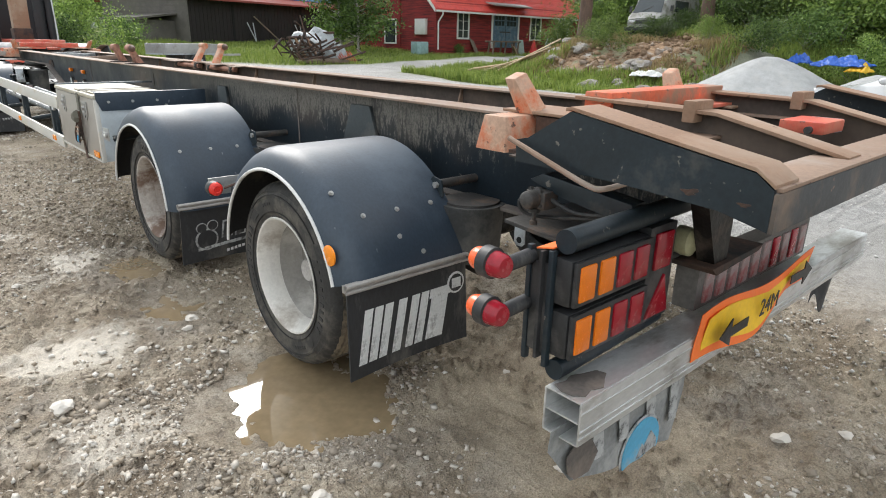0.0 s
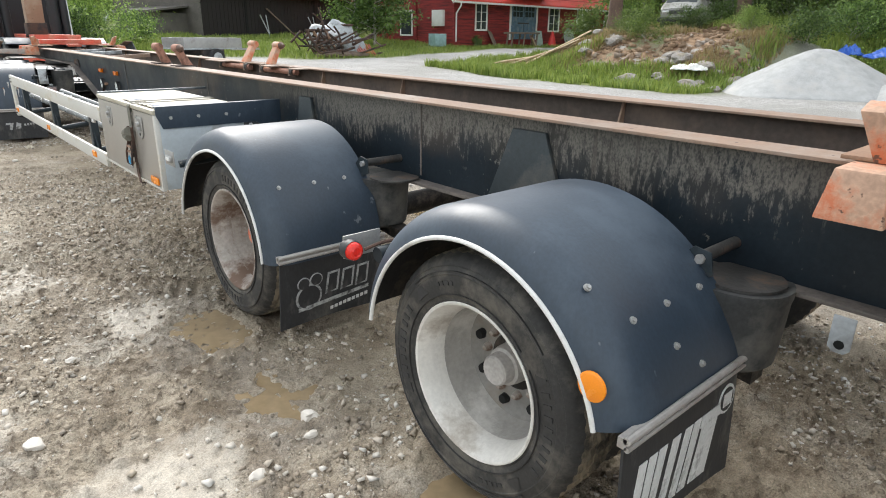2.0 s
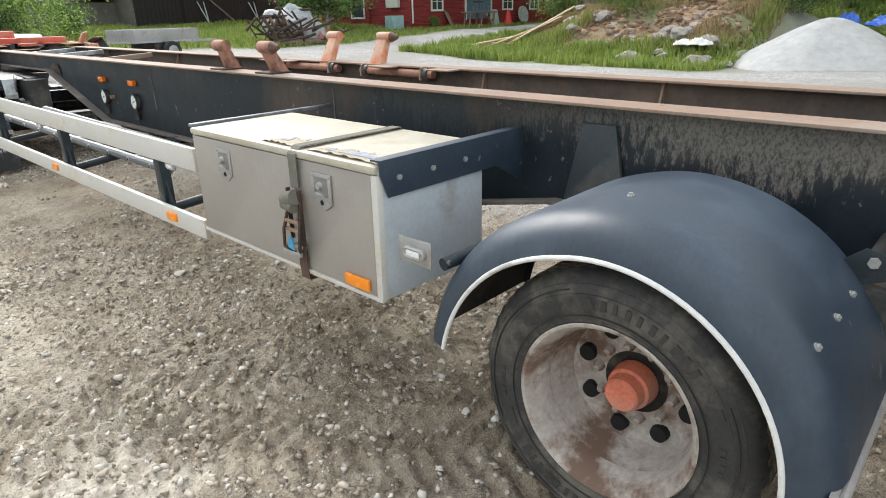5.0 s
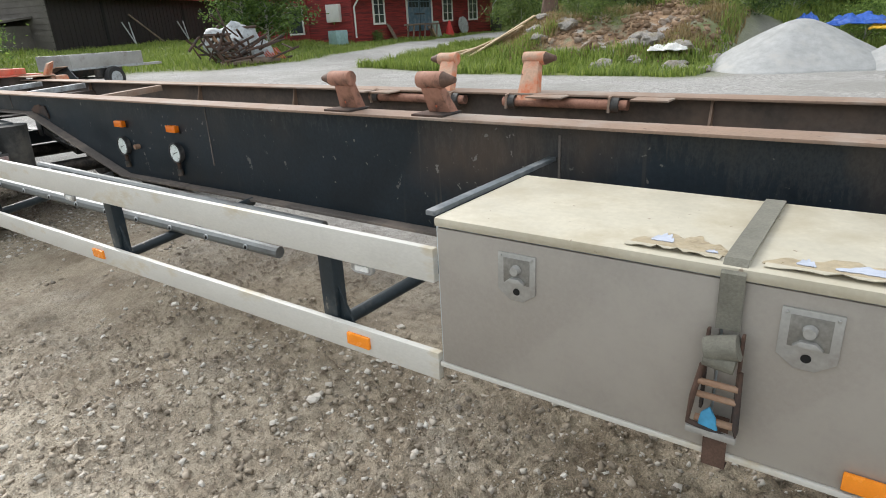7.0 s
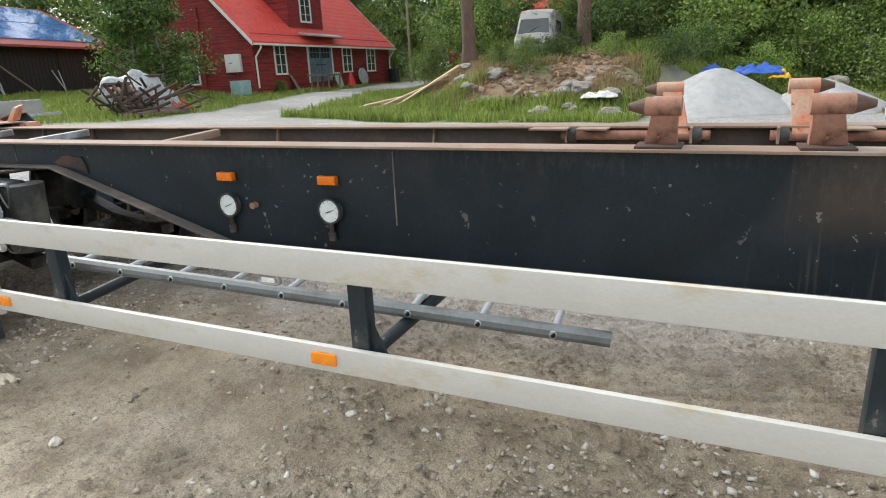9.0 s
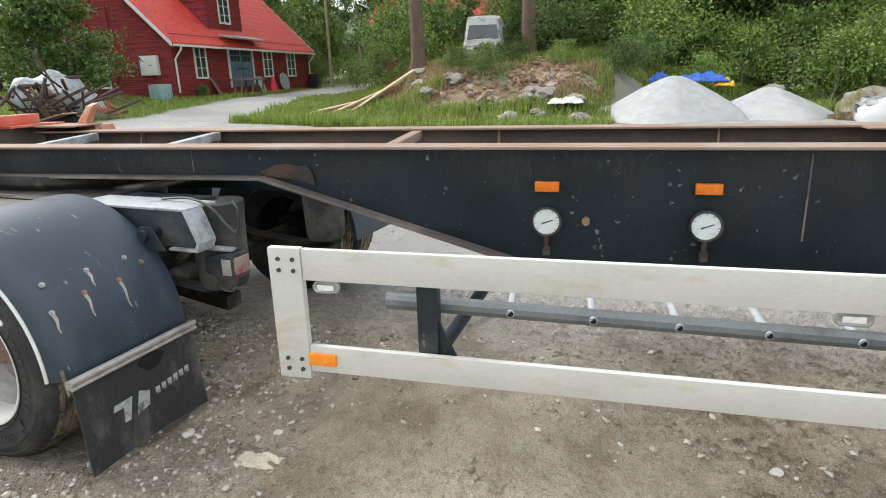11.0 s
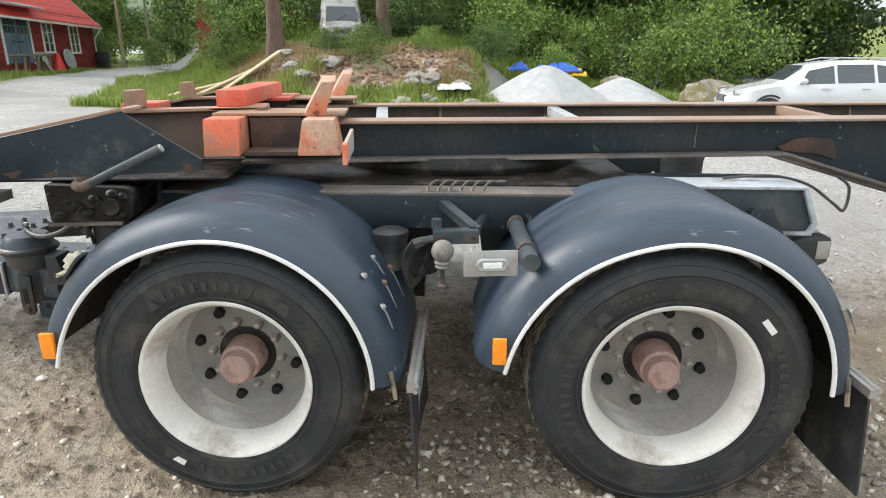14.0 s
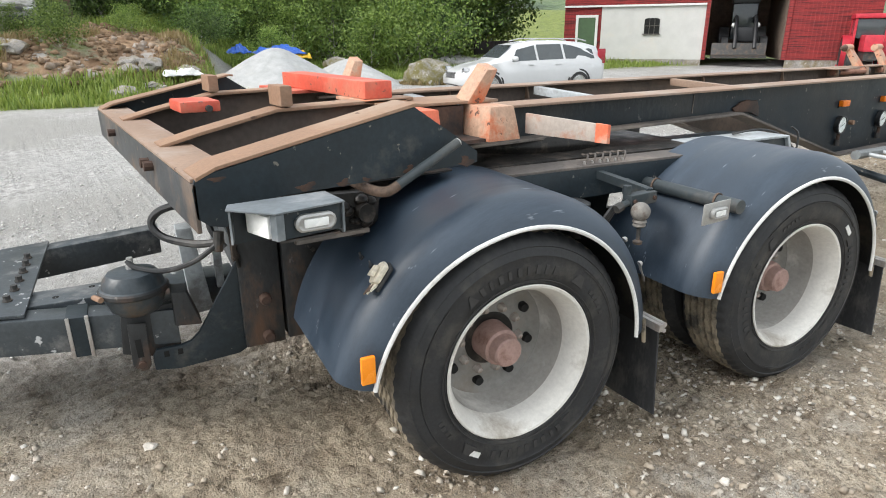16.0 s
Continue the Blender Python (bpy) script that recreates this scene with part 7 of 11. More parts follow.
# lamp plate ahead of the second guard
lp = part("lamp_plate", box(1.165, 1.170, 4.94, 5.09, 0.775, 0.865), M_ZINC, trailer, "zinc lamp plate", 0.002)
oval_lamp(1.164, 5.01, 0.818, trailer)
part("lamp_tube", rod((1.18, 4.90, 0.80), (1.75, 4.80, 0.86), 0.022, 12), M_FRAME, trailer)

# ---- bogie details (in the turned frame) ----
XF[0] = Matrix.Translation((BOG[0], BOG[1], 0)) @ Matrix.Rotation(radians(-7.0), 4, "Z") @ Matrix.Translation((-BOG[0], -BOG[1], 0))
B0, B1 = BOG
for wy, wz in FRONT:
    g = fg[0] if wy < B1 else fg[1]
    a = radians(12)
    part("reflector", box(BX - 0.024, BX - 0.008, wy + 0.535, wy + 0.579, wz + 0.088, wz + 0.176), M_AMBER, g, "yellow-orange corner reflector", 0.004)
    # suspension
    for u in (-0.46, 0.46):
        bellows(B0 + u, wy - 0.56, wz + 0.10, 0.985 if wy < B1 else 0.862, 0.13)
        part("trailing_arm", prism([(wy - 0.6, wz - 0.02), (wy + 0.5, wz + 0.14), (wy + 0.5, wz + 0.24), (wy, wz + 0.1), (wy - 0.6, wz + 0.05)], "x", B0 + u - 0.05, B0 + u + 0.05), M_GREASE, trailer)
        part("spring_hanger", prism([(wy + 0.42, wz + 0.10), (wy + 0.58, wz + 0.10), (wy + 0.62, 0.86), (wy + 0.36, 0.86)], "x", B0 + u - 0.065, B0 + u + 0.065), M_FRAME, trailer, bevel=0.004)
    bm = prism([(wy - 0.50, 0.935), (wy - 0.43, 0.93), (wy - 0.40, 0.86), (wy - 0.45, 0.82), (wy - 0.56, 0.83)], "x", B0 - 0.80, B0 - 0.79)
    br = part("guard_bracket", bm, M_FRAME, trailer, "pressed steel mudguard bracket", 0.003)
    part("bolt", rod((B0 - 0.80, wy - 0.46, 0.895), (B0 - 0.815, wy - 0.46, 0.895), 0.016, 6), M_STEEL, br)
    part("guard_tube", rod((B0 - 0.82, wy - 0.46, 0.895), (B0 - 0.42, wy - 0.46, 0.895), 0.024, 14), M_FRAME, trailer)
    part("spray_strip", tube([(BX - 0.012 + 0.02, wy - 0.545, wz + 0.05), (BX + 0.01, wy - 0.56, wz - 0.05)], 0.008, 6), M_TREAD, g)
# upper plate of the bogie with grease lines
part("bogie_top_plate", box(B0 - 0.72, B0 + 0.72, B1 - 0.75, B1 + 0.85, 0.992, 1.004), M_GREASE, trailer, "greasy dusty top plate", 0.003)
part("bogie_flange", box(B0 - 0.86, B0 - 0.52, B1 - 0.90, B1 + 1.10, 0.985, 0.996), M_BEAMLOW, trailer, "dusty frame flange", 0.002)
part("rail_cap", box(B0 - 0.745, B0 - 0.55, B1 - 1.372, B1 - 0.70, 0.9965, 1.008), M_GREYPAINT, trailer, "pale grey cap plate on the bogie rail", 0.003)
mf = part("grease_manifold", box(B0 - 0.845, B0 - 0.81, B1 - 0.14, B1 + 0.12, 0.972, 0.998), M_BEAMLOW, trailer, "brown grease manifold with thin lines", 0.004)
for k in range(6):
    y = B1 - 0.12 + k * 0.042
    part("grease_line", tube(bent([(B0 - 0.83, y, 0.99), (B0 - 0.835, y - 0.006, 1.018), (B0 - 0.81, y - 0.028, 1.032), (B0 - 0.76, y - 0.055, 1.022), (B0 - 0.70, y - 0.09, 1.012)], 4), 0.0045, 6), M_BEAMLOW, mf)
    part("union", rod((B0 - 0.83, y, 0.998), (B0 - 0.83, y, 1.010), 0.008, 6), M_CLAMP, mf)
    part("nipple", rod((B0 - 0.828, y, 0.973), (B0 - 0.828, y, 0.948), 0.007, 6), M_RUSTDARK, mf)
part("bogie_side_rail", box(B0 - 0.86, B0 - 0.845, B1 - 0.90, B1 + 1.10, 0.86, 0.985), M_FRAME, trailer, "dark bogie side rail", 0.002)
re_ = part("rail_end", prism([(B1 - 0.88, 0.996), (B1 - 1.36, 0.996), (B1 - 1.415, 0.86), (B1 - 1.40, 0.828), (B1 - 0.88, 0.828)], "x", B0 - 0.725, B0 - 0.66), M_STIFF, trailer, "dark grey end of the bogie rail", 0.006)
part("end_lip", prism([(B1 - 1.355, 0.999), (B1 - 1.375, 0.999), (B1 - 1.432, 0.86), (B1 - 1.412, 0.815), (B1 - 1.25, 0.815), (B1 - 1.25, 0.827), (B1 - 1.398, 0.828), (B1 - 1.414, 0.86)], "x", B0 - 0.745, B0 - 0.64), M_GREYPAINT, re_, "pale worn edge of the rail end", 0.003)
part("cable", tube(bent([(B0 - 0.60, B1 - 1.10, 1.015), (B0 - 0.62, B1 - 1.28, 1.03), (B0 - 0.64, B1 - 1.42, 1.0), (B0 - 0.66, B1 - 1.52, 0.93), (B0 - 0.66, B1 - 1.57, 0.90), (B0 - 0.65, B1 - 1.58, 0.99), (B0 - 0.63, B1 - 1.54, 1.03)], 6), 0.006, 6), M_BLACKPL, re_)
# valve and lamp plate between the wheels
XFR = XF[0].copy()
XF[0] = Matrix.Identity(4)
lb = part("leveling_bracket", box(1.392, 1.44, 12.594, 12.753, 0.862, 0.911), M_STIFF, trailer, "blue-grey steel bracket with a ball-shaped drain valve", 0.005)
part("bracket_arm", rod((1.42, 12.60, 0.898), (1.66, 12.72, 0.965), 0.024, 4), M_STIFF, lb)
part("bracket_arm", rod((1.415, 12.615, 0.90), (1.72, 12.50, 0.905), 0.020, 10), M_FRAME, lb)
for y in (12.615, 12.735):
    part("bolt", rod((1.392, y, 0.886), (1.382, y, 0.886), 0.009, 6), M_RUSTDARK, lb)
bv = part("ball_valve", ball((1.366, 12.724, 0.848), 0.039, 14), M_DRAIN, trailer, "round pale grey drain valve")
part("collar", lathe([(-0.062, 0.0), (-0.062, 0.022), (-0.056, 0.027), (-0.050, 0.024), (-0.046, 0.024), (-0.041, 0.029), (-0.034, 0.026), (-0.030, 0.012)], (1.366, 12.724, 0.848), "z", 20), M_DRAIN, bv)
part("stem", lathe([(-0.135, 0.0), (-0.135, 0.018), (-0.124, 0.020), (-0.118, 0.008), (-0.06, 0.008), (-0.06, 0.0)], (1.366, 12.724, 0.848), "z", 12), M_STEEL, bv)
part("fitting", rod((1.41, 12.752, 0.880), (1.41, 12.80, 0.872), 0.014, 8), M_STIFF, bv)
part("fitting", rod((1.41, 12.79, 0.872), (1.41, 12.82, 0.862), 0.019, 6), M_STEEL, bv)
part("fitting", rod((1.43, 12.74, 0.911), (1.43, 12.74, 0.945), 0.018, 8), M_STIFF, bv)
part("air_pot", lathe([(-0.13, 0.0), (-0.13, 0.055), (-0.02, 0.062), (0.0, 0.066), (0.01, 0.066), (0.02, 0.045), (0.02, 0.0)], (1.56, 12.90, 0.86), "z", 24), M_BLACKPL, trailer, "black ribbed air pot")
for k, r in enumerate((0.012, 0.010, 0.008)):
    part("hose", tube(bent([(1.43, 12.80 + 0.01 * k, 0.868), (1.45, 12.83 + 0.012 * k, 0.80), (1.50, 12.84, 0.72 - 0.02 * k), (1.60, 12.80, 0.66), (1.75, 12.74, 0.70 + 0.03 * k)], 5), r, 8), M_BLACKPL, bv)
lt = part("lamp_tube", tube([(1.74, 12.40, 0.885), (1.50, 12.442, 0.891), (1.095, 12.478, 0.889)], 0.028, 16), M_STIFF, trailer, "blue-grey lamp tube")
for p in ((1.52, 12.44), (1.20, 12.469)):
    part("tube_clip", lathe([(-0.004, 0.0285), (-0.004, 0.033), (0.004, 0.033), (0.004, 0.0285)], (p[0], p[1], 0.891), "x", 18, close=True), M_BARRUST, lt)
part("lamp_plate", box(1.116, 1.121, 12.515, 12.682, 0.842, 0.924), M_ZINC, trailer, "zinc lamp plate", 0.002)
oval_lamp(1.115, 12.596, 0.882, trailer)
XF[0] = XFR
# rear work lamp of the bogie
wl = part("work_lamp", prism([(B1 - 1.38, 0.700), (B1 - 1.50, 0.668), (B1 - 1.535, 0.685), (B1 - 1.535, 0.790), (B1 - 1.50, 0.795), (B1 - 1.38, 0.775)], "x", B0 - 0.68, B0 - 0.56), M_BLACKPL, trailer, "square black work lamp on a bracket", 0.010)
part("lens", box(B0 - 0.668, B0 - 0.572, B1 - 1.545, B1 - 1.534, 0.70, 0.778), M_FADELENS, wl, "dull lamp lens", 0.006)
part("side_glass", box(B0 - 0.684, B0 - 0.679, B1 - 1.53, B1 - 1.48, 0.70, 0.775), M_CLAMP, wl, bevel=0.002)
part("lamp_bracket", box(B0 - 0.64, B0 - 0.60, B1 - 1.50, B1 - 1.36, 0.797, 0.812), M_GREYPAINT, wl, bevel=0.004)
part("wire_loop", tube(bent([(B0 - 0.66, B1 - 1.42, 0.69), (B0 - 0.665, B1 - 1.45, 0.63), (B0 - 0.64, B1 - 1.49, 0.615), (B0 - 0.62, B1 - 1.50, 0.665)], 4), 0.005, 6), M_STEEL, wl)
# faded emblem on the bogie flaps
FA = dict(flap=flap_f3, y=FRONT[0][0] - 0.605, lean=-0.03, z0=0.095, z1=0.468, x0=BX - 0.012, x1=BX + 0.58)
on_flap([(BX + 0.16, 0.225), (BX + 0.19, 0.225), (BX + 0.215, 0.315), (BX + 0.13, 0.315), (BX + 0.12, 0.29), (BX + 0.17, 0.29)], "printed_shape", M_WHITEDULL, label="faded grey printed shape", **FA)
on_flap([(BX + 0.225, 0.225), (BX + 0.29, 0.24), (BX + 0.30, 0.30), (BX + 0.25, 0.32)], "printed_shape", M_WHITEDULL, label="faded grey printed shape", **FA)
for k in range(6):
    on_flap([(BX + 0.33 + k * 0.033, 0.265 + 0.004 * k), (BX + 0.352 + k * 0.033, 0.265 + 0.004 * k), (BX + 0.352 + k * 0.033, 0.295 + 0.004 * k), (BX + 0.33 + k * 0.033, 0.295 + 0.004 * k)], "printed_bar", M_WHITEDULL, **FA)
hole = [(BX + 0.34 + 0.062 * math.cos(a) * (1 + 0.2 * math.sin(3 * a)), 0.415 + 0.036 * math.sin(a)) for a in [2 * math.pi * k / 18 for k in range(18)]]
on_flap(hole, "torn_hole", M_HOLE, label="torn hole", lift=0.0112, **FA)
FB = dict(flap=flap_f4, y=FRONT[1][0] - 0.605, lean=-0.02, z0=0.08, z1=0.455, x0=BX - 0.012, x1=BX + 0.58)
on_flap([(BX + 0.20, 0.24), (BX + 0.25, 0.25), (BX + 0.26, 0.33), (BX + 0.22, 0.34)], "printed_shape", M_WHITEDULL, label="faded grey printed shape", **FB)
for r_ in range(2):
    for k in range(5):
        on_flap([(BX + 0.29 + k * 0.034, 0.30 - 0.04 * r_), (BX + 0.315 + k * 0.034, 0.30 - 0.04 * r_), (BX + 0.315 + k * 0.034, 0.325 - 0.04 * r_), (BX + 0.29 + k * 0.034, 0.325 - 0.04 * r_)], "printed_bar", M_WHITEDULL, **FB)
# tyre stickers
for wy, wz, an in ((FRONT[0][0], FRONT[0][1], 128 - 90), (FRONT[1][0], FRONT[1][1], -57)):
    a = radians(an if wy > B1 else 140)
    c = Vector((BX - 0.006, wy + 0.350 * math.cos(a), wz + 0.350 * math.sin(a)))
    t_ = Vector((0, -math.sin(a), math.cos(a)))
    r_ = Vector((0, math.cos(a), math.sin(a)))
    bm = bmesh.new()
    q = [c + t_ * i * 0.028 + r_ * j * 0.010 for i, j in ((-1, -1), (1, -1), (1, 1), (-1, 1))]
    A = [bm.verts.new(v) for v in q]
    Bq = [bm.verts.new(v + Vector((0.006, 0, 0))) for v in q]
    bm.faces.new(A)
    bm.faces.new(Bq[::-1])
    for i in range(4):
        bm.faces.new((A[i], Bq[i], Bq[(i + 1) % 4], A[(i + 1) % 4]))
    part("tyre_sticker", bm, M_TRIM, trailer, "small white tyre sticker")
# broken side lamp on the front guard
keep = XF[0].copy()
XF[0] = keep @ Matrix.Translation((BX + 0.068, FRONT[1][0] + 0.468, FRONT[1][1] + 0.378)) @ Matrix.Rotation(radians(39), 4, "X")
# local y points out of the guard, local z up along it
bl_ = part("broken_lamp", prism([(-0.030, -0.042), (0.028, -0.046), (0.034, 0.030), (0.010, 0.048), (-0.026, 0.040)], "y", 0.0, 0.010), M_BLACKPL, fg[1], "broken side lamp with cream shards", 0.003)
part("lamp_shell", prism([(-0.026, -0.020), (0.004, -0.036), (0.022, -0.012), (0.020, 0.030), (0.002, 0.044), (-0.022, 0.034)], "y", 0.011, 0.030), M_CREAM, bl_, "jagged cream plastic shell", 0.006)
part("lamp_shell", prism([(-0.012, -0.012), (0.016, -0.020), (0.014, 0.018), (-0.006, 0.024)], "y", 0.031, 0.044), M_CREAM, bl_, bevel=0.005)
for k in range(4):
    part("lamp_shard", rod((-0.012 + 0.006 * k, 0.012, -0.028 - 0.004 * k), (-0.034 + 0.004 * k, 0.028 + 0.006 * (k % 2), -0.050 - 0.006 * k), 0.008, 5, 0.003), M_BARRUST if k % 2 else M_CREAM, bl_)
for dx in (0.085, 0.175):
    part("screw", rod((dx, -0.004, 0.0), (dx, 0.014, 0.004), 0.008, 6), M_BLACKPL, fg[1])
    part("screw_tail", rod((dx, 0.008, 0.0), (dx + 0.018, 0.016, 0.012), 0.004, 6), M_BLACKPL, fg[1])
XF[0] = keep

# ---- drawbar end of the bogie ----
YF = B1 + 1.45
M_CHAMBER = mat("dusty_chamber_paint", (0.040, 0.052, 0.062), 0.42, 0, 0.3, 6, 60, 0.2, stain=(0.10, 0.075, 0.055), stain_amt=0.28, stain_scale=6)
M_COLUMN = mat("rust_streaked_paint", (0.024, 0.026, 0.028), 0.6, 0, 0.35, 7, 60, 0.35, stain=(0.105, 0.060, 0.038), stain_amt=0.26, stain_scale=4, stretch=(1, 1, 0.5), spots=(0.11, 0.10, 0.09), spots_amt=0.2)
M_FRAMECHIP = mat("chipped_frame_paint", (0.050, 0.060, 0.068), 0.42, 0, 0.25, 4, 60, 0.15, stain=(0.20, 0.20, 0.20), stain_amt=0.22, stain_scale=5, spots=(0.50, 0.51, 0.52), spots_amt=0.20, spots_scale=16)
hc = part("hinge_column", box(B0 - 0.66, B0 - 0.48, YF - 0.075, YF + 0.075, 0.385, 0.99), M_COLUMN, trailer, "rust-streaked hinge column with big bolts", 0.008)
part("column_flange", box(B0 - 0.675, B0 - 0.45, YF - 0.26, YF - 0.085, 0.40, 0.99), M_COLUMN, hc, bevel=0.006)
for z in (0.424, 0.578):
    part("bolt", lathe([(-0.030, 0.0), (-0.030, 0.018), (-0.024, 0.022), (0.0, 0.024), (0.002, 0.030)], (B0 - 0.66, YF - 0.01, z), "x", 10), M_RUSTDARK, hc)
for k in range(5):
    part("bolt", rod((B0 - 0.676, YF - 0.20 + 0.02 * (k % 2), 0.93 - 0.09 * k), (B0 - 0.684, YF - 0.20 + 0.02 * (k % 2), 0.93 - 0.09 * k), 0.010, 6), M_STEEL, hc)
bm = prism([(YF + 0.06, 0.76), (YF + 0.08, 0.724), (YF + 0.141, 0.625), (YF + 0.20, 0.53), (YF + 0.235, 0.475), (YF + 0.265, 0.448), (YF + 0.30, 0.438), (YF + 0.386, 0.438), (YF + 0.401, 0.41), (YF + 0.398, 0.36), (YF + 0.316, 0.346), (YF + 0.10, 0.358), (YF + 0.06, 0.38)], "x", B0 - 0.632, B0 - 0.612)
ck = part("hinge_cheek", bm, M_FRAME, trailer, "curved dark hinge cheek plate with square slots", 0.004)
for y in (0.307, 0.354):
    part("slot", box(B0 - 0.6335, B0 - 0.628, YF + y - 0.009, YF + y + 0.009, 0.405, 0.428), M_HOLE, ck)
part("cross_tube", box(B0 - 0.48, B0 + 0.66, YF - 0.13, YF + 0.01, 0.46, 0.62), M_FRAME, trailer, bevel=0.008)


def drawbar_leg(x0, x1):
    bm = bmesh.new()
    r = []
    for x, y in ((x0, YF + 0.30), (x1, YF + 1.95)):
        r.append([bm.verts.new((x + dx, y, 0.445 + dz)) for dx, dz in ((-0.055, 0), (0.055, 0), (0.055, 0.135), (-0.055, 0.135))])
    for k in range(4):
        bm.faces.new((r[0][k], r[0][(k + 1) % 4], r[1][(k + 1) % 4], r[1][k]))
    bm.faces.new(r[0][::-1])
    bm.faces.new(r[1])
    return part("drawbar_leg", bm, M_FRAMECHIP, trailer, "dark chipped drawbar leg", 0.008)


drawbar_leg(B0 - 0.57, B0 - 0.10)
drawbar_leg(B0 + 0.57, B0 + 0.10)
part("leg_band", prism([(B0 - 0.565, YF + 0.585), (B0 - 0.555, YF + 0.655), (B0 - 0.42, YF + 0.655), (B0 - 0.43, YF + 0.585)], "z", 0.436, 0.588), M_FRAME, trailer, "worn band clamp round the drawbar leg", 0.004)
for y in (0.588, 0.648):
    part("band_edge", prism([(B0 - 0.569 + 0.1428 * (y - 0.585), YF + y - 0.006), (B0 - 0.569 + 0.1428 * (y - 0.585), YF + y + 0.006), (B0 - 0.555, YF + y + 0.006), (B0 - 0.555, YF + y - 0.006)], "z", 0.434, 0.590), M_CLAMP, trailer, "bare worn edge of the band clamp", 0.002)
# middle channel with holes, and the bolted plate ahead of it
mc = part("middle_channel", prism([(YF + 0.05, 0.47), (YF + 0.85, 0.47), (YF + 0.85, 0.582), (YF + 0.05, 0.582)], "x", B0 - 0.36, B0 - 0.20), M_FRAMECHIP, trailer, "flat chipped channel between the drawbar legs", 0.006)
for y in (0.22, 0.34, 0.46, 0.58, 0.70):
    part("hole", lathe([(0.5815, 0.0), (0.5835, 0.011), (0.5815, 0.012)], (B0 - 0.24 - 0.06 * (int(y * 50) % 2), YF + y, 0), "z", 10), M_HOLE, mc)
cp = part("drawbar_plate", prism([(B0 - 0.47, YF + 0.78), (B0 + 0.47, YF + 0.78), (B0 + 0.22, YF + 1.75), (B0 - 0.22, YF + 1.75)], "z", 0.583, 0.596), M_FRAMECHIP, trailer, "chipped bolted drawbar plate", 0.003)
for x, y in ((-0.084, 0.837), (-0.189, 0.841), (-0.30, 0.85), (0.02, 0.835), (0.12, 0.835), (0.22, 0.84), (-0.10, 0.96), (-0.21, 0.96), (0.02, 0.96), (0.13, 0.96)):
    part("bolt", rod((B0 + x, YF + y, 0.596), (B0 + x, YF + y, 0.601), 0.017, 12, bm=rod((B0 + x, YF + y, 0.600), (B0 + x, YF + y, 0.618), 0.012, 6)), M_STEEL, cp)
# brake chamber on its block, link plate, hoses
ch = part("brake_chamber", lathe([(0.585, 0.0), (0.585, 0.060), (0.605, 0.085), (0.640, 0.098), (0.660, 0.102), (0.664, 0.112), (0.684, 0.112), (0.690, 0.103), (0.715, 0.096), (0.736, 0.080), (0.744, 0.045), (0.746, 0.0)], (B0 - 0.585, YF + 0.423, 0), "z", 36), M_CHAMBER, trailer, "round dusty brake chamber with a clamp ring")
part("clamp_ring", lathe([(0.662, 0.110), (0.668, 0.116), (0.680, 0.116), (0.686, 0.110)], (B0 - 0.585, YF + 0.423, 0), "z", 36, close=True), M_COLUMN, ch)
part("clamp_bolt", rod((B0 - 0.66, YF + 0.525, 0.674), (B0 - 0.62, YF + 0.548, 0.674), 0.010, 8), M_RUSTTOP, ch)
part("hose_fitting", lathe([(0.740, 0.0), (0.740, 0.017), (0.756, 0.017), (0.757, 0.011), (0.785, 0.011), (0.785, 0.0)], (B0 - 0.577, YF + 0.422, 0), "z", 10), M_ZINC, ch)
part("hose", tube(bent([(B0 - 0.577, YF + 0.43, 0.775), (B0 - 0.60, YF + 0.405, 0.752), (B0 - 0.65, YF + 0.32, 0.742), (B0 - 0.665, YF + 0.22, 0.765), (B0 - 0.66, YF + 0.135, 0.815)], 6), 0.010, 8), M_BLACKPL, ch)
sb = part("support_block", prism([(YF + 0.30, 0.37), (YF + 0.496, 0.432), (YF + 0.482, 0.585), (YF + 0.30, 0.60)], "x", B0 - 0.60, B0 - 0.44), M_COLUMN, trailer, "rusty bracket block under the brake chamber", 0.006)
part("bracket_wing", prism([(YF + 0.22, 0.52), (YF + 0.31, 0.53), (YF + 0.31, 0.66), (YF + 0.26, 0.655)], "x", B0 - 0.66, B0 - 0.56), M_COLUMN, sb, bevel=0.006)
ll = part("link_plate", prism([(YF + 0.464, 0.565), (YF + 0.404, 0.557), (YF + 0.408, 0.390), (YF + 0.420, 0.372), (YF + 0.445, 0.372), (YF + 0.468, 0.400)], "x", B0 - 0.645, B0 - 0.628), M_COLUMN, trailer, "rusty slotted link plate", 0.006)
part("slot", prism([(YF + 0.427, 0.430), (YF + 0.447, 0.430), (YF + 0.449, 0.500), (YF + 0.429, 0.500)], "x", B0 - 0.6475, B0 - 0.644), M_HOLE, ll)
part("pin", rod((B0 - 0.66, YF + 0.436, 0.402), (B0 - 0.62, YF + 0.436, 0.402), 0.014, 10), M_RUSTDARK, ll)
part("stay_plate", prism([(YF + 0.256, 0.822), (YF + 0.199, 0.820), (YF + 0.155, 0.47), (YF + 0.236, 0.46)], "x", B0 - 0.42, B0 - 0.33), M_GREYPAINT, trailer, "pale grey upright stay", 0.006)
part("stay_plate", prism([(YF + 0.13, 0.86), (YF + 0.10, 0.86), (YF + 0.10, 0.55), (YF + 0.13, 0.55)], "x", B0 - 0.40, B0 - 0.36), M_GREYPAINT, trailer, bevel=0.004)
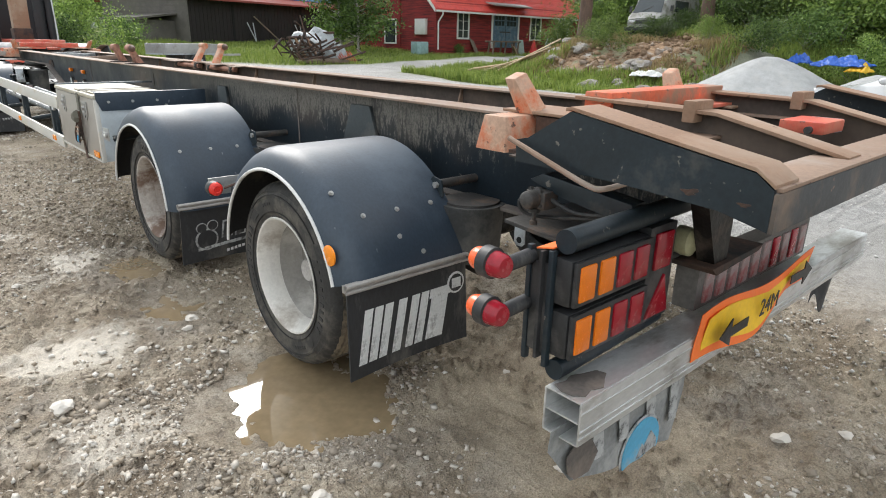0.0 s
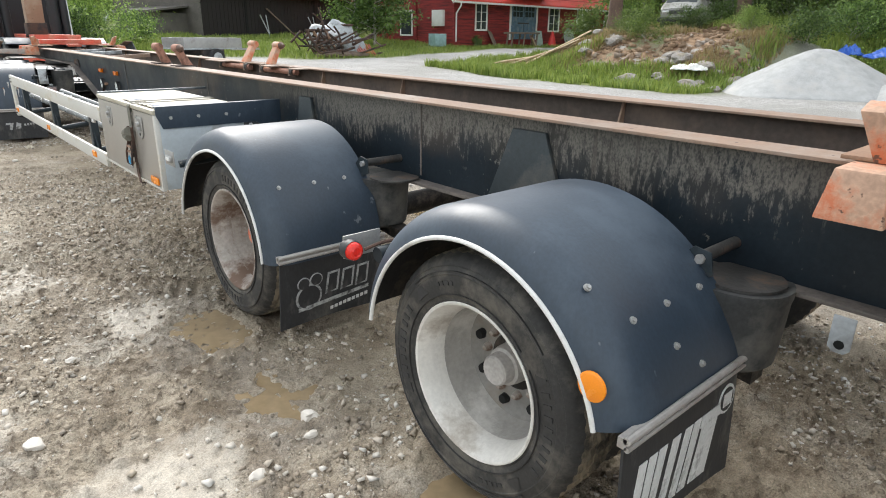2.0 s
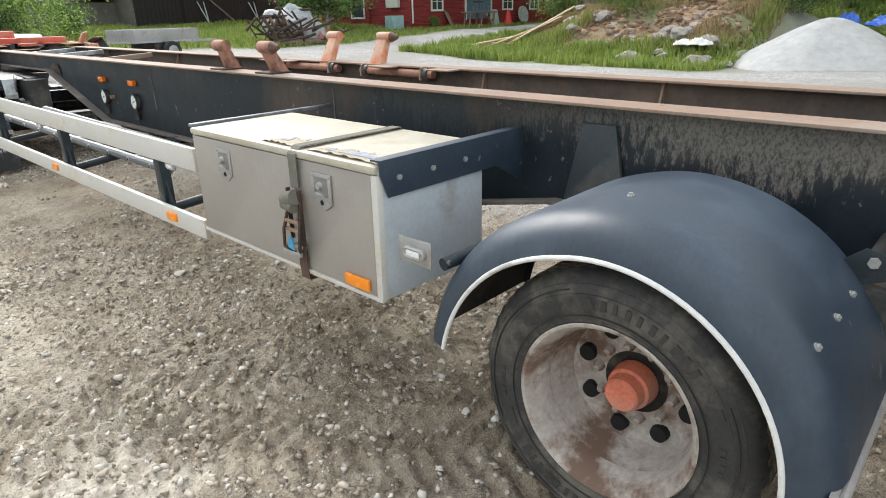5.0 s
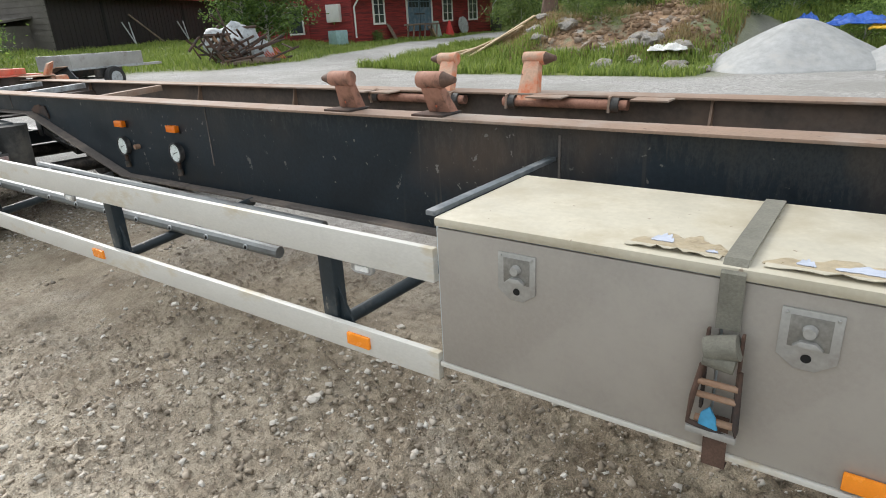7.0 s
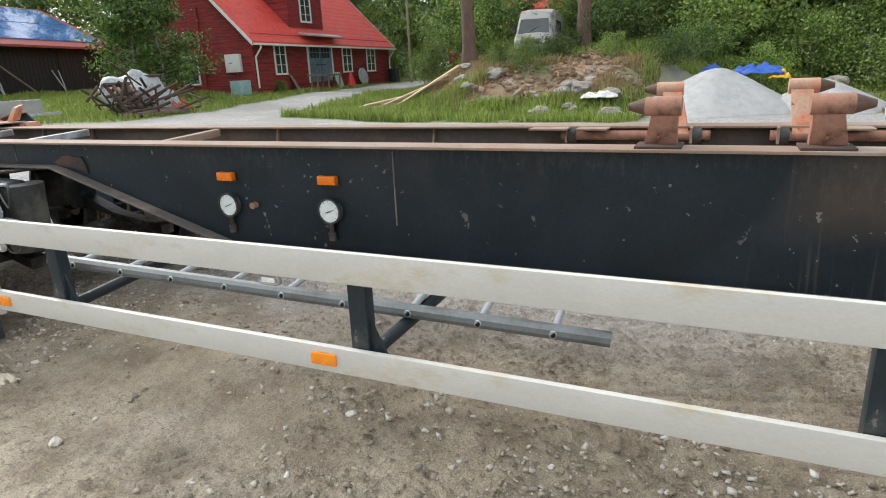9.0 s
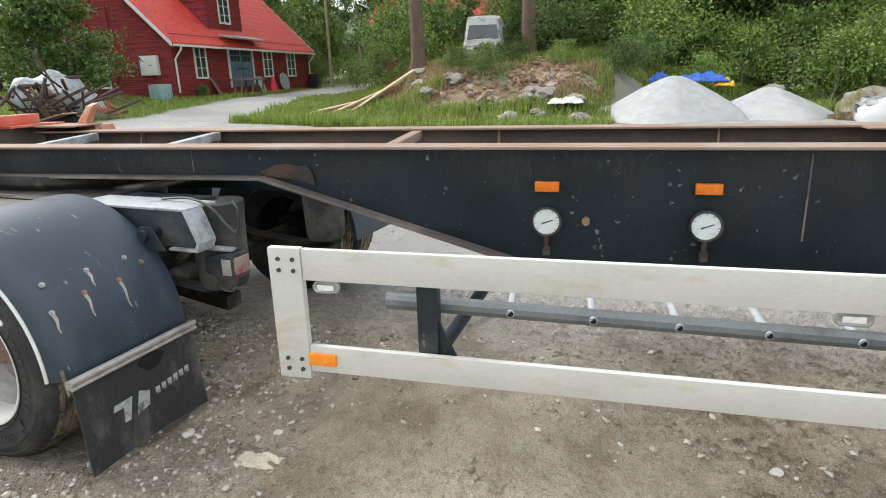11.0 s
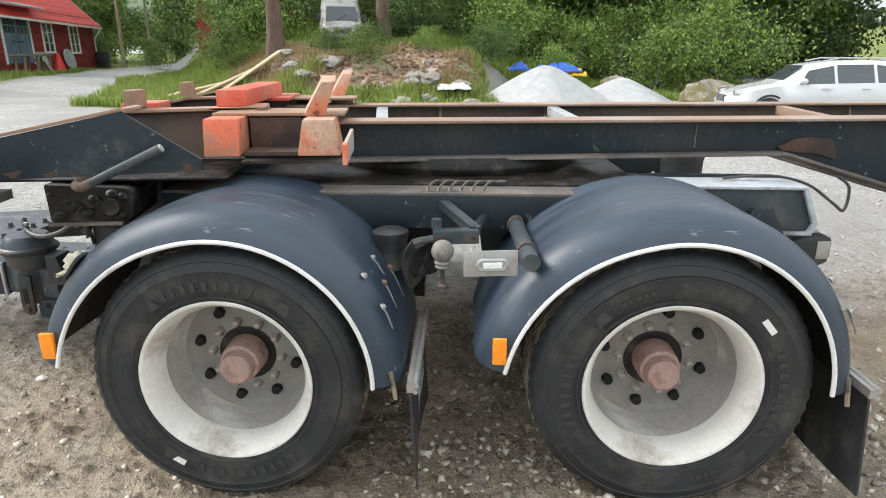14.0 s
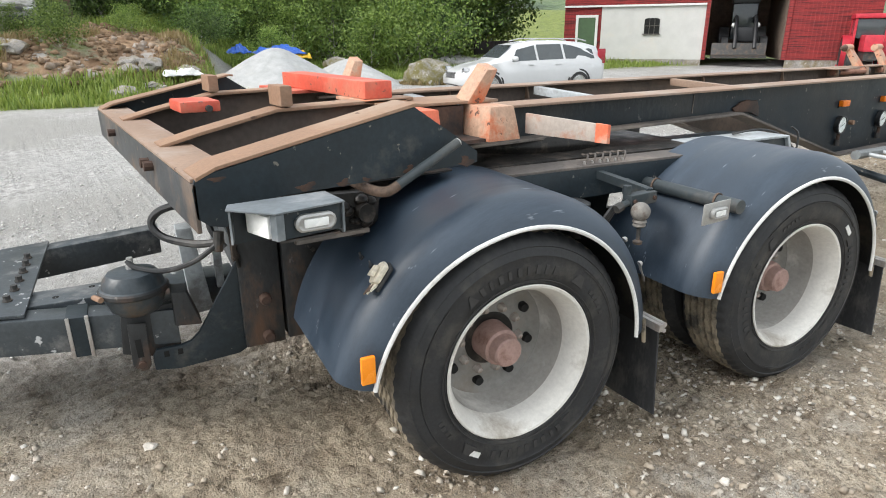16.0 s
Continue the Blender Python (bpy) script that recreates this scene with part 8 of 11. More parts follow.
part("hose", tube(bent([(B0 - 0.62, YF + 0.06, 0.985), (B0 - 0.56, YF + 0.17, 0.955), (B0 - 0.50, YF + 0.29, 0.925), (B0 - 0.485, YF + 0.335, 0.875), (B0 - 0.52, YF + 0.30, 0.825), (B0 - 0.60, YF + 0.20, 0.808), (B0 - 0.655, YF + 0.115, 0.822)], 6), 0.014, 8), M_BLACKPL, trailer, "black looped air hose")
part("hose", tube(bent([(B0 - 0.64, YF + 0.05, 0.99), (B0 - 0.60, YF + 0.13, 0.93), (B0 - 0.63, YF + 0.15, 0.87), (B0 - 0.66, YF + 0.11, 0.80)], 6), 0.011, 8), M_BLACKPL, trailer)
part("hose_union", rod((B0 - 0.66, YF + 0.135, 0.79), (B0 - 0.655, YF + 0.125, 0.86), 0.018, 10), M_STEEL, trailer)
for k in range(6):
    part("hose", tube(bent([(B0 - 0.68 + 0.02 * k, YF + 0.02 + 0.012 * k, 1.0), (B0 - 0.69 + 0.015 * k, YF + 0.10 - 0.01 * k, 0.93 - 0.01 * k), (B0 - 0.68, YF + 0.09, 0.86 - 0.02 * k), (B0 - 0.67, YF + 0.07, 0.72 + 0.01 * k)], 4), 0.007, 6), M_GREASE, trailer)
XF[0] = Matrix.Identity(4)
gx = part("greasy_crosshead", prism([(14.085, 0.925), (13.86, 0.895), (13.80, 0.94), (13.79, 1.03), (13.82, 1.045), (14.09, 1.06)], "x", 1.56, 1.80), M_GREASE, trailer, "lumpy black greasy crosshead under the frame corner", 0.012)
for k in range(16):
    a = random.Random(k)
    part("grease_lump", ball((1.562, 13.83 + 0.016 * k, 0.935 + 0.09 * a.random()), 0.012 + 0.014 * a.random(), 6, (0.5, 1, 0.8)), M_GREASE, gx)
part("crosshead_lip", box(1.548, 1.57, 13.84, 14.09, 0.912, 0.926), M_BEAMLOW, gx, bevel=0.003)
part("grease_pin", rod((1.56, 13.86, 0.985), (1.52, 13.86, 0.985), 0.030, 12), M_GREASE, gx)
M_HOUSING = mat("blue_grey_sheet", (0.13, 0.15, 0.165), 0.5, 0, 0.2, 5, 60, 0.15, stain=(0.3, 0.31, 0.32), stain_amt=0.2)
# lamp box under the front frame corner
hb = part("lamp_housing", prism([(1.128, 14.113), (1.104, 14.290), (1.200, 14.372), (1.245, 14.355), (1.245, 14.113)], "z", 1.142, 1.147), M_HOUSING, trailer, "grey sheet-metal lamp housing", 0.002)
part("housing_back", prism([(1.240, 14.115), (1.245, 14.115), (1.245, 14.352), (1.240, 14.352)], "z", 1.05, 1.141), M_FRAME, hb)
part("housing_side", box(1.130, 1.238, 14.114, 14.119, 1.068, 1.141), M_HOUSING, hb)
part("housing_rib", prism([(1.107, 14.288), (1.112, 14.268), (1.135, 14.272), (1.128, 14.296)], "z", 1.080, 1.141), M_HOUSING, hb, "bent grey corner strip", 0.002)
part("housing_face", prism([(1.138, 14.121), (1.143, 14.121), (1.128, 14.266), (1.122, 14.266)], "z", 1.078, 1.141), M_FRAME, hb)
part("corner_lens", prism([(1.134, 14.300), (1.138, 14.278), (1.226, 14.304), (1.221, 14.324)], "z", 1.080, 1.134), M_CLEAR, hb, "white plastic lamp facing forwards", 0.006)
part("housing_end", prism([(1.202, 14.366), (1.198, 14.362), (1.236, 14.348), (1.238, 14.353)], "z", 1.062, 1.141), M_HOUSING, hb)
part("housing_floor", box(1.146, 1.238, 14.121, 14.27, 1.062, 1.068), M_STEEL, hb)
oval_lamp(1.128, 14.192, 1.109, trailer)
part("housing_bracket", box(1.246, 1.44, 14.12, 14.18, 1.04, 1.07), M_STEEL, trailer)

# ---- ladder under the side guard ----
lad = thing("ladder", (1.45, 9.0, 0.6), "grey aluminium ladder stowed under the trailer frame", "ladder")
LA, LB = Vector((1.295, 10.28, 0.775)), Vector((1.555, 7.70, 0.618))
LO = Vector((0.33, 0.03, 0.03))
m_lad = mat("ladder_alu", (0.20, 0.215, 0.22), 0.5, 0.5, 0.15, 5, 70, 0.1, stain=(0.12, 0.12, 0.12), stain_amt=0.3)
for o in (Vector(), LO):
    part("stile", rod(LA + o, LB + o, 0.030, 10), m_lad, lad, "grey ladder stile")
for k in range(9):
    c = LA + (LB - LA) * ((k + 0.6) / 9.3)
    part("rung", rod(c - Vector((0.034, 0, 0)), c + LO, 0.014, 10), M_GREYPAINT, lad)
    part("rung_end", lathe([(-0.002, 0.0), (-0.002, 0.011), (0.004, 0.011)], c - Vector((0.0325, 0, 0)), "x", 10), M_HOLE, lad)

# ---- background materials ----
M_REDWALL = mat("falu_red_boards", (0.30, 0.036, 0.036), 0.85, 0, 0.25, 2.0, 30, 0.3, stretch=(0.25, 0.25, 6), stain=(0.085, 0.018, 0.020), stain_amt=0.4)
M_WHITEPAINT = mat("white_house_paint", (0.72, 0.72, 0.70), 0.6, 0, 0.06, 3, 30, 0.05)
M_REDROOF = mat("red_roof_sheet", (0.66, 0.078, 0.060), 0.5, 0, 0.10, 2, 30, 0.1, stain=(0.42, 0.05, 0.045), stain_amt=0.3)
M_BLUEDOOR = mat("blue_weathered_door", (0.10, 0.17, 0.24), 0.6, 0, 0.25, 5, 40, 0.2, stain=(0.22, 0.26, 0.30), stain_amt=0.3)
M_GLASS = mat("window_glass", (0.05, 0.06, 0.065), 0.06, 0, 0.1, 2, 10, 0, spec=0.7)
M_DARKWALL = mat("tarred_boards", (0.020, 0.016, 0.016), 0.8, 0, 0.3, 2, 30, 0.3)
M_GREYWALL = mat("weathered_grey_boards", (0.12, 0.11, 0.10), 0.85, 0, 0.25, 2, 30, 0.3)
M_SOLAR = mat("solar_panel", (0.06, 0.18, 0.45), 0.12, 0.0, 0.1, 1, 10, 0, coat=0.6)
M_OLDROOF = mat("faded_red_roof", (0.27, 0.06, 0.05), 0.7, 0, 0.15, 2, 30, 0.2)
M_PLANK = mat("fresh_sawn_plank", (0.52, 0.40, 0.26), 0.75, 0, 0.15, 3, 40, 0.2, rand=0.2)
M_OLDWOOD = mat("old_wood", (0.20, 0.15, 0.12), 0.85, 0, 0.3, 5, 40, 0.3)
M_BARK = mat("pine_bark", (0.13, 0.085, 0.065), 0.9, 0, 0.35, 6, 40, 0.8, stretch=(1, 1, 0.3), bump_dist=0.02)
M_BARKGREY = mat("grey_bark", (0.34, 0.325, 0.30), 0.9, 0, 0.35, 6, 40, 0.6, stretch=(1, 1, 0.3))
M_ROCK = mat("lichen_rock", (0.36, 0.335, 0.31), 0.9, 0, 0.35, 2.5, 30, 0.9, bump_dist=0.04, stain=(0.22, 0.17, 0.075), stain_amt=0.42, stain_scale=1.5, spots=(0.5, 0.48, 0.46), spots_amt=0.25, spots_scale=6)
M_TARP = mat("blue_tarp", (0.03, 0.12, 0.50), 0.4, 0, 0.15, 5, 40, 0.2)
M_YELLOW = mat("yellow_sheet", (0.75, 0.45, 0.03), 0.5, 0, 0.1, 5, 40, 0.1)
M_CARWHITE = mat("white_car_paint", (0.60, 0.61, 0.62), 0.18, 0, 0.02, 2, 10, 0, coat=0.5)
M_VANWHITE = mat("weathered_white_paint", (0.34, 0.34, 0.33), 0.6, 0, 0.15, 3, 30, 0.1, stain=(0.12, 0.115, 0.085), stain_amt=0.42, stain_scale=3)
M_CHROME = mat("dull_chrome", (0.5, 0.5, 0.5), 0.2, 0.9, 0.05, 5, 20, 0)
M_POLE = mat("impregnated_pole", (0.30, 0.26, 0.18), 0.85, 0, 0.2, 3, 40, 0.2)
M_WHITEWALL = mat("limewashed_wall", (0.57, 0.565, 0.55), 0.85, 0, 0.06, 2, 30, 0.15, stain=(0.60, 0.57, 0.53), stain_amt=0.2, stain_scale=1.2)
M_TRUCKBLACK = mat("black_truck_parts", (0.018, 0.019, 0.022), 0.5, 0, 0.2, 3, 40, 0.1)


def leafy(name, a, b, yellow=0.0):
    """Foliage with light passing through; every leaf differs a little."""
    m = bpy.data.materials.new(name)
    m.use_nodes = True
    nt = m.node_tree
    bs, out = nt.nodes["Principled BSDF"], nt.nodes["Material Output"]
    geo = nt.nodes.new("ShaderNodeNewGeometry")
    mix = nt.nodes.new("ShaderNodeMix")
    mix.data_type = "RGBA"
    mix.inputs[6].default_value, mix.inputs[7].default_value = (*a, 1), (*b, 1)
    nt.links.new(geo.outputs["Random Per Island"], mix.inputs[0])
    oi = nt.nodes.new("ShaderNodeObjectInfo")
    ra = nt.nodes.new("ShaderNodeMapRange")
    ra.inputs["To Min"].default_value, ra.inputs["To Max"].default_value = 0.55, 1.2
    nt.links.new(oi.outputs["Random"], ra.inputs["Value"])
    sc = nt.nodes.new("ShaderNodeVectorMath")
    sc.operation = "SCALE"
    nt.links.new(mix.outputs[2], sc.inputs[0])
    nt.links.new(ra.outputs["Result"], sc.inputs["Scale"])
    nt.links.new(sc.outputs[0], bs.inputs["Base Color"])
    bs.inputs["Roughness"].default_value = 0.55
    tr = nt.nodes.new("ShaderNodeBsdfTranslucent")
    nt.links.new(sc.outputs[0], tr.inputs["Color"])
    ms = nt.nodes.new("ShaderNodeMixShader")
    ms.inputs[0].default_value = 0.32
    nt.links.new(bs.outputs[0], ms.inputs[1])
    nt.links.new(tr.outputs[0], ms.inputs[2])
    nt.links.new(ms.outputs[0], out.inputs["Surface"])
    return m


M_LEAF = leafy("birch_leaves", (0.060, 0.125, 0.022), (0.34, 0.46, 0.110))
M_LEAFD = leafy("dark_leaves", (0.030, 0.070, 0.018), (0.20, 0.31, 0.075))
M_NEEDLE = leafy("spruce_needles", (0.036, 0.070, 0.028), (0.080, 0.130, 0.045))
M_GRASS = leafy("grass_blades", (0.14, 0.22, 0.038), (0.35, 0.42, 0.10))
M_STRAW = leafy("dry_straw", (0.30, 0.22, 0.10), (0.42, 0.33, 0.17))


def leaves_mesh(name, pts, nrm_bias, size, rng_, material, aspect=0.55, droop=0.0):
    """Bent leaf-shaped quads at points."""
    n = len(pts)
    d = rng_.normal(size=(n, 3))
    d[:, 2] -= droop
    d /= np.linalg.norm(d, axis=1)[:, None]
    o = rng_.normal(size=(n, 3)) + nrm_bias
    u = np.cross(d, o)
    u /= np.linalg.norm(u, axis=1)[:, None] + 1e-9
    w = np.cross(d, u)
    s = size * rng_.uniform(0.6, 1.35, (n, 1))
    v = np.stack([pts - d * s, pts + u * s * aspect + w * s * 0.15, pts + d * s, pts - u * s * aspect + w * s * 0.15], 1).reshape(-1, 3)
    i = np.arange(n) * 4
    f = np.concatenate([np.stack([i, i + 1, i + 2], 1), np.stack([i, i + 2, i + 3], 1)])
    me = bpy.data.meshes.new(name)
    me.vertices.add(len(v))
    me.vertices.foreach_set("co", v.astype(np.float32).ravel())
    me.loops.add(f.size)
    me.loops.foreach_set("vertex_index", f.ravel().astype(np.int32))
    me.polygons.add(len(f))
    me.polygons.foreach_set("loop_start", np.arange(0, f.size, 3, dtype=np.int32))
    me.update(calc_edges=True)
    me.materials.append(material)
    return me


def trunk_bm(h, r, rng_, limbs, lo, spread_, up=0.35):
    bm = bmesh.new()
    pts, p = [], Vector((0, 0, -0.2))
    for k in range(8):
        pts.append(p.copy())
        p += Vector((rng_.normal() * 0.06, rng_.normal() * 0.06, h / 7))
    for k in range(7):
        rod(pts[k], pts[k + 1], r * (1 - k / 8.5), 10, r * (1 - (k + 1) / 8.5), bm, cap=False)
    tips = []
    for k in range(limbs):
        t = lo + (1 - lo) * (k + rng_.uniform(0, 0.8)) / limbs
        i = min(int(t * 7), 6)
        b = pts[i].lerp(pts[i + 1], t * 7 - i)
        a = rng_.uniform(0, 6.283)
        L = spread_ * (1.15 - 0.75 * t) * rng_.uniform(0.7, 1.2)
        m_ = b + Vector((math.cos(a) * L * 0.55, math.sin(a) * L * 0.55, L * up * 0.7))
        e = b + Vector((math.cos(a) * L, math.sin(a) * L, L * up))
        rod(b, m_, r * 0.32 * (1.1 - t), 6, r * 0.2 * (1.1 - t), bm, cap=False)
        rod(m_, e, r * 0.2 * (1.1 - t), 5, r * 0.06, bm, cap=False)
        tips.append((b, m_, e, L))
    return bm, tips, pts


def tree_proto(nm, seed, h, r, limbs, lo, spread_, n, size, leaf, bark, label, cat, up=0.35, clump=0.19, droop=0.3, spruce=False):
    rng_ = np.random.default_rng(seed)
    bm, tips, pts = trunk_bm(h, r, rng_, limbs, lo, spread_, up)
    t = thing(nm, (0, 0, 0), label, cat)
    part("trunk", bm, bark, t)
    P = []
    wts = np.array([L for *_, L in tips])
    wts = wts / wts.sum()
    for (b, m_, e, L), w in zip(tips, wts):
        k = max(4, int(n * w))
        q = rng_.uniform(0.18 if spruce else 0.35, 1.08, k)
        base = np.array(b)[None] + (np.array(e) - np.array(b))[None] * q[:, None]
        sc = clump * L * (0.55 if spruce else 1.0)
        off = rng_.normal(size=(k, 3)) * np.array([sc, sc, sc * (0.22 if spruce else 0.62)])
        if spruce:
            off[:, 2] -= np.abs(off[:, 0]) * 0.4
        P.append(base + off)
    P = np.concatenate(P)
    P = P[P[:, 2] > 0.1]
    me = leaves_mesh("crown", P, np.array([0, 0, 0.6]), size, rng_, leaf, 0.5 if not spruce else 0.28, droop)
    ob = new("crown", me)
    ob.parent = t
    ORG[ob.name] = Vector()
    return t


rs = np.random.default_rng(7)
protos = [
    tree_proto("birch_tree", 1, 9.5, 0.11, 60, 0.06, 2.4, 9000, 0.135, M_LEAF, M_BARKGREY, "leafy green birch tree at the forest edge", "tree"),
    tree_proto("birch_tree", 2, 11.0, 0.13, 64, 0.08, 2.7, 9500, 0.14, M_LEAFD, M_BARKGREY, "tall dark green deciduous tree in the forest", "tree"),
    tree_proto("birch_tree", 3, 8.0, 0.09, 56, 0.04, 2.2, 8500, 0.125, M_LEAF, M_BARKGREY, "young light green deciduous tree at the forest edge", "tree"),
    tree_proto("spruce_tree", 4, 14.0, 0.16, 90, 0.05, 2.6, 9000, 0.16, M_NEEDLE, M_BARK, "dark green spruce tree in the forest", "tree", up=-0.16, spruce=True, droop=0.8),
]
bushes = [
    tree_proto("bush", 11, 2.4, 0.035, 26, 0.03, 1.5, 5000, 0.062, M_LEAF, M_BARKGREY, "bright green leafy bush", "bush", up=0.7, clump=0.30),
    tree_proto("bush", 12, 1.7, 0.03, 24, 0.02, 1.2, 4000, 0.056, M_LEAFD, M_BARKGREY, "dark green leafy bush", "bush", up=0.7, clump=0.32),
]


def plant(proto, x, y, s=1.0, sink=0.05, first=[]):
    m = pose(x, y, float(ground_z(x, y, False)) - sink, 0, 0, float(rs.uniform(0, 360))) @ Matrix.Diagonal((s, s, s * float(rs.uniform(0.9, 1.12)), 1))
    if proto.name not in first:
        first.append(proto.name)
        proto.matrix_basis = m
        return proto
    c = copy_thing(proto, m)
    c.scale = m.to_scale()
    return c


spots = []
for k in range(900):
    x, y = rs.uniform(29.5, 52), rs.uniform(-16, 27)
    if y - 0.33 * (x - 20) > 17.0 or (y < -4.5 and x < 31) or (22 < x < 27 and 13 < y < 18):
        continue
    if y < -6.4 - 0.72 * (x - 27):
        continue
    if math.hypot(x - 36, y - 17) < 4.5:
        continue
    if all(math.hypot(x - a, y - b) > 1.9 + 0.05 * (x - 29) for a, b in spots):
        spots.append((x, y))
    if len(spots) >= 84:
        break
for x, y in spots:
    low = 0.3 if x < 35.5 and 12.8 < y < 20.5 else 1.0  # undergrowth only before the house in the trees
    pr = protos[int(rs.choice([0, 1, 2, 3], p=[0.3, 0.32, 0.28, 0.10]))]
    tagged(plant(pr, x, y, low * float(rs.uniform(0.8, 1.2))), group="forest trees")
# trees beyond the house and along the lane, and behind the dark barn
for x, y in ((50, 38), (54, 42), (58, 38), (62, 43), (66, 39), (57, 27), (62, 26), (67, 27), (52, 25.5), (72, 36), (48, 44), (70, 43), (45, 46), (76, 30), (52, 47), (60, 49), (80, 38),
             (34, 52), (38, 50), (31, 56), (42, 53), (27, 58), (12, 62), (8, 66), (17, 66), (22, 63), (47, 51)):
    tagged(plant(protos[int(rs.integers(0, 4))], x, y, float(rs.uniform(1.0, 1.5))), group="trees beyond the house")
tagged(plant(protos[1], 22.0, 32.3, 0.72), group="trees by the house")
tagged(plant(protos[1], 21.4, 33.2, 0.66), group="trees by the house")
# bushes along the bank's crest, behind the heaps and near the car
for x, y, s in [(27 + float(rs.uniform(0, 3)), float(rs.uniform(-1, 19)), float(rs.uniform(0.7, 1.3))) for _ in range(34)] + [(25.0, 8.6, 0.8), (24.0, 6.5, 0.6), (22.8, 9.3, 0.7), (26.2, 4.8, 0.9), (24.5, 0.6, 1.2), (25.5, -1.2, 1.35),
        (26.8, -2.4, 1.4), (27.6, -0.2, 1.3), (24.0, 2.2, 0.9), (29, -3.0, 1.5), (20.3, 13.6, 0.42), (21.0, 14.8, 0.4), (23.2, 11.3, 0.4), (25.4, 13.4, 0.62), (23.3, 13.55, 0.55), (26.5, 17.6, 0.8), (24.5, 18.8, 0.7), (5.6, 29, 0.9), (7.0, 31, 1.0), (4.6, 32, 1.1), (9.3, 34, 0.8), (28.9, 31.0, 0.35), (46, 29.5, 0.8), (48, 34, 0.9)]:
    s = min(s, 0.45) if 27 <= x < 30.1 and 14.0 < y < 17.4 else s
    tagged(plant(bushes[int(rs.integers(0, 2))], x, y, s), group="bushes on the bank")
# two tall pine trunks and a dead birch stem by the van


def pine(x, y, r, h, seed, lean=0.0):
    rng_ = np.random.default_rng(seed)
    t = thing("pine_tree", (x, y, float(ground_z(x, y, False)) - 0.1), "tall pine with a bare reddish-brown trunk", "tree", "pines on the bank")
    bm = bmesh.new()
    n, z = 22, 0.0
    rings = []
    for i in range(16):
        q = i / 15
        rr = r * (1 - 0.55 * q) * (1 + 0.5 * math.exp(-q * 22))
        rings.append([bm.verts.new((x + lean * q * h + rr * (1 + 0.10 * rng_.normal()) * math.cos(2 * math.pi * k / n), y + rr * (1 + 0.10 * rng_.normal()) * math.sin(2 * math.pi * k / n), ORG[t.name].z + h * q)) for k in range(n)])
    for A, B in zip(rings, rings[1:]):
        for k in range(n):
            bm.faces.new((A[k], A[(k + 1) % n], B[(k + 1) % n], B[k]))
    bm.faces.new(rings[-1])
    part("trunk", bm, M_BARK, t)
    P = rng_.normal(size=(2600, 3)) * np.array([1.3, 1.3, 1.4]) + np.array([lean * h, 0, h])
    ob = new("crown", leaves_mesh("crown", P, np.array([0, 0, 0.5]), 0.16, rng_, M_NEEDLE, 0.25))
    ob.parent = t
    return t


pine(23.2, 16.9, 0.26, 13, 71)
pine(26.2, 13.0, 0.27, 14, 72, 0.01)
pine(33.0, 9.5, 0.20, 13, 73)
pine(35.5, 21.0, 0.22, 13, 74)

# ---- grass, weeds and dry straw ----


def blades(name, n, seed, area, height, material, label, where):
    rng_ = np.random.default_rng(seed)
    x, y = rng_.uniform(area[0], area[1], n * 3), rng_.uniform(area[2], area[3], n * 3)
    keep = where(x, y, rng_)
    x, y = x[keep][:n], y[keep][:n]
    z = ground_z(x, y, False)
    k = len(x)
    tall = height * (0.55 + 0.9 * np.clip(fbm(x * 0.8, y * 0.8, 2, 61) + 0.5, 0, 1)) * rng_.uniform(0.6, 1.3, k)
    a = rng_.uniform(0, 6.283, k)
    w = 0.012 + 0.016 * rng_.uniform(size=k)
    lx, ly = np.cos(a + 1.3) * tall * rng_.uniform(0.1, 0.55, k), np.sin(a + 1.3) * tall * rng_.uniform(0.1, 0.55, k)
    base = np.stack([x, y, z - 0.03], 1)
    side = np.stack([np.cos(a) * w, np.sin(a) * w, 0 * w], 1)
    mid = base + np.stack([lx * 0.35, ly * 0.35, tall * 0.6], 1)
    tip = base + np.stack([lx, ly, tall], 1)
    v = np.stack([base - side, base + side, mid + side * 0.7, mid - side * 0.7, tip], 1).reshape(-1, 3)
    i = np.arange(k) * 5
    f = np.concatenate([np.stack([i, i + 1, i + 2], 1), np.stack([i, i + 2, i + 3], 1), np.stack([i + 3, i + 2, i + 4], 1)])
    me = bpy.data.meshes.new(name)
    me.vertices.add(len(v))
    me.vertices.foreach_set("co", v.astype(np.float32).ravel())
    me.loops.add(f.size)
    me.loops.foreach_set("vertex_index", f.ravel().astype(np.int32))
    me.polygons.add(len(f))
    me.polygons.foreach_set("loop_start", np.arange(0, f.size, 3, dtype=np.int32))
    me.update(calc_edges=True)
    me.materials.append(material)
    return tagged(new(name, me), label, "grass", kind="stuff")


def on_grass(x, y, r_):
    bare = step(bank(x, y), 0.25, 0.7) * (x < 24.5) * (y > 10) * (y < 18.5) * (fbm(x * 0.45, y * 0.45, 3, 88) > -0.26)
    return (grass_mask(x, y) > 0.55) & (bare < 0.5) & (fbm(x * 0.9, y * 0.9, 3, 67) > -0.38)


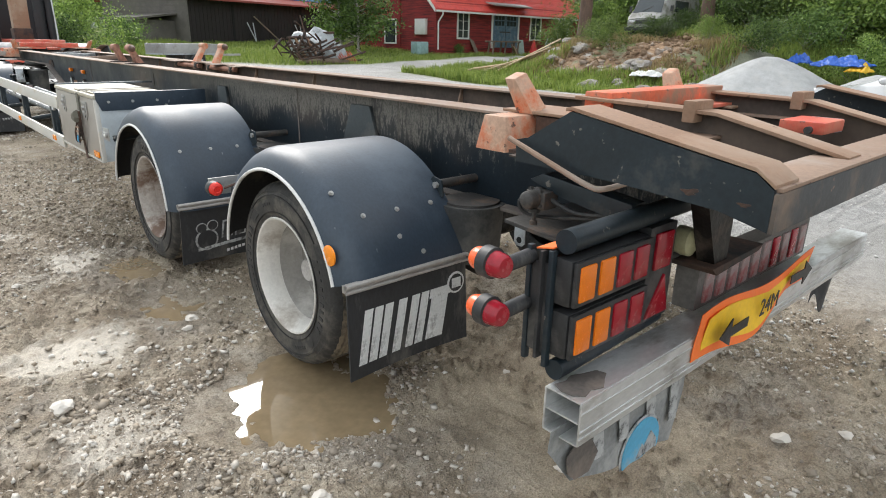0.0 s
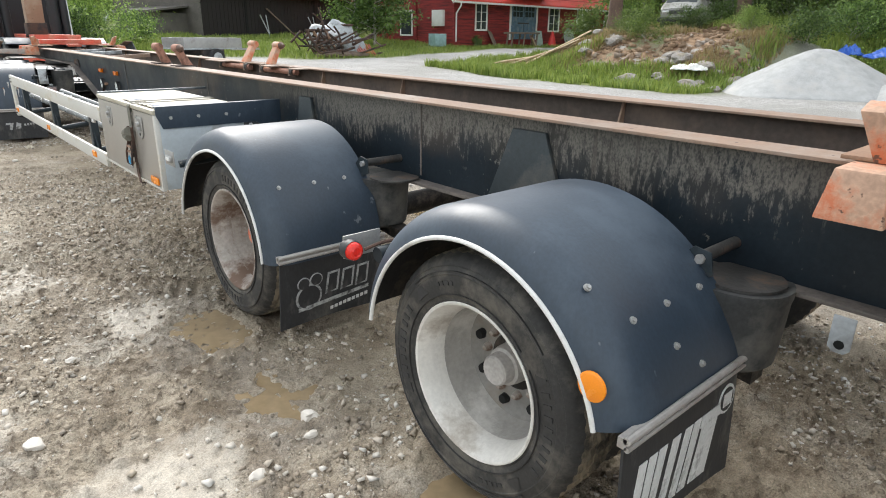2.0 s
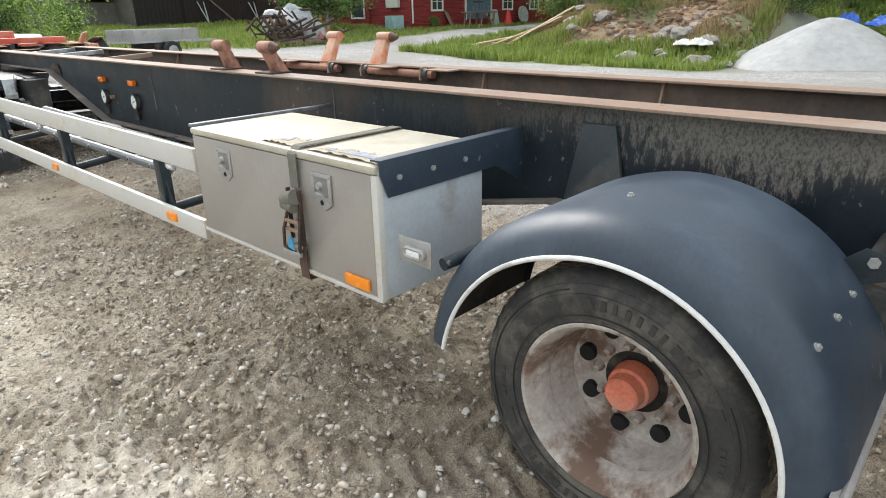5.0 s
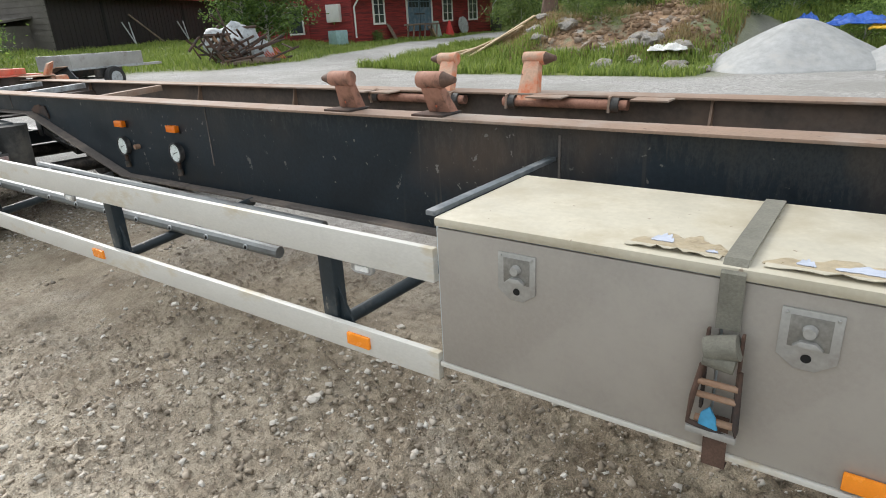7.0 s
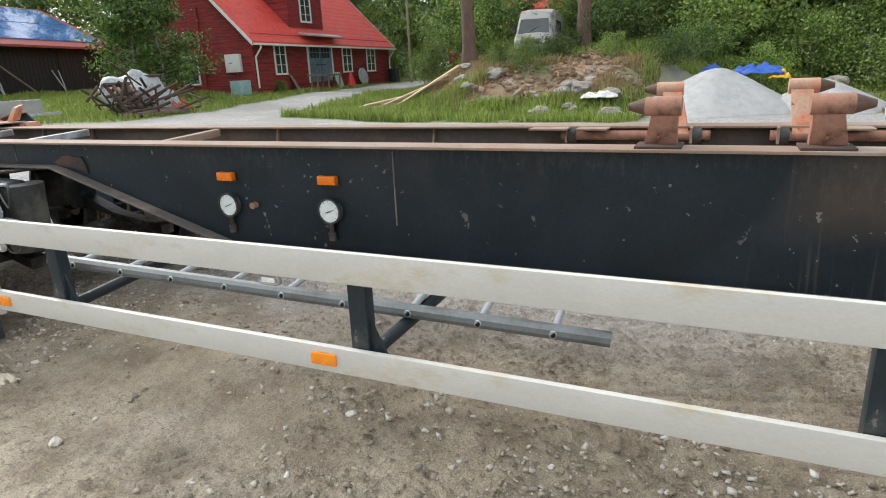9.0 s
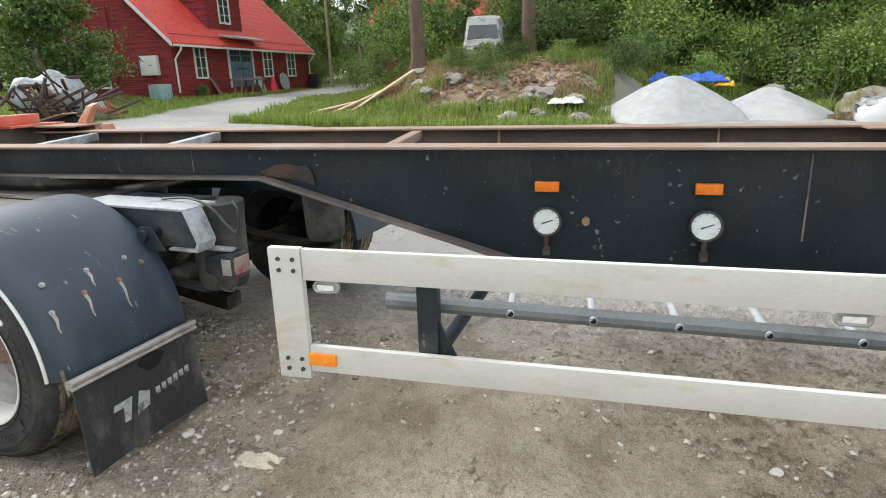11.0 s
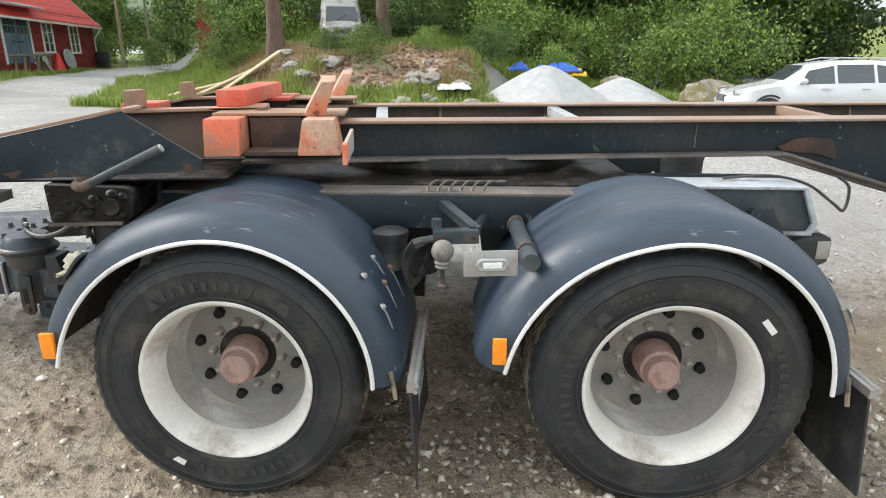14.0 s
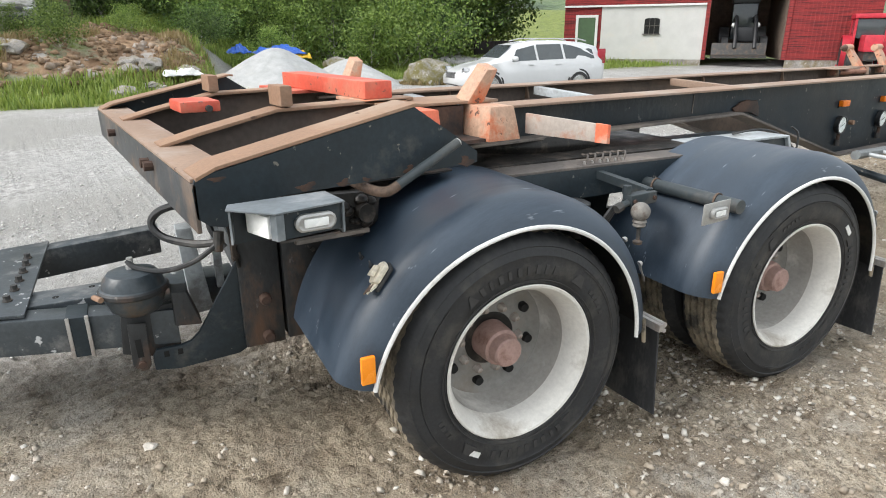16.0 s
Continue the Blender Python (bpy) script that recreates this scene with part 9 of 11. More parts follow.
blades("grass", 60000, 81, (15.6, 31, 3, 25), 0.30, M_GRASS, "long green grass on the bank", on_grass)
blades("grass", 30000, 82, (7, 46, 22, 42), 0.20, M_GRASS, "green grass round the house", lambda x, y, r_: (grass_mask(x, y) > 0.55) & ~((x > 27) & (y > 31.3)))
blades("grass", 16000, 83, (18, 34, -14, 4), 0.20, M_GRASS, "green grass before the barn", on_grass)
blades("dry_straw", 11000, 84, (18, 25, 9.5, 19), 0.22, M_STRAW, "dry yellow straw on the bank", lambda x, y, r_: (bank(x, y) > 0.3) & (fbm(x * 0.6, y * 0.6, 3, 90) > -0.04))


# ---- rocks, planks, tarp ----
def rock(x, y, z, s, seed, label="pale lichen-covered rock on the bank", squash=0.7, m=None):
    rng_ = np.random.default_rng(seed)
    bm = bmesh.new()
    bmesh.ops.create_icosphere(bm, subdivisions=3, radius=1.0)
    off = rng_.uniform(0, 50, 3)
    for v in bm.verts:
        k = 1 + 0.38 * noise.noise(v.co * 1.3 + Vector(off)) + 0.16 * noise.noise(v.co * 3.5 + Vector(off))
        v.co = Vector((v.co.x * s * k * 1.15, v.co.y * s * k, v.co.z * s * k * squash)) + Vector((x, y, z))
    return tagged(part("rock", bm, m or M_ROCK), label, "rock", "rocks on the bank")


M_MOSSROCK = mat("mossy_rock", (0.30, 0.28, 0.255), 0.95, 0, 0.4, 3.5, 30, 0.9, bump_dist=0.05, stain=(0.17, 0.15, 0.055), stain_amt=0.55, stain_scale=2.2, spots=(0.45, 0.43, 0.40), spots_amt=0.3, spots_scale=7)
rock(18.5, 2.9, 0.22, 0.74, 1, "large mossy rock beside the white car", 0.85, M_MOSSROCK)
blades("dry_straw", 1400, 85, (17.6, 19.4, 2.0, 3.9), 0.16, M_STRAW, "dry grass round the mossy rock", lambda x, y, r_: np.hypot(x - 18.5, y - 2.9) < 0.95)
rock(22.6, 4.45, 0.55, 0.40, 2, "mossy broken rock beside the low heap", 0.7, M_MOSSROCK)
for k in range(9):
    rock(22.2 + 0.12 * k, 5.1 - 0.24 * k, float(ground_z(22.2 + 0.12 * k, 5.1 - 0.24 * k, False)) + 0.08, 0.16 + 0.05 * ((k * 7) % 4), 80 + k, "small broken rock in the rubble beside the heap", 0.65, M_MOSSROCK if k % 3 else None)
for k in range(16):
    x, y = 18.0 + float(rs.uniform(-0.6, 1.6)), float(rs.uniform(9.6, 12.6))
    rock(x, y, float(ground_z(x, y, False)) + 0.05, float(rs.uniform(0.12, 0.38)), 10 + k, "pale grey rubble stone at the foot of the bank", 0.6)
for k in range(12):
    x, y = float(rs.uniform(19.5, 22.5)), float(rs.uniform(12, 16.5))
    rock(x, y, float(ground_z(x, y, False)), float(rs.uniform(0.15, 0.40)), 40 + k, "grey rock in the bare bank", 0.5)


def crumpled(name, x, y, z, sx, sy, h, seed, material, label, cat):
    n = 18
    rng_ = np.random.default_rng(seed)
    o = rng_.uniform(0, 30)
    vs, fs = [], []
    for th in (0, 1):
        for i in range(n + 1):
            for k in range(n + 1):
                u, v = i / n * 2 - 1, k / n * 2 - 1
                b = max(0, 1 - max(abs(u), abs(v)) ** 2)
                q = noise.noise(Vector((u * 2 + o, v * 2, 0))) + 0.6 * noise.noise(Vector((u * 5 + o, v * 5, 2)))
                vs.append((u * sx * (1 + 0.15 * q), v * sy * (1 + 0.15 * q), h * (0.25 + 0.75 * b) * (0.7 + 0.5 * q) - 0.02 * th))
    m_ = (n + 1) ** 2
    for th in (0, 1):
        for i in range(n):
            for k in range(n):
                a = th * m_ + i * (n + 1) + k
                q = (a, a + n + 1, a + n + 2, a + 1)
                fs.append(q if th == 0 else q[::-1])
    ob = quick(name, vs, fs, material, (x, y, z), False)
    return tagged(ob, label, cat)


crumpled("tarpaulin", 22.6, 6.6, 0.95, 0.7, 0.75, 0.42, 1, M_TARP, "crumpled blue tarpaulin behind the stone heap", "tarpaulin")
crumpled("tarpaulin", 22.9, 8.0, 1.0, 0.35, 0.35, 0.38, 2, M_TARP, "crumpled blue tarpaulin behind the stone heap", "tarpaulin")
crumpled("yellow_sheet", 22.2, 6.0, 0.80, 0.4, 0.30, 0.35, 3, M_YELLOW, "crumpled yellow plastic sheet by the tarpaulin", "plastic sheet")
crumpled("plastic_bag", 18.6, 10.9, float(ground_z(18.6, 10.9, False)) + 0.1, 0.35, 0.5, 0.28, 4, M_WHITEPAINT, "crumpled white plastic film on rubble", "plastic film")
crumpled("plastic_bag", 18.0, 19.7, float(ground_z(18.0, 19.7, False)), 0.25, 0.35, 0.22, 5, M_WHITEPAINT, "white sack beside the planks", "sack")
for k in range(9):
    a0 = Vector((18.5 + 0.10 * k, 19.5 - 0.20 * k, 0.0))
    a1 = a0 + Vector((1.7, -1.5 + 0.08 * (k % 4), 0.0))
    a0.z = float(ground_z(a0.x, a0.y, False)) + 0.20 + 0.06 * (k % 3)
    a1.z = float(ground_z(a1.x, a1.y, False)) + 0.16 + 0.05 * (k % 3)
    bm = bmesh.new()
    d = (a1 - a0).normalized()
    s_ = d.cross(Vector((0, 0, 1))).normalized()
    u_ = s_.cross(d)
    vs = [bm.verts.new(p + s_ * i * 0.085 + u_ * j * 0.022) for p in (a0, a1) for i in (-1, 1) for j in (-1, 1)]
    for f in ((0, 1, 3, 2), (4, 6, 7, 5), (0, 4, 5, 1), (2, 3, 7, 6), (0, 2, 6, 4), (1, 5, 7, 3)):
        bm.faces.new([vs[i] for i in f])
    tagged(part("plank", bm, M_PLANK, bevel=0.004), "pale sawn plank leaning in a loose stack", "plank", "planks on the verge")
# brush heap at the forest edge
bm = bmesh.new()
rb = np.random.default_rng(5)
for k in range(150):
    c = Vector((27.8, 2.6, float(ground_z(27.8, 2.6, False)))) + Vector((rb.normal() * 0.9, rb.normal() * 1.0, abs(rb.normal()) * 0.55))
    d = Vector((rb.normal(), rb.normal(), rb.uniform(-0.2, 1.0))).normalized() * rb.uniform(0.5, 1.6)
    rod(c, c + d, 0.022, 5, 0.008, bm)
tagged(part("brush_heap", bm, M_BARKGREY), "heap of grey broken branches and roots", "brush heap", kind="stuff")

# ---- red house ----


def window(parent, x0, x1, y, z0, z1, cols=2, rows=3, sash=M_WHITEPAINT, out=0.03):
    """A framed window in a wall whose outer face lies at y, facing smaller y."""
    w = part("window", box(x0 + 0.10, x1 - 0.10, y - out + 0.015, y - out + 0.03, z0 + 0.10, z1 - 0.10), M_GLASS, parent, "white-framed window with small panes")
    for nm, b in (("frame", (x0, x0 + 0.11, y - out - 0.03, y, z0, z1)), ("frame", (x1 - 0.11, x1, y - out - 0.03, y, z0, z1)), ("frame", (x0 + 0.11, x1 - 0.11, y - out - 0.03, y, z1 - 0.11, z1)), ("sill", (x0 + 0.11, x1 - 0.11, y - out - 0.05, y, z0, z0 + 0.11))):
        part(nm, box(*b), sash, w)
    for k in range(1, cols):
        x = x0 + (x1 - x0) * k / cols
        part("mullion", box(x - 0.035, x + 0.035, y - out - 0.012, y - out + 0.014, z0 + 0.11, z1 - 0.11), sash, w)
    for k in range(1, rows):
        z = z0 + (z1 - z0) * k / rows
        part("glazing_bar", box(x0 + 0.11, x1 - 0.11, y - out - 0.008, y - out + 0.013, z - 0.014, z + 0.014), sash, w)
    return w


def board_wall(parent, x0, x1, z0, z1, y, material, n, horizontal=False, name="wall"):
    """A wall 0.2 m thick, its outer face at y towards smaller y, with boards standing proud."""
    w = part(name, box(x0, x1, y, y + 0.2, z0, z1), material, parent)
    bm = bmesh.new()
    for k in range(n):
        if horizontal:
            a, b = z0 + (z1 - z0) * k / n, z0 + (z1 - z0) * (k + 1) / n - 0.012
            solid(bm, x0, x1, y - 0.022, y - 0.001, a, b)
        else:
            c = x0 + (x1 - x0) * (k + 0.5) / n
            solid(bm, c - 0.03, c + 0.03, y - 0.025, y - 0.001, z0, z1)
    b_ = part("cladding", bm, material, w)
    tagged(b_, kind="stuff")
    return w


HZ = 1.0
house = thing("red_house", (27.0, 31.0, HZ), "dark red wooden house with white trim and a red roof", "house")
W, D, WH, RH = 17.8, 7.6, 2.85, 6.7
XF[0] = pose(27.0, 31.0, 0, 0, 0, 4.84)
board_wall(house, 0, W, HZ - 0.3, HZ + WH + 0.15, 0, M_REDWALL, 17, True)
part("wall", box(0, W, D - 0.2, D, HZ - 0.3, HZ + WH), M_REDWALL, house)
for x0 in (0, W - 0.2):
    gb = prism([(0.201, HZ - 0.3), (D - 0.201, HZ - 0.3), (D - 0.201, HZ + WH), (D / 2, HZ + RH - 0.35), (0.201, HZ + WH)], "x", x0, x0 + 0.2)
    gw = part("gable_wall", gb, M_REDWALL, house)
    bm = bmesh.new()
    sx = -0.022 if x0 == 0 else 0.201
    for k in range(26):
        z0, z1 = HZ - 0.3 + k * 0.24, HZ - 0.3 + k * 0.24 + 0.225
        half = D / 2 - 0.02 if z1 < HZ + WH else max(0.0, (HZ + RH - 0.45 - z1) / (RH - WH) * D / 2)
        if half > 0.15:
            solid(bm, x0 + sx, x0 + sx + 0.021, D / 2 - half, D / 2 + half, z0, z1)
    tagged(part("cladding", bm, M_REDWALL, gw), kind="stuff")
for x in (0.0, W):
    part("corner_board", box(x - 0.03 if x == 0 else x - 0.12, x + 0.12 if x == 0 else x + 0.03, -0.05, 0.10, HZ - 0.3, HZ + WH), M_REDWALL, house)
ov = 0.45
ez, rz = HZ + WH, HZ + RH
sl = (rz - ez) / (D / 2)
for s, y0, y1 in ((1, -ov, D / 2), (-1, D + ov, D / 2)):
    za = ez - sl * ov
    bm = prism([(y0, za), (y1, rz), (y1, rz + 0.10), (y0, za + 0.10)], "x", -0.5, W + 0.4)
    rf = part("roof", bm, M_REDROOF, house, "red profiled roof")
    if s == 1:
        bm = bmesh.new()
        n = 75
        for k in range(n):
            x = -0.5 + (W + 0.9) * (k + 0.5) / n
            prism([(y0, za + 0.10), (y1, rz + 0.10), (y1, rz + 0.135), (y0, za + 0.135)], "x", x - 0.05, x + 0.05, bm)
        tagged(part("roof_profile", bm, M_REDROOF, rf), kind="stuff")
        for k in range(14):
            t0 = k / 14
            y_, z_ = y0 + (y1 - y0) * t0, za + (rz - za) * t0
            part("tile_course", box(-0.5, W + 0.4, y_ - 0.012, y_ + 0.012, z_ + 0.10, z_ + 0.142), M_REDROOF, rf)
    for x in (-0.53, W + 0.40):
        part("barge_board", prism([(y0, za - 0.10), (y1, rz - 0.10), (y1, rz + 0.13), (y0, za + 0.13)], "x", x, x + 0.035), M_WHITEPAINT, house, "white barge board")
part("gutter", box(-0.45, W + 0.35, -ov - 0.11, -ov - 0.01, ez - sl * ov - 0.06, ez - sl * ov + 0.05), M_WHITEPAINT, house, "white gutter")
for x in (0.12, W - 0.1):
    part("downpipe", tube([(x, -ov - 0.06, ez - sl * ov - 0.05), (x, -ov - 0.06, ez - sl * ov - 0.2), (x, -0.12, ez - sl * ov - 0.65), (x, -0.12, HZ + 0.1)], 0.05, 8), M_WHITEPAINT, house, "white downpipe")
for x0, x1 in ((1.95, 3.15), (10.0, 11.4), (13.75, 15.2)):
    window(house, x0, x1, -0.022, 1.75, 3.45)
dr = part("double_door", box(5.65, 8.5, -0.05, -0.024, 1.25, 3.52), M_BLUEDOOR, house, "weathered blue double door with small panes")
for x0, x1, z0, z1 in ((5.5, 5.65, 1.2, 3.67), (8.5, 8.65, 1.2, 3.67), (5.65, 8.5, 3.52, 3.67)):
    part("door_frame", box(x0, x1, -0.08, -0.023, z0, z1), M_WHITEPAINT, dr)
for x0 in (5.85, 7.2):
    for i in range(3):
        for k in range(2):
            part("pane", box(x0 + i * 0.37, x0 + 0.31 + i * 0.37, -0.058, -0.051, 2.70 + k * 0.38, 3.02 + k * 0.38), M_GLASS, dr)
part("door_gap", box(7.06, 7.09, -0.056, -0.051, 1.25, 3.5), M_HOLE, dr)
part("door_bar", box(6.4, 7.6, -0.085, -0.056, 2.25, 2.33), M_STEEL, dr)
part("canopy", prism([(-0.75, 3.93), (0.05, 4.12), (0.05, 4.20), (-0.75, 4.01)], "x", 4.9, 9.2), M_ZINC, house, "grey sheet metal canopy over the door")
# dormer
dm = part("dormer", prism([(4.75, ez), (8.75, ez), (8.75, 6.7), (6.75, 7.7), (4.75, 6.7)], "y", 0.55, 3.8), M_REDWALL, house, "red dormer with a white window")
bm = bmesh.new()
for k in range(17):
    c = 4.8 + k * 0.245
    solid(bm, c - 0.03, c + 0.03, 0.525, 0.549, ez + 0.4, 6.65)
tagged(part("cladding", bm, M_REDWALL, dm), kind="stuff")
window(house, 6.05, 7.35, 0.53, 4.85, 6.35)
for s in (-1, 1):
    pts = [(6.75, 7.78), (6.75 + s * 2.4, 6.58), (6.75 + s * 2.4, 6.68), (6.75, 7.9)]
    part("dormer_roof", prism(pts, "y", 0.1, 3.9), M_REDROOF, house)
# gable: side door frame and meter box
mbx = part("meter_box", box(-0.26, -0.03, 0.7, 1.65, 2.0, 2.95), M_WHITEPAINT, house, "white electric meter box", 0.02)
part("gable_pipe", box(-0.12, -0.03, 3.2, 3.35, HZ, 5.5), M_REDWALL, house)
gwn = part("window", box(-0.06, -0.03, 3.7, 4.7, 1.5, 2.9), M_GLASS, house, "white-framed gable window")
for b in ((-0.08, -0.024, 3.6, 3.7, 1.4, 3.0), (-0.08, -0.024, 4.7, 4.8, 1.4, 3.0), (-0.08, -0.024, 3.7, 4.7, 1.4, 1.5), (-0.08, -0.024, 3.7, 4.7, 2.9, 3.0)):
    part("frame", box(*b), M_WHITEPAINT, gwn)
XF[0] = Matrix.Identity(4)


def at_house(u, v, z=0.0):
    c, s = math.cos(radians(4.84)), math.sin(radians(4.84))
    return Vector((27.0 + u * c - v * s, 31.0 + u * s + v * c, z))


# clutter along the house wall
def prop_box(name, p, sx, sy, sz, m, label, cat, lean=0.0, rot=0.0, bevel=0.01):
    old = XF[0]
    XF[0] = pose(p[0], p[1], float(ground_z(p[0], p[1], False)) - 0.02, lean, 0, rot)
    ob = part(name, box(-sx / 2, sx / 2, -sy / 2, sy / 2, 0, sz), m, None, bevel=bevel)
    XF[0] = old
    return tagged(ob, label, cat)


prop_box("crate", at_house(-1.6, -0.2), 0.9, 0.6, 0.75, mat("pale_blue_paint", (0.30, 0.45, 0.48), 0.6), "pale blue metal cabinet by the house corner", "cabinet")
bench = thing("workbench", at_house(5.0, -1.3, 0.9), "rough old workbench of grey timber by the wall", "workbench")
XF[0] = pose(*at_house(5.0, -1.3, float(ground_z(*at_house(5.0, -1.3)[:2], False))), 0, 0, 4.84)
part("top", box(-1.3, 1.9, -0.3, 0.3, 0.82, 0.92), M_OLDWOOD, bench, bevel=0.01)
for x in (-1.1, 0.2, 1.6):
    for y in (-0.2, 0.2):
        part("leg", rod((x, y, -0.1), (x + 0.15, y, 0.83), 0.06, 8), M_OLDWOOD, bench)
XF[0] = Matrix.Identity(4)
for u, v, s_, m_, rot in ((3.6, -0.5, 1.3, M_OLDWOOD, 20), (8.0, -0.9, 1.2, mat("grey_green_board", (0.25, 0.32, 0.28), 0.7), -30), (6.6, -1.5, 0.7, M_PLANK, 60), (7.3, -1.0, 0.9, M_OLDWOOD, 10)):
    prop_box("loose_board", at_house(u, v), 0.45, 0.06, s_, m_, "weathered board leaning near the house wall", "board", lean=-28, rot=rot)
XF[0] = pose(*at_house(9.4, -0.9, float(ground_z(*at_house(9.4, -0.9)[:2], False))))
tagged(part("warning_cone", lathe([(0, 0.0), (0, 0.45), (0.05, 0.45), (0.1, 0.32), (1.0, 0.06), (1.02, 0.0)], (0, 0, 0), "z", 20), mat("red_sheet", (0.6, 0.04, 0.04), 0.5)), "red cone-shaped folded cover", "cover")
XF[0] = pose(*at_house(12.3, -0.5, float(ground_z(*at_house(12.3, -0.5)[:2], False))), -10, 0, 0)
tagged(part("round_board", lathe([(-0.03, 0.0), (-0.03, 0.6), (0.03, 0.6), (0.03, 0.0)], (0, 0, 0.6), "y", 24), M_GREYPAINT), "round grey board leaning on the wall", "board")
XF[0] = Matrix.Identity(4)
prop_box("waste_bin", at_house(17.3, -0.6), 0.6, 0.7, 1.1, M_TRUCKBLACK, "black wheeled waste bin at the house corner", "bin", bevel=0.05)

# ---- dark barn with solar panels ----
barn = thing("dark_barn", (15.0, 40.0, 0.8), "black tarred barn with a red roof and solar panels", "barn")
XF[0] = pose(15.0, 40.0, 0, 0, 0, 16.5)
bl, bd, bz, be, br_ = 14.2, 9.0, 0.6, 4.05, 6.4
board_wall(barn, 0, bl, bz, be, 0, M_DARKWALL, 48)
part("wall", box(0, bl, bd - 0.2, bd, bz, be), M_DARKWALL, barn)
gw = part("gable_wall", prism([(0.201, bz), (bd - 0.201, bz), (bd - 0.201, be), (bd / 2, br_ - 0.2), (0.201, be)], "x", -0.02, 0.2), M_GREYWALL, barn, "weathered grey gable")
part("gable_wall", prism([(0.201, bz), (bd - 0.201, bz), (bd - 0.201, be), (bd / 2, br_ - 0.2), (0.201, be)], "x", bl - 0.2, bl), M_GREYWALL, barn)
bm = bmesh.new()
for k in range(12):
    solid(bm, -0.045, -0.021, 0.05, bd - 0.05, bz + k * 0.285, bz + k * 0.285 + 0.26)
tagged(part("cladding", bm, M_GREYWALL, gw), kind="stuff")
for s, y0, y1 in ((1, -0.5, bd / 2), (-1, bd + 0.5, bd / 2)):
    sl2 = (br_ - be) / (bd / 2)
    za = be - sl2 * 0.5
    part("roof", prism([(y0, za), (y1, br_), (y1, br_ + 0.12), (y0, za + 0.12)], "x", -0.4, bl + 0.4), M_OLDROOF, barn, "faded red roof")
    if s == 1:
        for i in range(7):
            for k in range(2):
                t0, t1 = 0.12 + 0.42 * k, 0.52 + 0.42 * k
                pts = [(y0 + (y1 - y0) * t, za + (br_ - za) * t + h) for t, h in ((t0, 0.14), (t1, 0.14), (t1, 0.19), (t0, 0.19))]
                part("solar_panel", prism(pts, "x", 4.0 + i * 1.42, 5.38 + i * 1.42), M_SOLAR, barn, "blue solar panel")
for x in (3.2, 9.4):
    part("door_frame", box(x, x + 0.18, -0.05, -0.027, bz, be - 0.4), M_HOLE, barn)
for x in (4.6, 9.0):
    for k in range(2):
        part("leaning_pole", rod((x + k * 0.25, -0.7, 0.8), (x + 0.3 - k * 0.5, -0.05, 2.6), 0.035, 8), M_GREYPAINT, barn, "pole leaning on the barn wall")
part("leaning_pole", rod((7.4, -0.9, 0.8), (5.0, -0.06, 3.0), 0.05, 8), M_OLDWOOD, barn)
lt = part("lean_to", box(-2.6, -0.05, 1.4, 4.4, bz, 2.55), M_GREYWALL, barn, "low grey lean-to shed")
part("roof", prism([(-2.9, 2.56), (-0.03, 2.9), (-0.03, 3.0), (-2.9, 2.66)], "y", 1.1, 4.7), M_GREYWALL, lt)
XF[0] = Matrix.Identity(4)

# ---- scrap pile between barn and house ----
scrap = thing("scrap_pile", (15.6, 26.6, 0.5), "pile of rusty machine frames, timber and grey sheeting", "scrap pile")
rg = np.random.default_rng(19)
bm = bmesh.new()
for k in range(46):
    c = Vector((15.3 + rg.normal() * 0.9, 26.4 + rg.normal() * 0.6, 0.5 + abs(rg.normal()) * 0.5))
    d = Vector((rg.normal(), rg.normal() * 0.5, rg.uniform(0, 0.8))).normalized() * rg.uniform(0.5, 1.5)
    rod(c, c + d, rg.uniform(0.025, 0.06), 6, bm=bm)
tagged(part("scrap_metal", bm, M_RUSTDARK, scrap, "rusty bars"), kind="stuff")
XF[0] = pose(15.6, 26.2, 0.6, -35, 0, 20)
for i in range(6):
    part("machine_frame", box(-1.2 + i * 0.42, -1.12 + i * 0.42, -0.05, 0.05, 0, 1.25), M_RUSTTOP if i % 2 else M_RUSTDARK, scrap)
for z in (0.05, 0.6, 1.2):
    part("machine_frame", box(-1.25, 1.05, -0.06, 0.06, z, z + 0.09), M_RUSTDARK, scrap)
XF[0] = Matrix.Identity(4)
for k, (x, y, z, s) in enumerate(((16.3, 27.4, 1.15, 0.95), (15.6, 27.6, 1.3, 0.65), (16.9, 27.0, 0.8, 0.7))):
    bm = bmesh.new()
    bmesh.ops.create_icosphere(bm, subdivisions=3, radius=s)
    for v in bm.verts:
        v.co += v.co.normalized() * 0.3 * s * noise.noise(v.co * 2.2 + Vector((k * 9, 0, 0)))
        v.co.z *= 0.95
    bmesh.ops.translate(bm, verts=bm.verts, vec=(x, y, z))
    part("grey_sheeting", bm, M_GREYPAINT, scrap, "weathered grey sheeting")
for k in range(7):
    part("red_harrow", rod((17.0 + k * 0.13, 26.2, 0.5), (16.6 + k * 0.15, 26.5, 1.05), 0.03, 6), M_RED, scrap, "red steel tine")
for k in range(5):
    part("timber", box(14.2 + 0.2 * k, 16.9 - 0.1 * k, 25.6 + 0.12 * k, 25.72 + 0.12 * k, 0.55 + 0.02 * k, 0.67 + 0.02 * k), M_OLDWOOD, scrap, bevel=0.01)

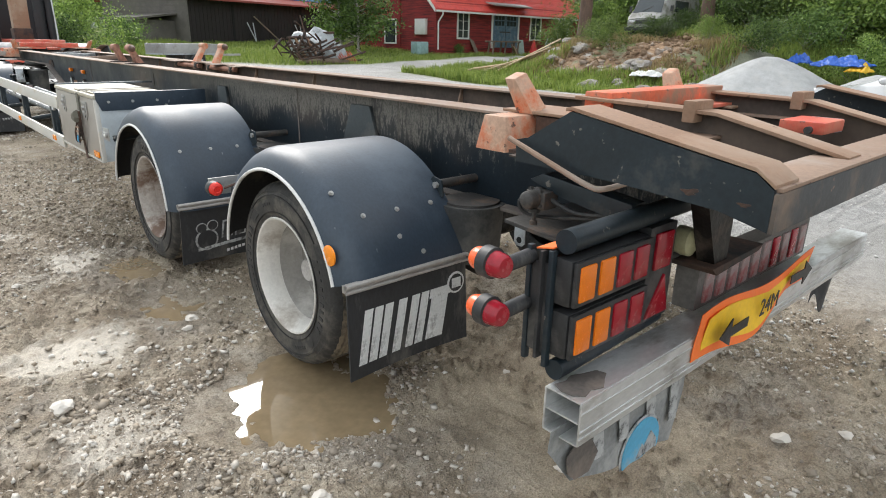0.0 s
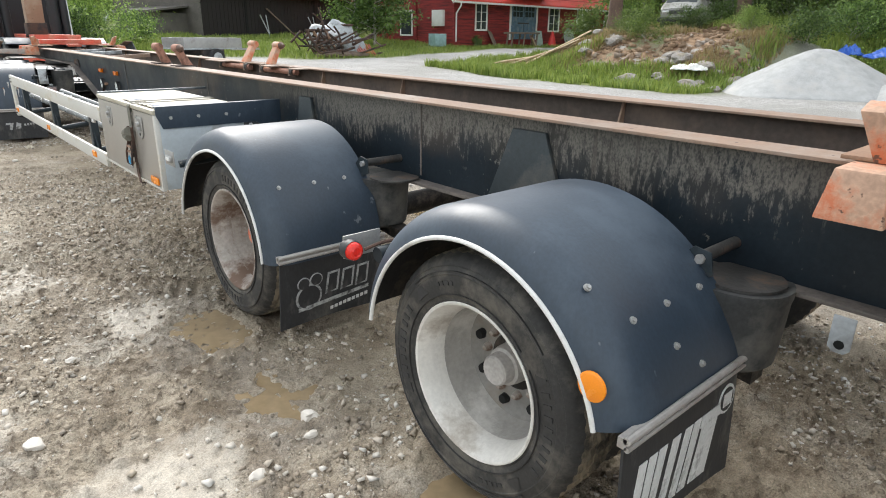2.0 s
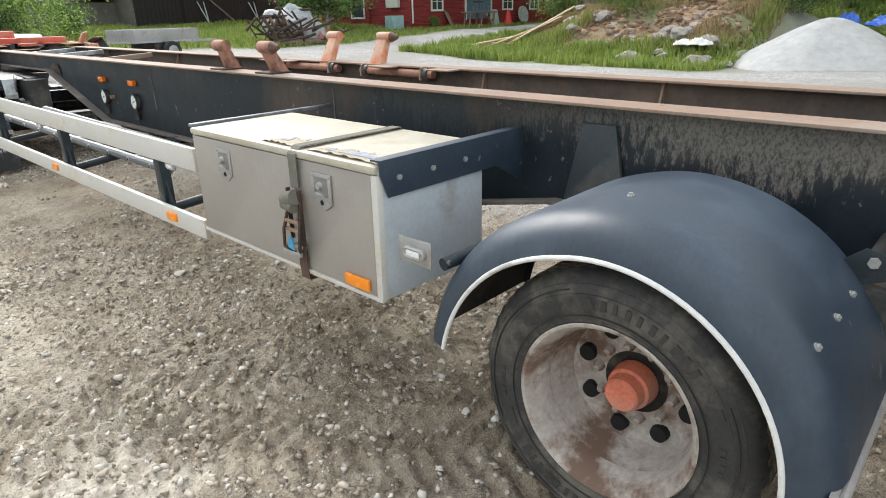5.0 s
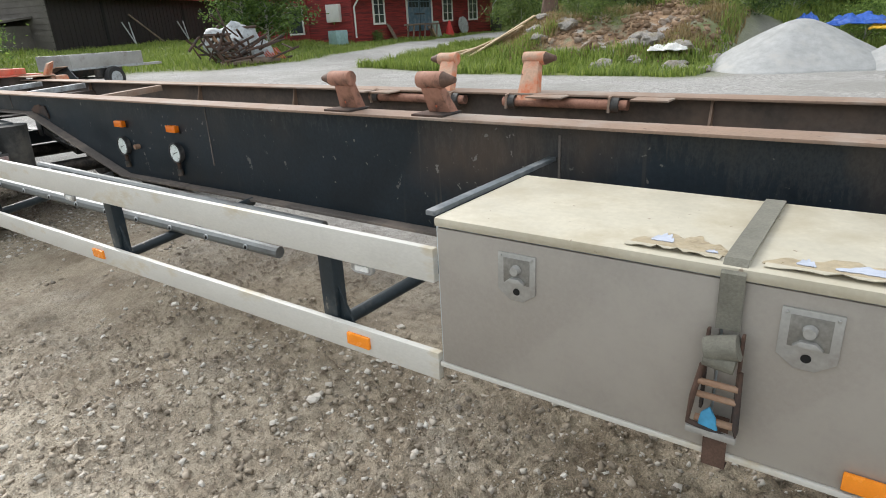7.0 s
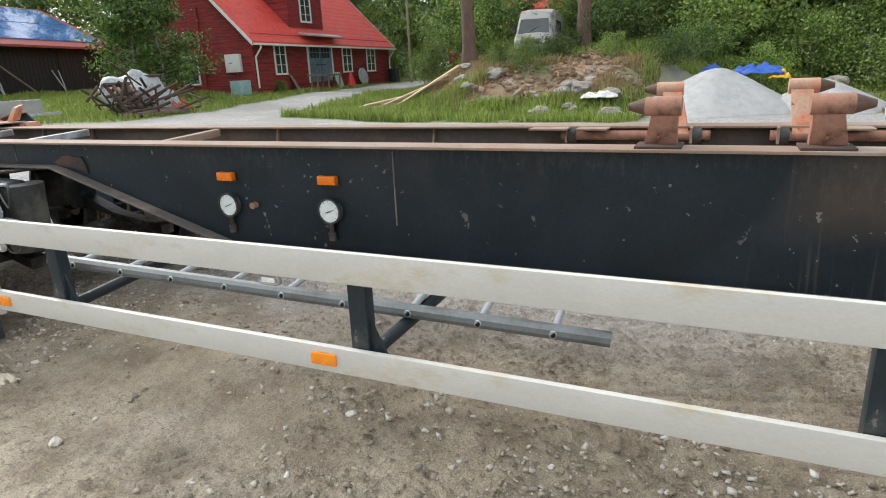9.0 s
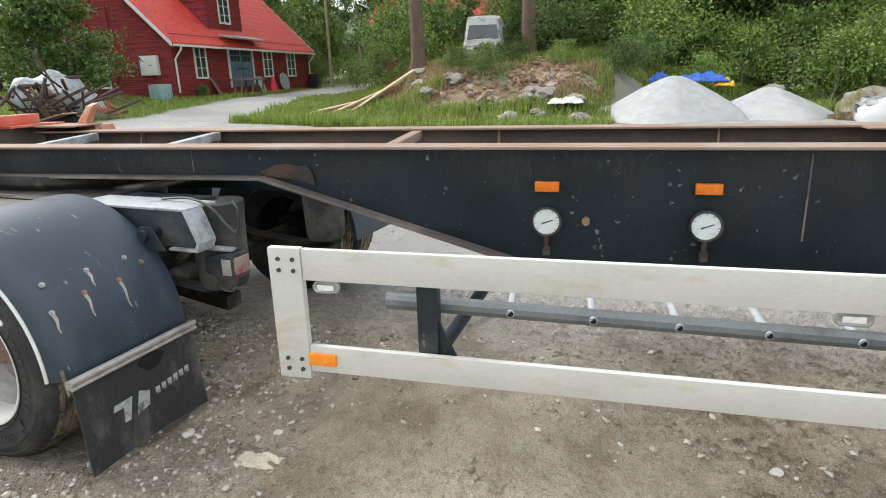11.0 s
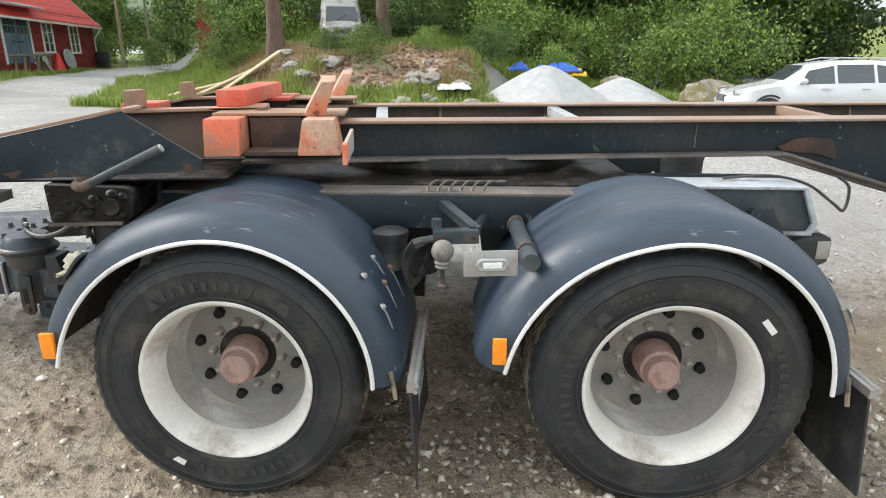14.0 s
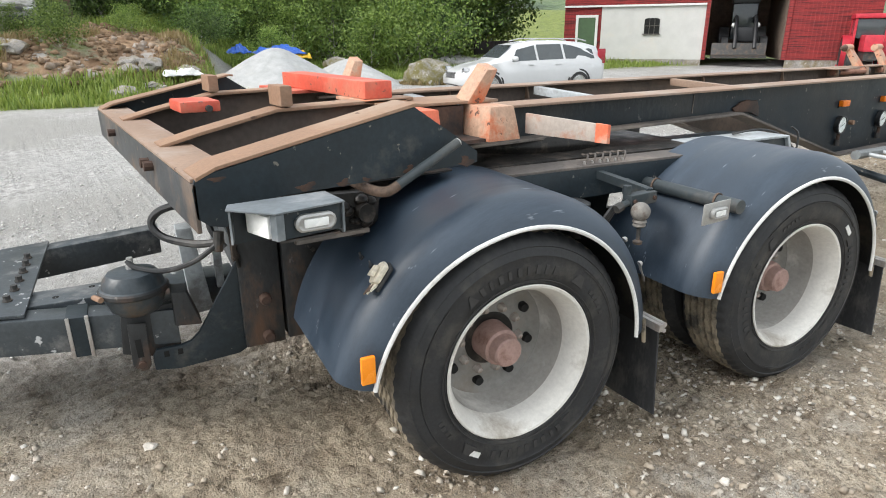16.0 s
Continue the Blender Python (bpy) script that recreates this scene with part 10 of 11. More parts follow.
# ---- small open trailer ----
ct = thing("utility_trailer", (8.4, 23.0, 0.4), "small grey open utility trailer parked on gravel", "trailer")
XF[0] = pose(8.4, 23.2, float(ground_z(8.4, 23.2, False)), 0, 0, 12)
part("bed", box(-1.1, 1.1, -0.65, 0.65, 0.55, 0.60), M_GREYPAINT, ct)
for b in ((-1.1, 1.1, -0.65, -0.62, 0.60, 0.92), (-1.1, 1.1, 0.62, 0.65, 0.60, 0.92), (-1.1, -1.07, -0.62, 0.62, 0.60, 0.92), (1.07, 1.1, -0.62, 0.62, 0.60, 0.92)):
    part("side_panel", box(*b), M_ZINC, ct, bevel=0.006)
for y in (-0.74, 0.74):
    w_ = part("wheel", lathe([(-0.08, 0.0), (-0.08, 0.2), (-0.085, 0.27), (-0.05, 0.29), (0.05, 0.29), (0.085, 0.27), (0.08, 0.2), (0.08, 0.0)], (0, y, 0.29), "y", 28), M_TYRE, ct)
    part("hub", lathe([(-0.09, 0.0), (-0.09, 0.16), (-0.07, 0.18), (0.09, 0.18), (0.09, 0.0)], (0, y, 0.29), "y", 20), M_GREYPAINT, w_)
part("drawbar", box(1.1, 2.3, -0.04, 0.04, 0.50, 0.57), M_ZINC, ct)
part("axle", rod((0, -0.7, 0.29), (0, 0.7, 0.29), 0.03), M_STEEL, ct)
part("leaf_spring", box(-0.4, 0.4, -0.6, -0.5, 0.33, 0.55), M_STEEL, ct)
part("leaf_spring", box(-0.4, 0.4, 0.5, 0.6, 0.33, 0.55), M_STEEL, ct)
XF[0] = Matrix.Identity(4)

# ---- hook-lift truck ahead ----
tk = thing("hooklift_truck", (3.7, 24.0, 0.1), "dark truck with a brown steel hook arm, seen from behind", "truck")
gz = float(ground_z(3.7, 24, False))
XF[0] = pose(3.75, 21.0, gz)
for x in (-0.45, 0.35):
    part("frame_rail", box(x, x + 0.1, 0, 7.5, 0.75, 1.0), M_TRUCKBLACK, tk, bevel=0.01)
for y in (1.0, 2.4, 6.2):
    for x in (-1.2, 0.72):
        w_ = part("wheel", lathe([(x, 0.0), (x, 0.3), (x + 0.03, 0.48), (x + 0.08, 0.52), (x + 0.42, 0.52), (x + 0.47, 0.48), (x + 0.5, 0.3), (x + 0.5, 0.0)], (0, y, 0.52), "x", 36), M_TYRE, tk)
        part("rim", lathe([(x - 0.012, 0.0), (x - 0.012, 0.26), (x + 0.02, 0.29), (x + 0.48, 0.29), (x + 0.51, 0.26), (x + 0.51, 0.0)], (0, y, 0.52), "x", 28), M_RIM, w_)
    part("axle", rod((-0.8, y, 0.52), (0.8, y, 0.52), 0.08), M_GREASE, tk)
part("subframe", box(-0.55, 0.55, 0.2, 5.0, 1.0, 1.25), M_RED, tk, "red hook-lift subframe", 0.02)
arm = part("hook_arm", prism([(-0.52, 1.2), (-0.12, 1.2), (-0.06, 3.2), (-0.50, 3.2)], "y", 1.0, 1.4), M_RUSTTOP, tk, "brown steel hook arm", 0.02)
part("arm_foot", box(-0.55, -0.08, 0.95, 1.45, 1.15, 1.55), M_RUSTDARK, arm, bevel=0.02)
part("hook", tube(bent([(-0.3, 1.2, 3.2), (-0.3, 1.2, 3.5), (-0.3, 0.8, 3.6), (-0.3, 0.6, 3.4)], 5), 0.09, 10), M_RUSTTOP, arm)
for x, w_ in ((-1.22, 0.36), (-0.80, 0.22), (0.40, 0.30), (0.72, 0.22)):
    part("tarp_column", lathe([(1.05, 0.0), (1.05, w_ * 0.5), (1.9, w_ * 0.55), (2.6, w_ * 0.46), (3.4, w_ * 0.5), (3.4, 0.0)], (x + w_ / 2, 3.2, 0), "z", 16), M_TRUCKBLACK, tk, "dark folded cover")
cab = part("cab", box(-1.25, 1.25, 4.9, 6.9, 0.9, 3.5), M_TRUCKBLACK, tk, "dark truck cab", 0.08)
part("cab_side", prism([(4.88, 0.95), (4.2, 0.95), (4.4, 3.3), (4.88, 3.45)], "x", 1.12, 1.2), M_CARWHITE, tk, "white side deflector")
part("cab_side", prism([(4.88, 0.95), (4.2, 0.95), (4.4, 3.3), (4.88, 3.45)], "x", -1.2, -1.12), M_CARWHITE, tk, "white side deflector")
part("rear_bumper", box(-1.2, 1.2, -0.1, 0.05, 0.55, 0.75), M_RED, tk, "red rear beam", 0.02)
for x in (-0.9, 0.9):
    part("mudguard", prism([(0.35, 1.02), (0.6, 1.16), (2.8, 1.16), (3.05, 1.02), (3.0, 1.0), (0.4, 1.0)], "x", x - 0.3, x + 0.3), M_GUARD, tk)
XF[0] = Matrix.Identity(4)

# ---- white estate car ----
car = thing("estate_car", (14.25, 2.2, 0.0), "white estate car parked by the stone heaps", "car")
XF[0] = pose(14.25, 2.2, float(ground_z(14.25, 2.2, False)) - 0.02, 0, 0, 76.0)
# sections along the length: x, half width at sill, waist and roof, heights of sill, waist, roof
SEC = [(-2.30, .62, .66, .40, .48, .72, .80), (-2.22, .78, .82, .55, .30, .86, .98), (-2.05, .84, .88, .58, .24, .95, 1.32), (-1.55, .88, .91, .60, .22, .97, 1.44), (-0.8, .89, .93, .62, .21, .96, 1.49), (0.0, .89, .93, .62, .21, .94, 1.48),
       (0.55, .89, .93, .60, .21, .93, 1.40), (1.05, .89, .92, .62, .22, .92, 1.05), (1.30, .88, .91, .66, .22, .90, .95), (1.80, .86, .88, .60, .22, .80, .86), (2.15, .78, .78, .50, .26, .66, .74), (2.32, .60, .58, .40, .34, .56, .62)]
bm = bmesh.new()
rings = []
for x, a, b, c, z0, z1, z2 in SEC:
    half = [(a * 0.95, z0), (a, z0 + 0.10), (b, (z0 + z1) / 2), (b * 0.985, z1), (c + (b - c) * 0.30, z1 + (z2 - z1) * 0.62), (c, z2 - 0.03 * (z2 - z1)), (c * 0.6, z2)]
    ring = [(x, y, z) for y, z in half] + [(x, -y, z) for y, z in half[::-1]]
    rings.append([bm.verts.new(p) for p in ring])
n = len(rings[0])
for A, B in zip(rings, rings[1:]):
    for k in range(n):
        bm.faces.new((A[k], A[(k + 1) % n], B[(k + 1) % n], B[k]))
bm.faces.new(rings[0][::-1])
bm.faces.new(rings[-1])
bmesh.ops.recalc_face_normals(bm, faces=bm.faces)
body = part("body", bm, M_CARWHITE, car, "glossy white car body")
body.data.set_sharp_from_angle(angle=radians(60))


def side_glass(pts, nm="side_window"):
    for s in (1, -1):
        bm = bmesh.new()
        A = [bm.verts.new((x, s * y, z)) for x, y, z in pts]
        Bq = [bm.verts.new((x, s * (y - 0.03), z)) for x, y, z in pts]
        bm.faces.new(A)
        bm.faces.new(Bq[::-1])
        for i in range(len(A)):
            j = (i + 1) % len(A)
            bm.faces.new((A[i], Bq[i], Bq[j], A[j]))
        part(nm, bm, M_GLASS, car, "dark tinted side window")


def gy(x, t):
    """Half width of the cabin's side at x, t from waist to roof."""
    for s0, s1 in zip(SEC, SEC[1:]):
        if s0[0] <= x <= s1[0]:
            k = (x - s0[0]) / (s1[0] - s0[0])
            v = [s0[i] + (s1[i] - s0[i]) * k for i in range(7)]
            y = v[2] * 0.985 + (v[3] + (v[2] - v[3]) * 0.30 - v[2] * 0.985) * (t / 0.62) if t < 0.62 else v[3] + (v[2] - v[3]) * 0.30 * (1 - (t - 0.62) / 0.36)
            return y + 0.008, v[5] + (v[6] - v[5]) * t
    return 0.8, 1.0


for xa, xb, ta, tb_ in ((0.05, 0.80, 0.80, 0.72), (-0.80, -0.02, 0.82, 0.82), (-1.85, -0.88, 0.70, 0.82)):
    p = []
    for x, t in ((xa, 0.06), (xb, 0.06), (xb - (0.22 if xb > 0.5 else 0.0), tb_), (xa, ta)):
        y, z = gy(x, t)
        p.append((x, y, z))
    side_glass(p)
bm = prism([(-0.58, 0.96), (0.58, 0.96), (0.50, 1.37), (-0.50, 1.37)], "x", 0, 0.02)
for v in bm.verts:
    v.co.x += 1.16 - (v.co.z - 0.96) * 1.22
part("windscreen", bm, M_GLASS, car, "windscreen with blue sky reflected")
bm = prism([(-0.55, 0.98), (0.55, 0.98), (0.48, 1.32), (-0.48, 1.32)], "x", -0.02, 0)
for v in bm.verts:
    v.co.x += -2.20 + (v.co.z - 0.98) * 0.42
part("rear_window", bm, M_GLASS, car)
for x in (1.42, -1.35):
    for y in (-0.90, 0.90):
        s = 1 if y > 0 else -1
        w_ = part("wheel", lathe([(y - s * 0.20, 0.0), (y - s * 0.20, 0.31), (y - s * 0.02, 0.325), (y + s * 0.02, 0.30), (y + s * 0.02, 0.22)], (x, 0, 0.325), "y", 36), M_TYRE, car)
        part("rim", lathe([(y + s * 0.022, 0.22), (y + s * 0.004, 0.20), (y + s * 0.012, 0.06), (y + s * 0.025, 0.05), (y + s * 0.025, 0.0)], (x, 0, 0.325), "y", 10), M_CHROME, w_, "alloy rim")
        part("wheel_arch", lathe([(y + s * 0.012, 0.325), (y + s * 0.012, 0.375), (y - s * 0.1, 0.375), (y - s * 0.1, 0.325)], (x, 0, 0.335), "y", 30, close=True), M_BLACKPL, car)
for y in (-0.72, 0.72):
    s = 1 if y > 0 else -1
    part("headlight", prism([(y - s * 0.16, 0.66), (y + s * 0.06, 0.70), (y + s * 0.02, 0.80), (y - s * 0.12, 0.76)], "x", 2.02, 2.20), M_CHROME, car, "clear headlight", 0.01)
    part("tail_light", prism([(y, 0.85), (y + s * 0.12, 0.85), (y + s * 0.10, 1.25), (y + s * 0.03, 1.25)], "x", -2.24, -2.02), M_REDLENS, car, "red tail light", 0.01)
    part("mirror", ball((0.78, y + s * 0.30, 1.02), 0.10, 7, (1, 1, 0.7)), M_CARWHITE, car)
    part("roof_rail", tube([(-1.7, s * 0.56, 1.47), (-1.4, s * 0.58, 1.53), (-0.1, s * 0.58, 1.54), (0.25, s * 0.56, 1.47)], 0.016, 8), M_CHROME, car)
    for x in (0.25, -0.62):
        part("door_handle", box(x - 0.10, x + 0.08, min(s * 0.925, s * 0.955), max(s * 0.925, s * 0.955), 0.84, 0.87), M_CARWHITE, car, bevel=0.008)
gr = part("grille", box(2.26, 2.335, -0.36, 0.36, 0.50, 0.66), M_BLACKPL, car, "black front grille", 0.02)
for k in range(5):
    part("grille_bar", box(2.33, 2.345, -0.33, 0.33, 0.52 + k * 0.03, 0.53 + k * 0.03), M_CHROME, gr)
part("lower_intake", box(2.20, 2.31, -0.5, 0.5, 0.30, 0.40), M_BLACKPL, car, bevel=0.02)
XF[0] = Matrix.Identity(4)

# ---- old camper van on the bank ----
van = thing("camper_van", (24.6, 15.1, 1.6), "old grey-white camper van half hidden by bushes", "van")
XF[0] = pose(25.9, 14.75, float(ground_z(25.2, 14.75, False)) - 0.05, 0, 0, 187) @ Matrix.Diagonal((0.9, 0.82, 0.98, 1))
VS = [(-2.3, .85, .95, .70, .45, 1.0, 1.95), (-2.0, .92, .97, .80, .42, 1.05, 2.05), (0.9, .92, .97, .80, .42, 1.05, 2.06), (1.35, .92, .96, .74, .42, 1.05, 1.88), (1.75, .90, .94, .74, .42, 1.02, 1.30), (2.15, .88, .90, .72, .45, .92, 1.02), (2.35, .78, .80, .64, .52, .80, .88)]
bm = bmesh.new()
rings = []
for x, a, b, c, z0, z1, z2 in VS:
    half = [(a * 0.95, z0), (a, z0 + 0.12), (b, (z0 + z1) / 2), (b * 0.99, z1), (c + (b - c) * 0.4, z1 + (z2 - z1) * 0.7), (c, z2 - 0.04), (c * 0.5, z2)]
    rings.append([bm.verts.new((x, y, z)) for y, z in half] + [bm.verts.new((x, -y, z)) for y, z in half[::-1]])
n = len(rings[0])
for A, B in zip(rings, rings[1:]):
    for k in range(n):
        bm.faces.new((A[k], A[(k + 1) % n], B[(k + 1) % n], B[k]))
bm.faces.new(rings[0][::-1])
bm.faces.new(rings[-1])
part("body", bm, M_VANWHITE, van, "weathered white van body")
bm = prism([(-0.74, 1.10), (0.74, 1.10), (0.66, 1.66), (-0.66, 1.66)], "x", 0, 0.03)
for v in bm.verts:
    v.co.x += 1.99 - (v.co.z - 1.10) * 0.72
part("windscreen", bm, M_GLASS, van, "pale reflecting windscreen")
for y in (-0.55, 0.55):
    part("headlight", box(2.28, 2.38, y - 0.16, y + 0.16, 0.66, 0.80), M_CHROME, van, "square headlight", 0.02)
    part("mirror", box(1.55, 1.65, y * 1.95 - 0.06, y * 1.95 + 0.06, 1.15, 1.38), M_BLACKPL, van, bevel=0.02)
    for x in (-1.4, 1.5):
        part("wheel", lathe([(y * 1.66 - 0.1, 0.0), (y * 1.66 - 0.1, 0.30), (y * 1.66 + 0.1, 0.30), (y * 1.66 + 0.1, 0.0)], (x, 0, 0.31), "y", 24), M_TYRE, van)
part("grille", box(2.33, 2.39, -0.36, 0.36, 0.66, 0.80), M_BLACKPL, van, bevel=0.01)
part("bumper", box(2.25, 2.50, -0.88, 0.88, 0.36, 0.54), M_TRUCKBLACK, van, "black front bumper", 0.04)
part("wiper", rod((2.02, -0.3, 1.12), (1.85, 0.2, 1.35), 0.012, 6), M_BLACKPL, van)
part("side_window", box(-0.6, 0.9, 0.90, 0.955, 1.15, 1.60), M_GLASS, van)
part("side_window", box(-0.6, 0.9, -0.955, -0.90, 1.15, 1.60), M_GLASS, van)
XF[0] = Matrix.Identity(4)

# ---- red and white barn with an open machine bay ----
rbn = thing("red_barn", (20.4, -14.8, 0.5), "barn with a whitewashed wall, red boards and an open bay", "barn")
XF[0] = pose(25.6, -10.42, 0, 0, 0, 215.6)
# local x runs along the front to the far end, local y into the building
z0b = 0.35
board_wall(rbn, 0, 1.95, z0b, 3.0, 0.05, M_REDWALL, 12)
part("plinth", box(0.0, 7.05, 0.012, 0.24, -0.5, z0b - 0.002), M_ROCK, rbn, "grey stone plinth")
part("plinth", box(10.9, 14.6, 0.012, 0.2, -0.5, z0b - 0.002), M_ROCK, rbn, "grey stone plinth")
ww = part("white_wall", box(1.95, 7.05, 0, 0.25, z0b, 3.02), M_WHITEWALL, rbn, "whitewashed masonry wall")
board_wall(rbn, 0, 7.05, 3.02, 5.2, -0.05, M_REDWALL, 40, name="upper_wall")
part("ledge", box(0, 7.05, -0.12, -0.078, 2.96, 3.05), M_WHITEPAINT, rbn)
board_wall(rbn, 10.9, 14.6, z0b, 5.2, 0.0, M_REDWALL, 20)
part("lintel", box(7.05, 10.9, 0, 0.2, 4.3, 5.2), M_REDWALL, rbn)
for x in (7.05, 10.72):
    part("post", box(x, x + 0.18, -0.04, 0.2, z0b, 4.3), M_REDWALL, rbn)
    part("brace", rod((x + 0.09, 0.08, 3.4), (x + (0.9 if x < 9 else -0.72), 0.08, 4.3), 0.06, 6), M_REDWALL, rbn)
dr = part("door", box(0.75, 1.65, -0.02, 0.024, z0b + 0.1, 2.45), mat("green_door", (0.07, 0.12, 0.06), 0.7), rbn, "green plank door in a white frame")
for b in ((0.62, 0.75, -0.05, 0.024, z0b, 2.58), (1.65, 1.78, -0.05, 0.024, z0b, 2.58), (0.75, 1.65, -0.05, 0.024, 2.45, 2.58)):
    part("door_frame", box(*b), M_WHITEPAINT, dr)
wn = part("window", prism([(4.15, 1.62), (4.9, 1.62), (4.9, 2.32), (4.75, 2.38), (4.3, 2.38), (4.15, 2.32)], "y", -0.03, -0.004), M_HOLE, rbn, "small dark barred window")
for k in range(1, 3):
    part("bar", box(4.15 + k * 0.25 - 0.012, 4.15 + k * 0.25 + 0.012, -0.05, -0.032, 1.62, 2.36), M_GREYWALL, wn)
part("bar", box(4.15, 4.9, -0.052, -0.034, 1.99, 2.02), M_GREYWALL, wn)
part("sill", box(4.08, 4.97, -0.08, -0.002, 1.56, 1.62), M_GREYWALL, wn)
part("back_wall", box(0, 14.6, 8.0, 8.2, z0b, 5.2), M_OLDWOOD, rbn)
part("end_wall", box(14.4, 14.6, 0.21, 8.0, z0b, 5.2), M_REDWALL, rbn)
part("end_wall", box(0, 0.2, 0.26, 8.0, z0b, 5.2), M_REDWALL, rbn)
part("inner_wall", box(7.05, 7.25, 0.26, 8.0, z0b, 4.3), M_OLDWOOD, rbn)
part("inner_wall", box(10.7, 10.9, 0.26, 8.0, z0b, 4.3), M_OLDWOOD, rbn)
part("roof", prism([(-0.8, 4.95), (4.1, 7.6), (9.0, 4.95), (9.0, 5.1), (4.1, 7.75), (-0.8, 5.1)], "x", -0.6, 15.2), M_OLDROOF, rbn)
XFB = XF[0].copy()
# loader tractor in the bay
tr = thing("loader_tractor", (19.0, -16.0, 0.5), "dark loader tractor with a bucket in the barn bay", "tractor")
for x in (8.1, 9.9):
    part("rear_wheel", lathe([(x - 0.25, 0.0), (x - 0.25, 0.5), (x - 0.22, 0.75), (x + 0.22, 0.75), (x + 0.25, 0.5), (x + 0.25, 0.0)], (0, 2.9, 1.2), "x", 32), M_TYRE, tr)
    part("front_wheel", lathe([(x - 0.18, 0.0), (x - 0.18, 0.35), (x - 0.16, 0.52), (x + 0.16, 0.52), (x + 0.18, 0.35), (x + 0.18, 0.0)], (0, 1.0, 0.95), "x", 28), M_TYRE, tr)
    part("loader_arm", tube(bent([(x * 0.5 + 4.5, 2.2, 2.2), (x * 0.5 + 4.5, 1.2, 2.4), (x * 0.5 + 4.5, 0.4, 1.6), (x * 0.5 + 4.5, 0.0, 0.9)], 4), 0.09, 8), M_TRUCKBLACK, tr)
part("bonnet", box(8.6, 9.4, 0.6, 2.4, 1.2, 1.9), M_TRUCKBLACK, tr, bevel=0.08)
part("cab", box(8.4, 9.6, 2.3, 3.6, 1.3, 3.1), M_GLASS, tr, bevel=0.08)
part("cab_roof", box(8.35, 9.65, 2.2, 3.7, 3.1, 3.3), M_TRUCKBLACK, tr, bevel=0.05)
part("bucket", prism([(-0.6, 0.45), (0.1, 0.45), (0.2, 1.15), (0.1, 1.15), (-0.05, 0.6), (-0.6, 0.52)], "x", 7.5, 10.0), M_STEEL, tr, "grey loader bucket", 0.01)
for x in (8.45, 9.55):
    part("lamp", ball((x, 0.9, 2.0), 0.12, 6), M_CLEAR, tr)
XF[0] = Matrix.Identity(4)
# red tractor outside
rt_ = thing("red_tractor", (13.2, -17.5, 0.4), "red tractor with a cab outside the barn", "tractor")
XF[0] = pose(13.4, -17.3, float(ground_z(13.4, -17.3, False)), 0, 0, 120)
for y in (-0.75, 0.75):
    part("rear_wheel", lathe([(y - 0.2, 0.0), (y - 0.2, 0.4), (y - 0.18, 0.7), (y + 0.18, 0.7), (y + 0.2, 0.4), (y + 0.2, 0.0)], (-0.9, 0, 0.7), "y", 32), M_TYRE, rt_)
    part("front_wheel", lathe([(y - 0.12, 0.0), (y - 0.12, 0.25), (y - 0.1, 0.42), (y + 0.1, 0.42), (y + 0.12, 0.25), (y + 0.12, 0.0)], (1.1, 0, 0.42), "y", 28), M_TYRE, rt_)
    part("fender", lathe([(y - 0.22, 0.76), (y - 0.22, 0.80), (y + 0.22, 0.80), (y + 0.22, 0.76)], (-0.9, 0, 0.7), "y", 28, close=True), mat("red_tractor_paint", (0.5, 0.03, 0.05), 0.4), rt_)
m_rt = mat("red_tractor_body", (0.5, 0.03, 0.05), 0.4)
part("bonnet", box(0.0, 1.6, -0.35, 0.35, 0.8, 1.5), m_rt, rt_, "red bonnet", 0.08)
part("cab_window", box(-1.4, 0.0, -0.6, 0.6, 1.35, 2.2), M_GLASS, rt_, bevel=0.05)
part("cab_roof", box(-1.5, 0.15, -0.7, 0.7, 2.2, 2.4), m_rt, rt_, bevel=0.06)
for x in (-1.4, 0.0):
    for y in (-0.6, 0.6):
        part("cab_post", box(x - 0.05, x + 0.05, y - 0.05, y + 0.05, 1.0, 2.2), m_rt, rt_)
part("chassis", box(-1.2, 1.4, -0.25, 0.25, 0.45, 0.9), M_STEEL, rt_)
XF[0] = Matrix.Identity(4)
# wood stack, far grey house, red-roofed house among the trees
# Plain dark boxes stand for the blocks of a firewood stack.
for k in range(3):
    prop_box("firewood_cover", (30.4 + 0.15 * k, -8.7 - k * 1.05), 1.0, 1.0, 0.85, M_DARKWALL, "plain dark block of a low firewood stack", "cover", rot=30)
gh = thing("grey_house", (109, -71, 6.5), "grey wooden house with a pale roof, far off", "house")
XF[0] = pose(109, -71, float(ground_z(109, -71, False)), 0, 0, 50)
part("wall", box(-5, 5, -4, 4, 0, 3.0), mat("grey_house_boards", (0.16, 0.17, 0.18), 0.8), gh)
part("gable", prism([(-4, 3.0), (4, 3.0), (0, 6.0)], "x", -5, 5), mat("grey_gable_boards", (0.17, 0.18, 0.19), 0.8), gh)
for s in (-1, 1):
    part("roof", prism([(0, 6.05), (s * 4.6, 2.6), (s * 4.6, 2.75), (0, 6.25)], "x", -5.5, 5.5), M_GREYPAINT, gh)
for y in (-2.4, 0.6, 2.4):
    part("window", box(-5.06, -5.005, y - 0.5, y + 0.5, 0.9, 2.2), M_WHITEPAINT, gh)
for x in (-3, 0, 3):
    part("window", box(x - 0.6, x + 0.6, 4.005, 4.06, 0.9, 2.2), M_WHITEPAINT, gh)
part("porch", box(-6.4, -5.01, -1.0, 1.6, 0, 2.6), M_WHITEPAINT, gh)
XF[0] = Matrix.Identity(4)
rh = thing("forest_house", (36, 17, 1.8), "red-roofed house hidden among the trees", "house")
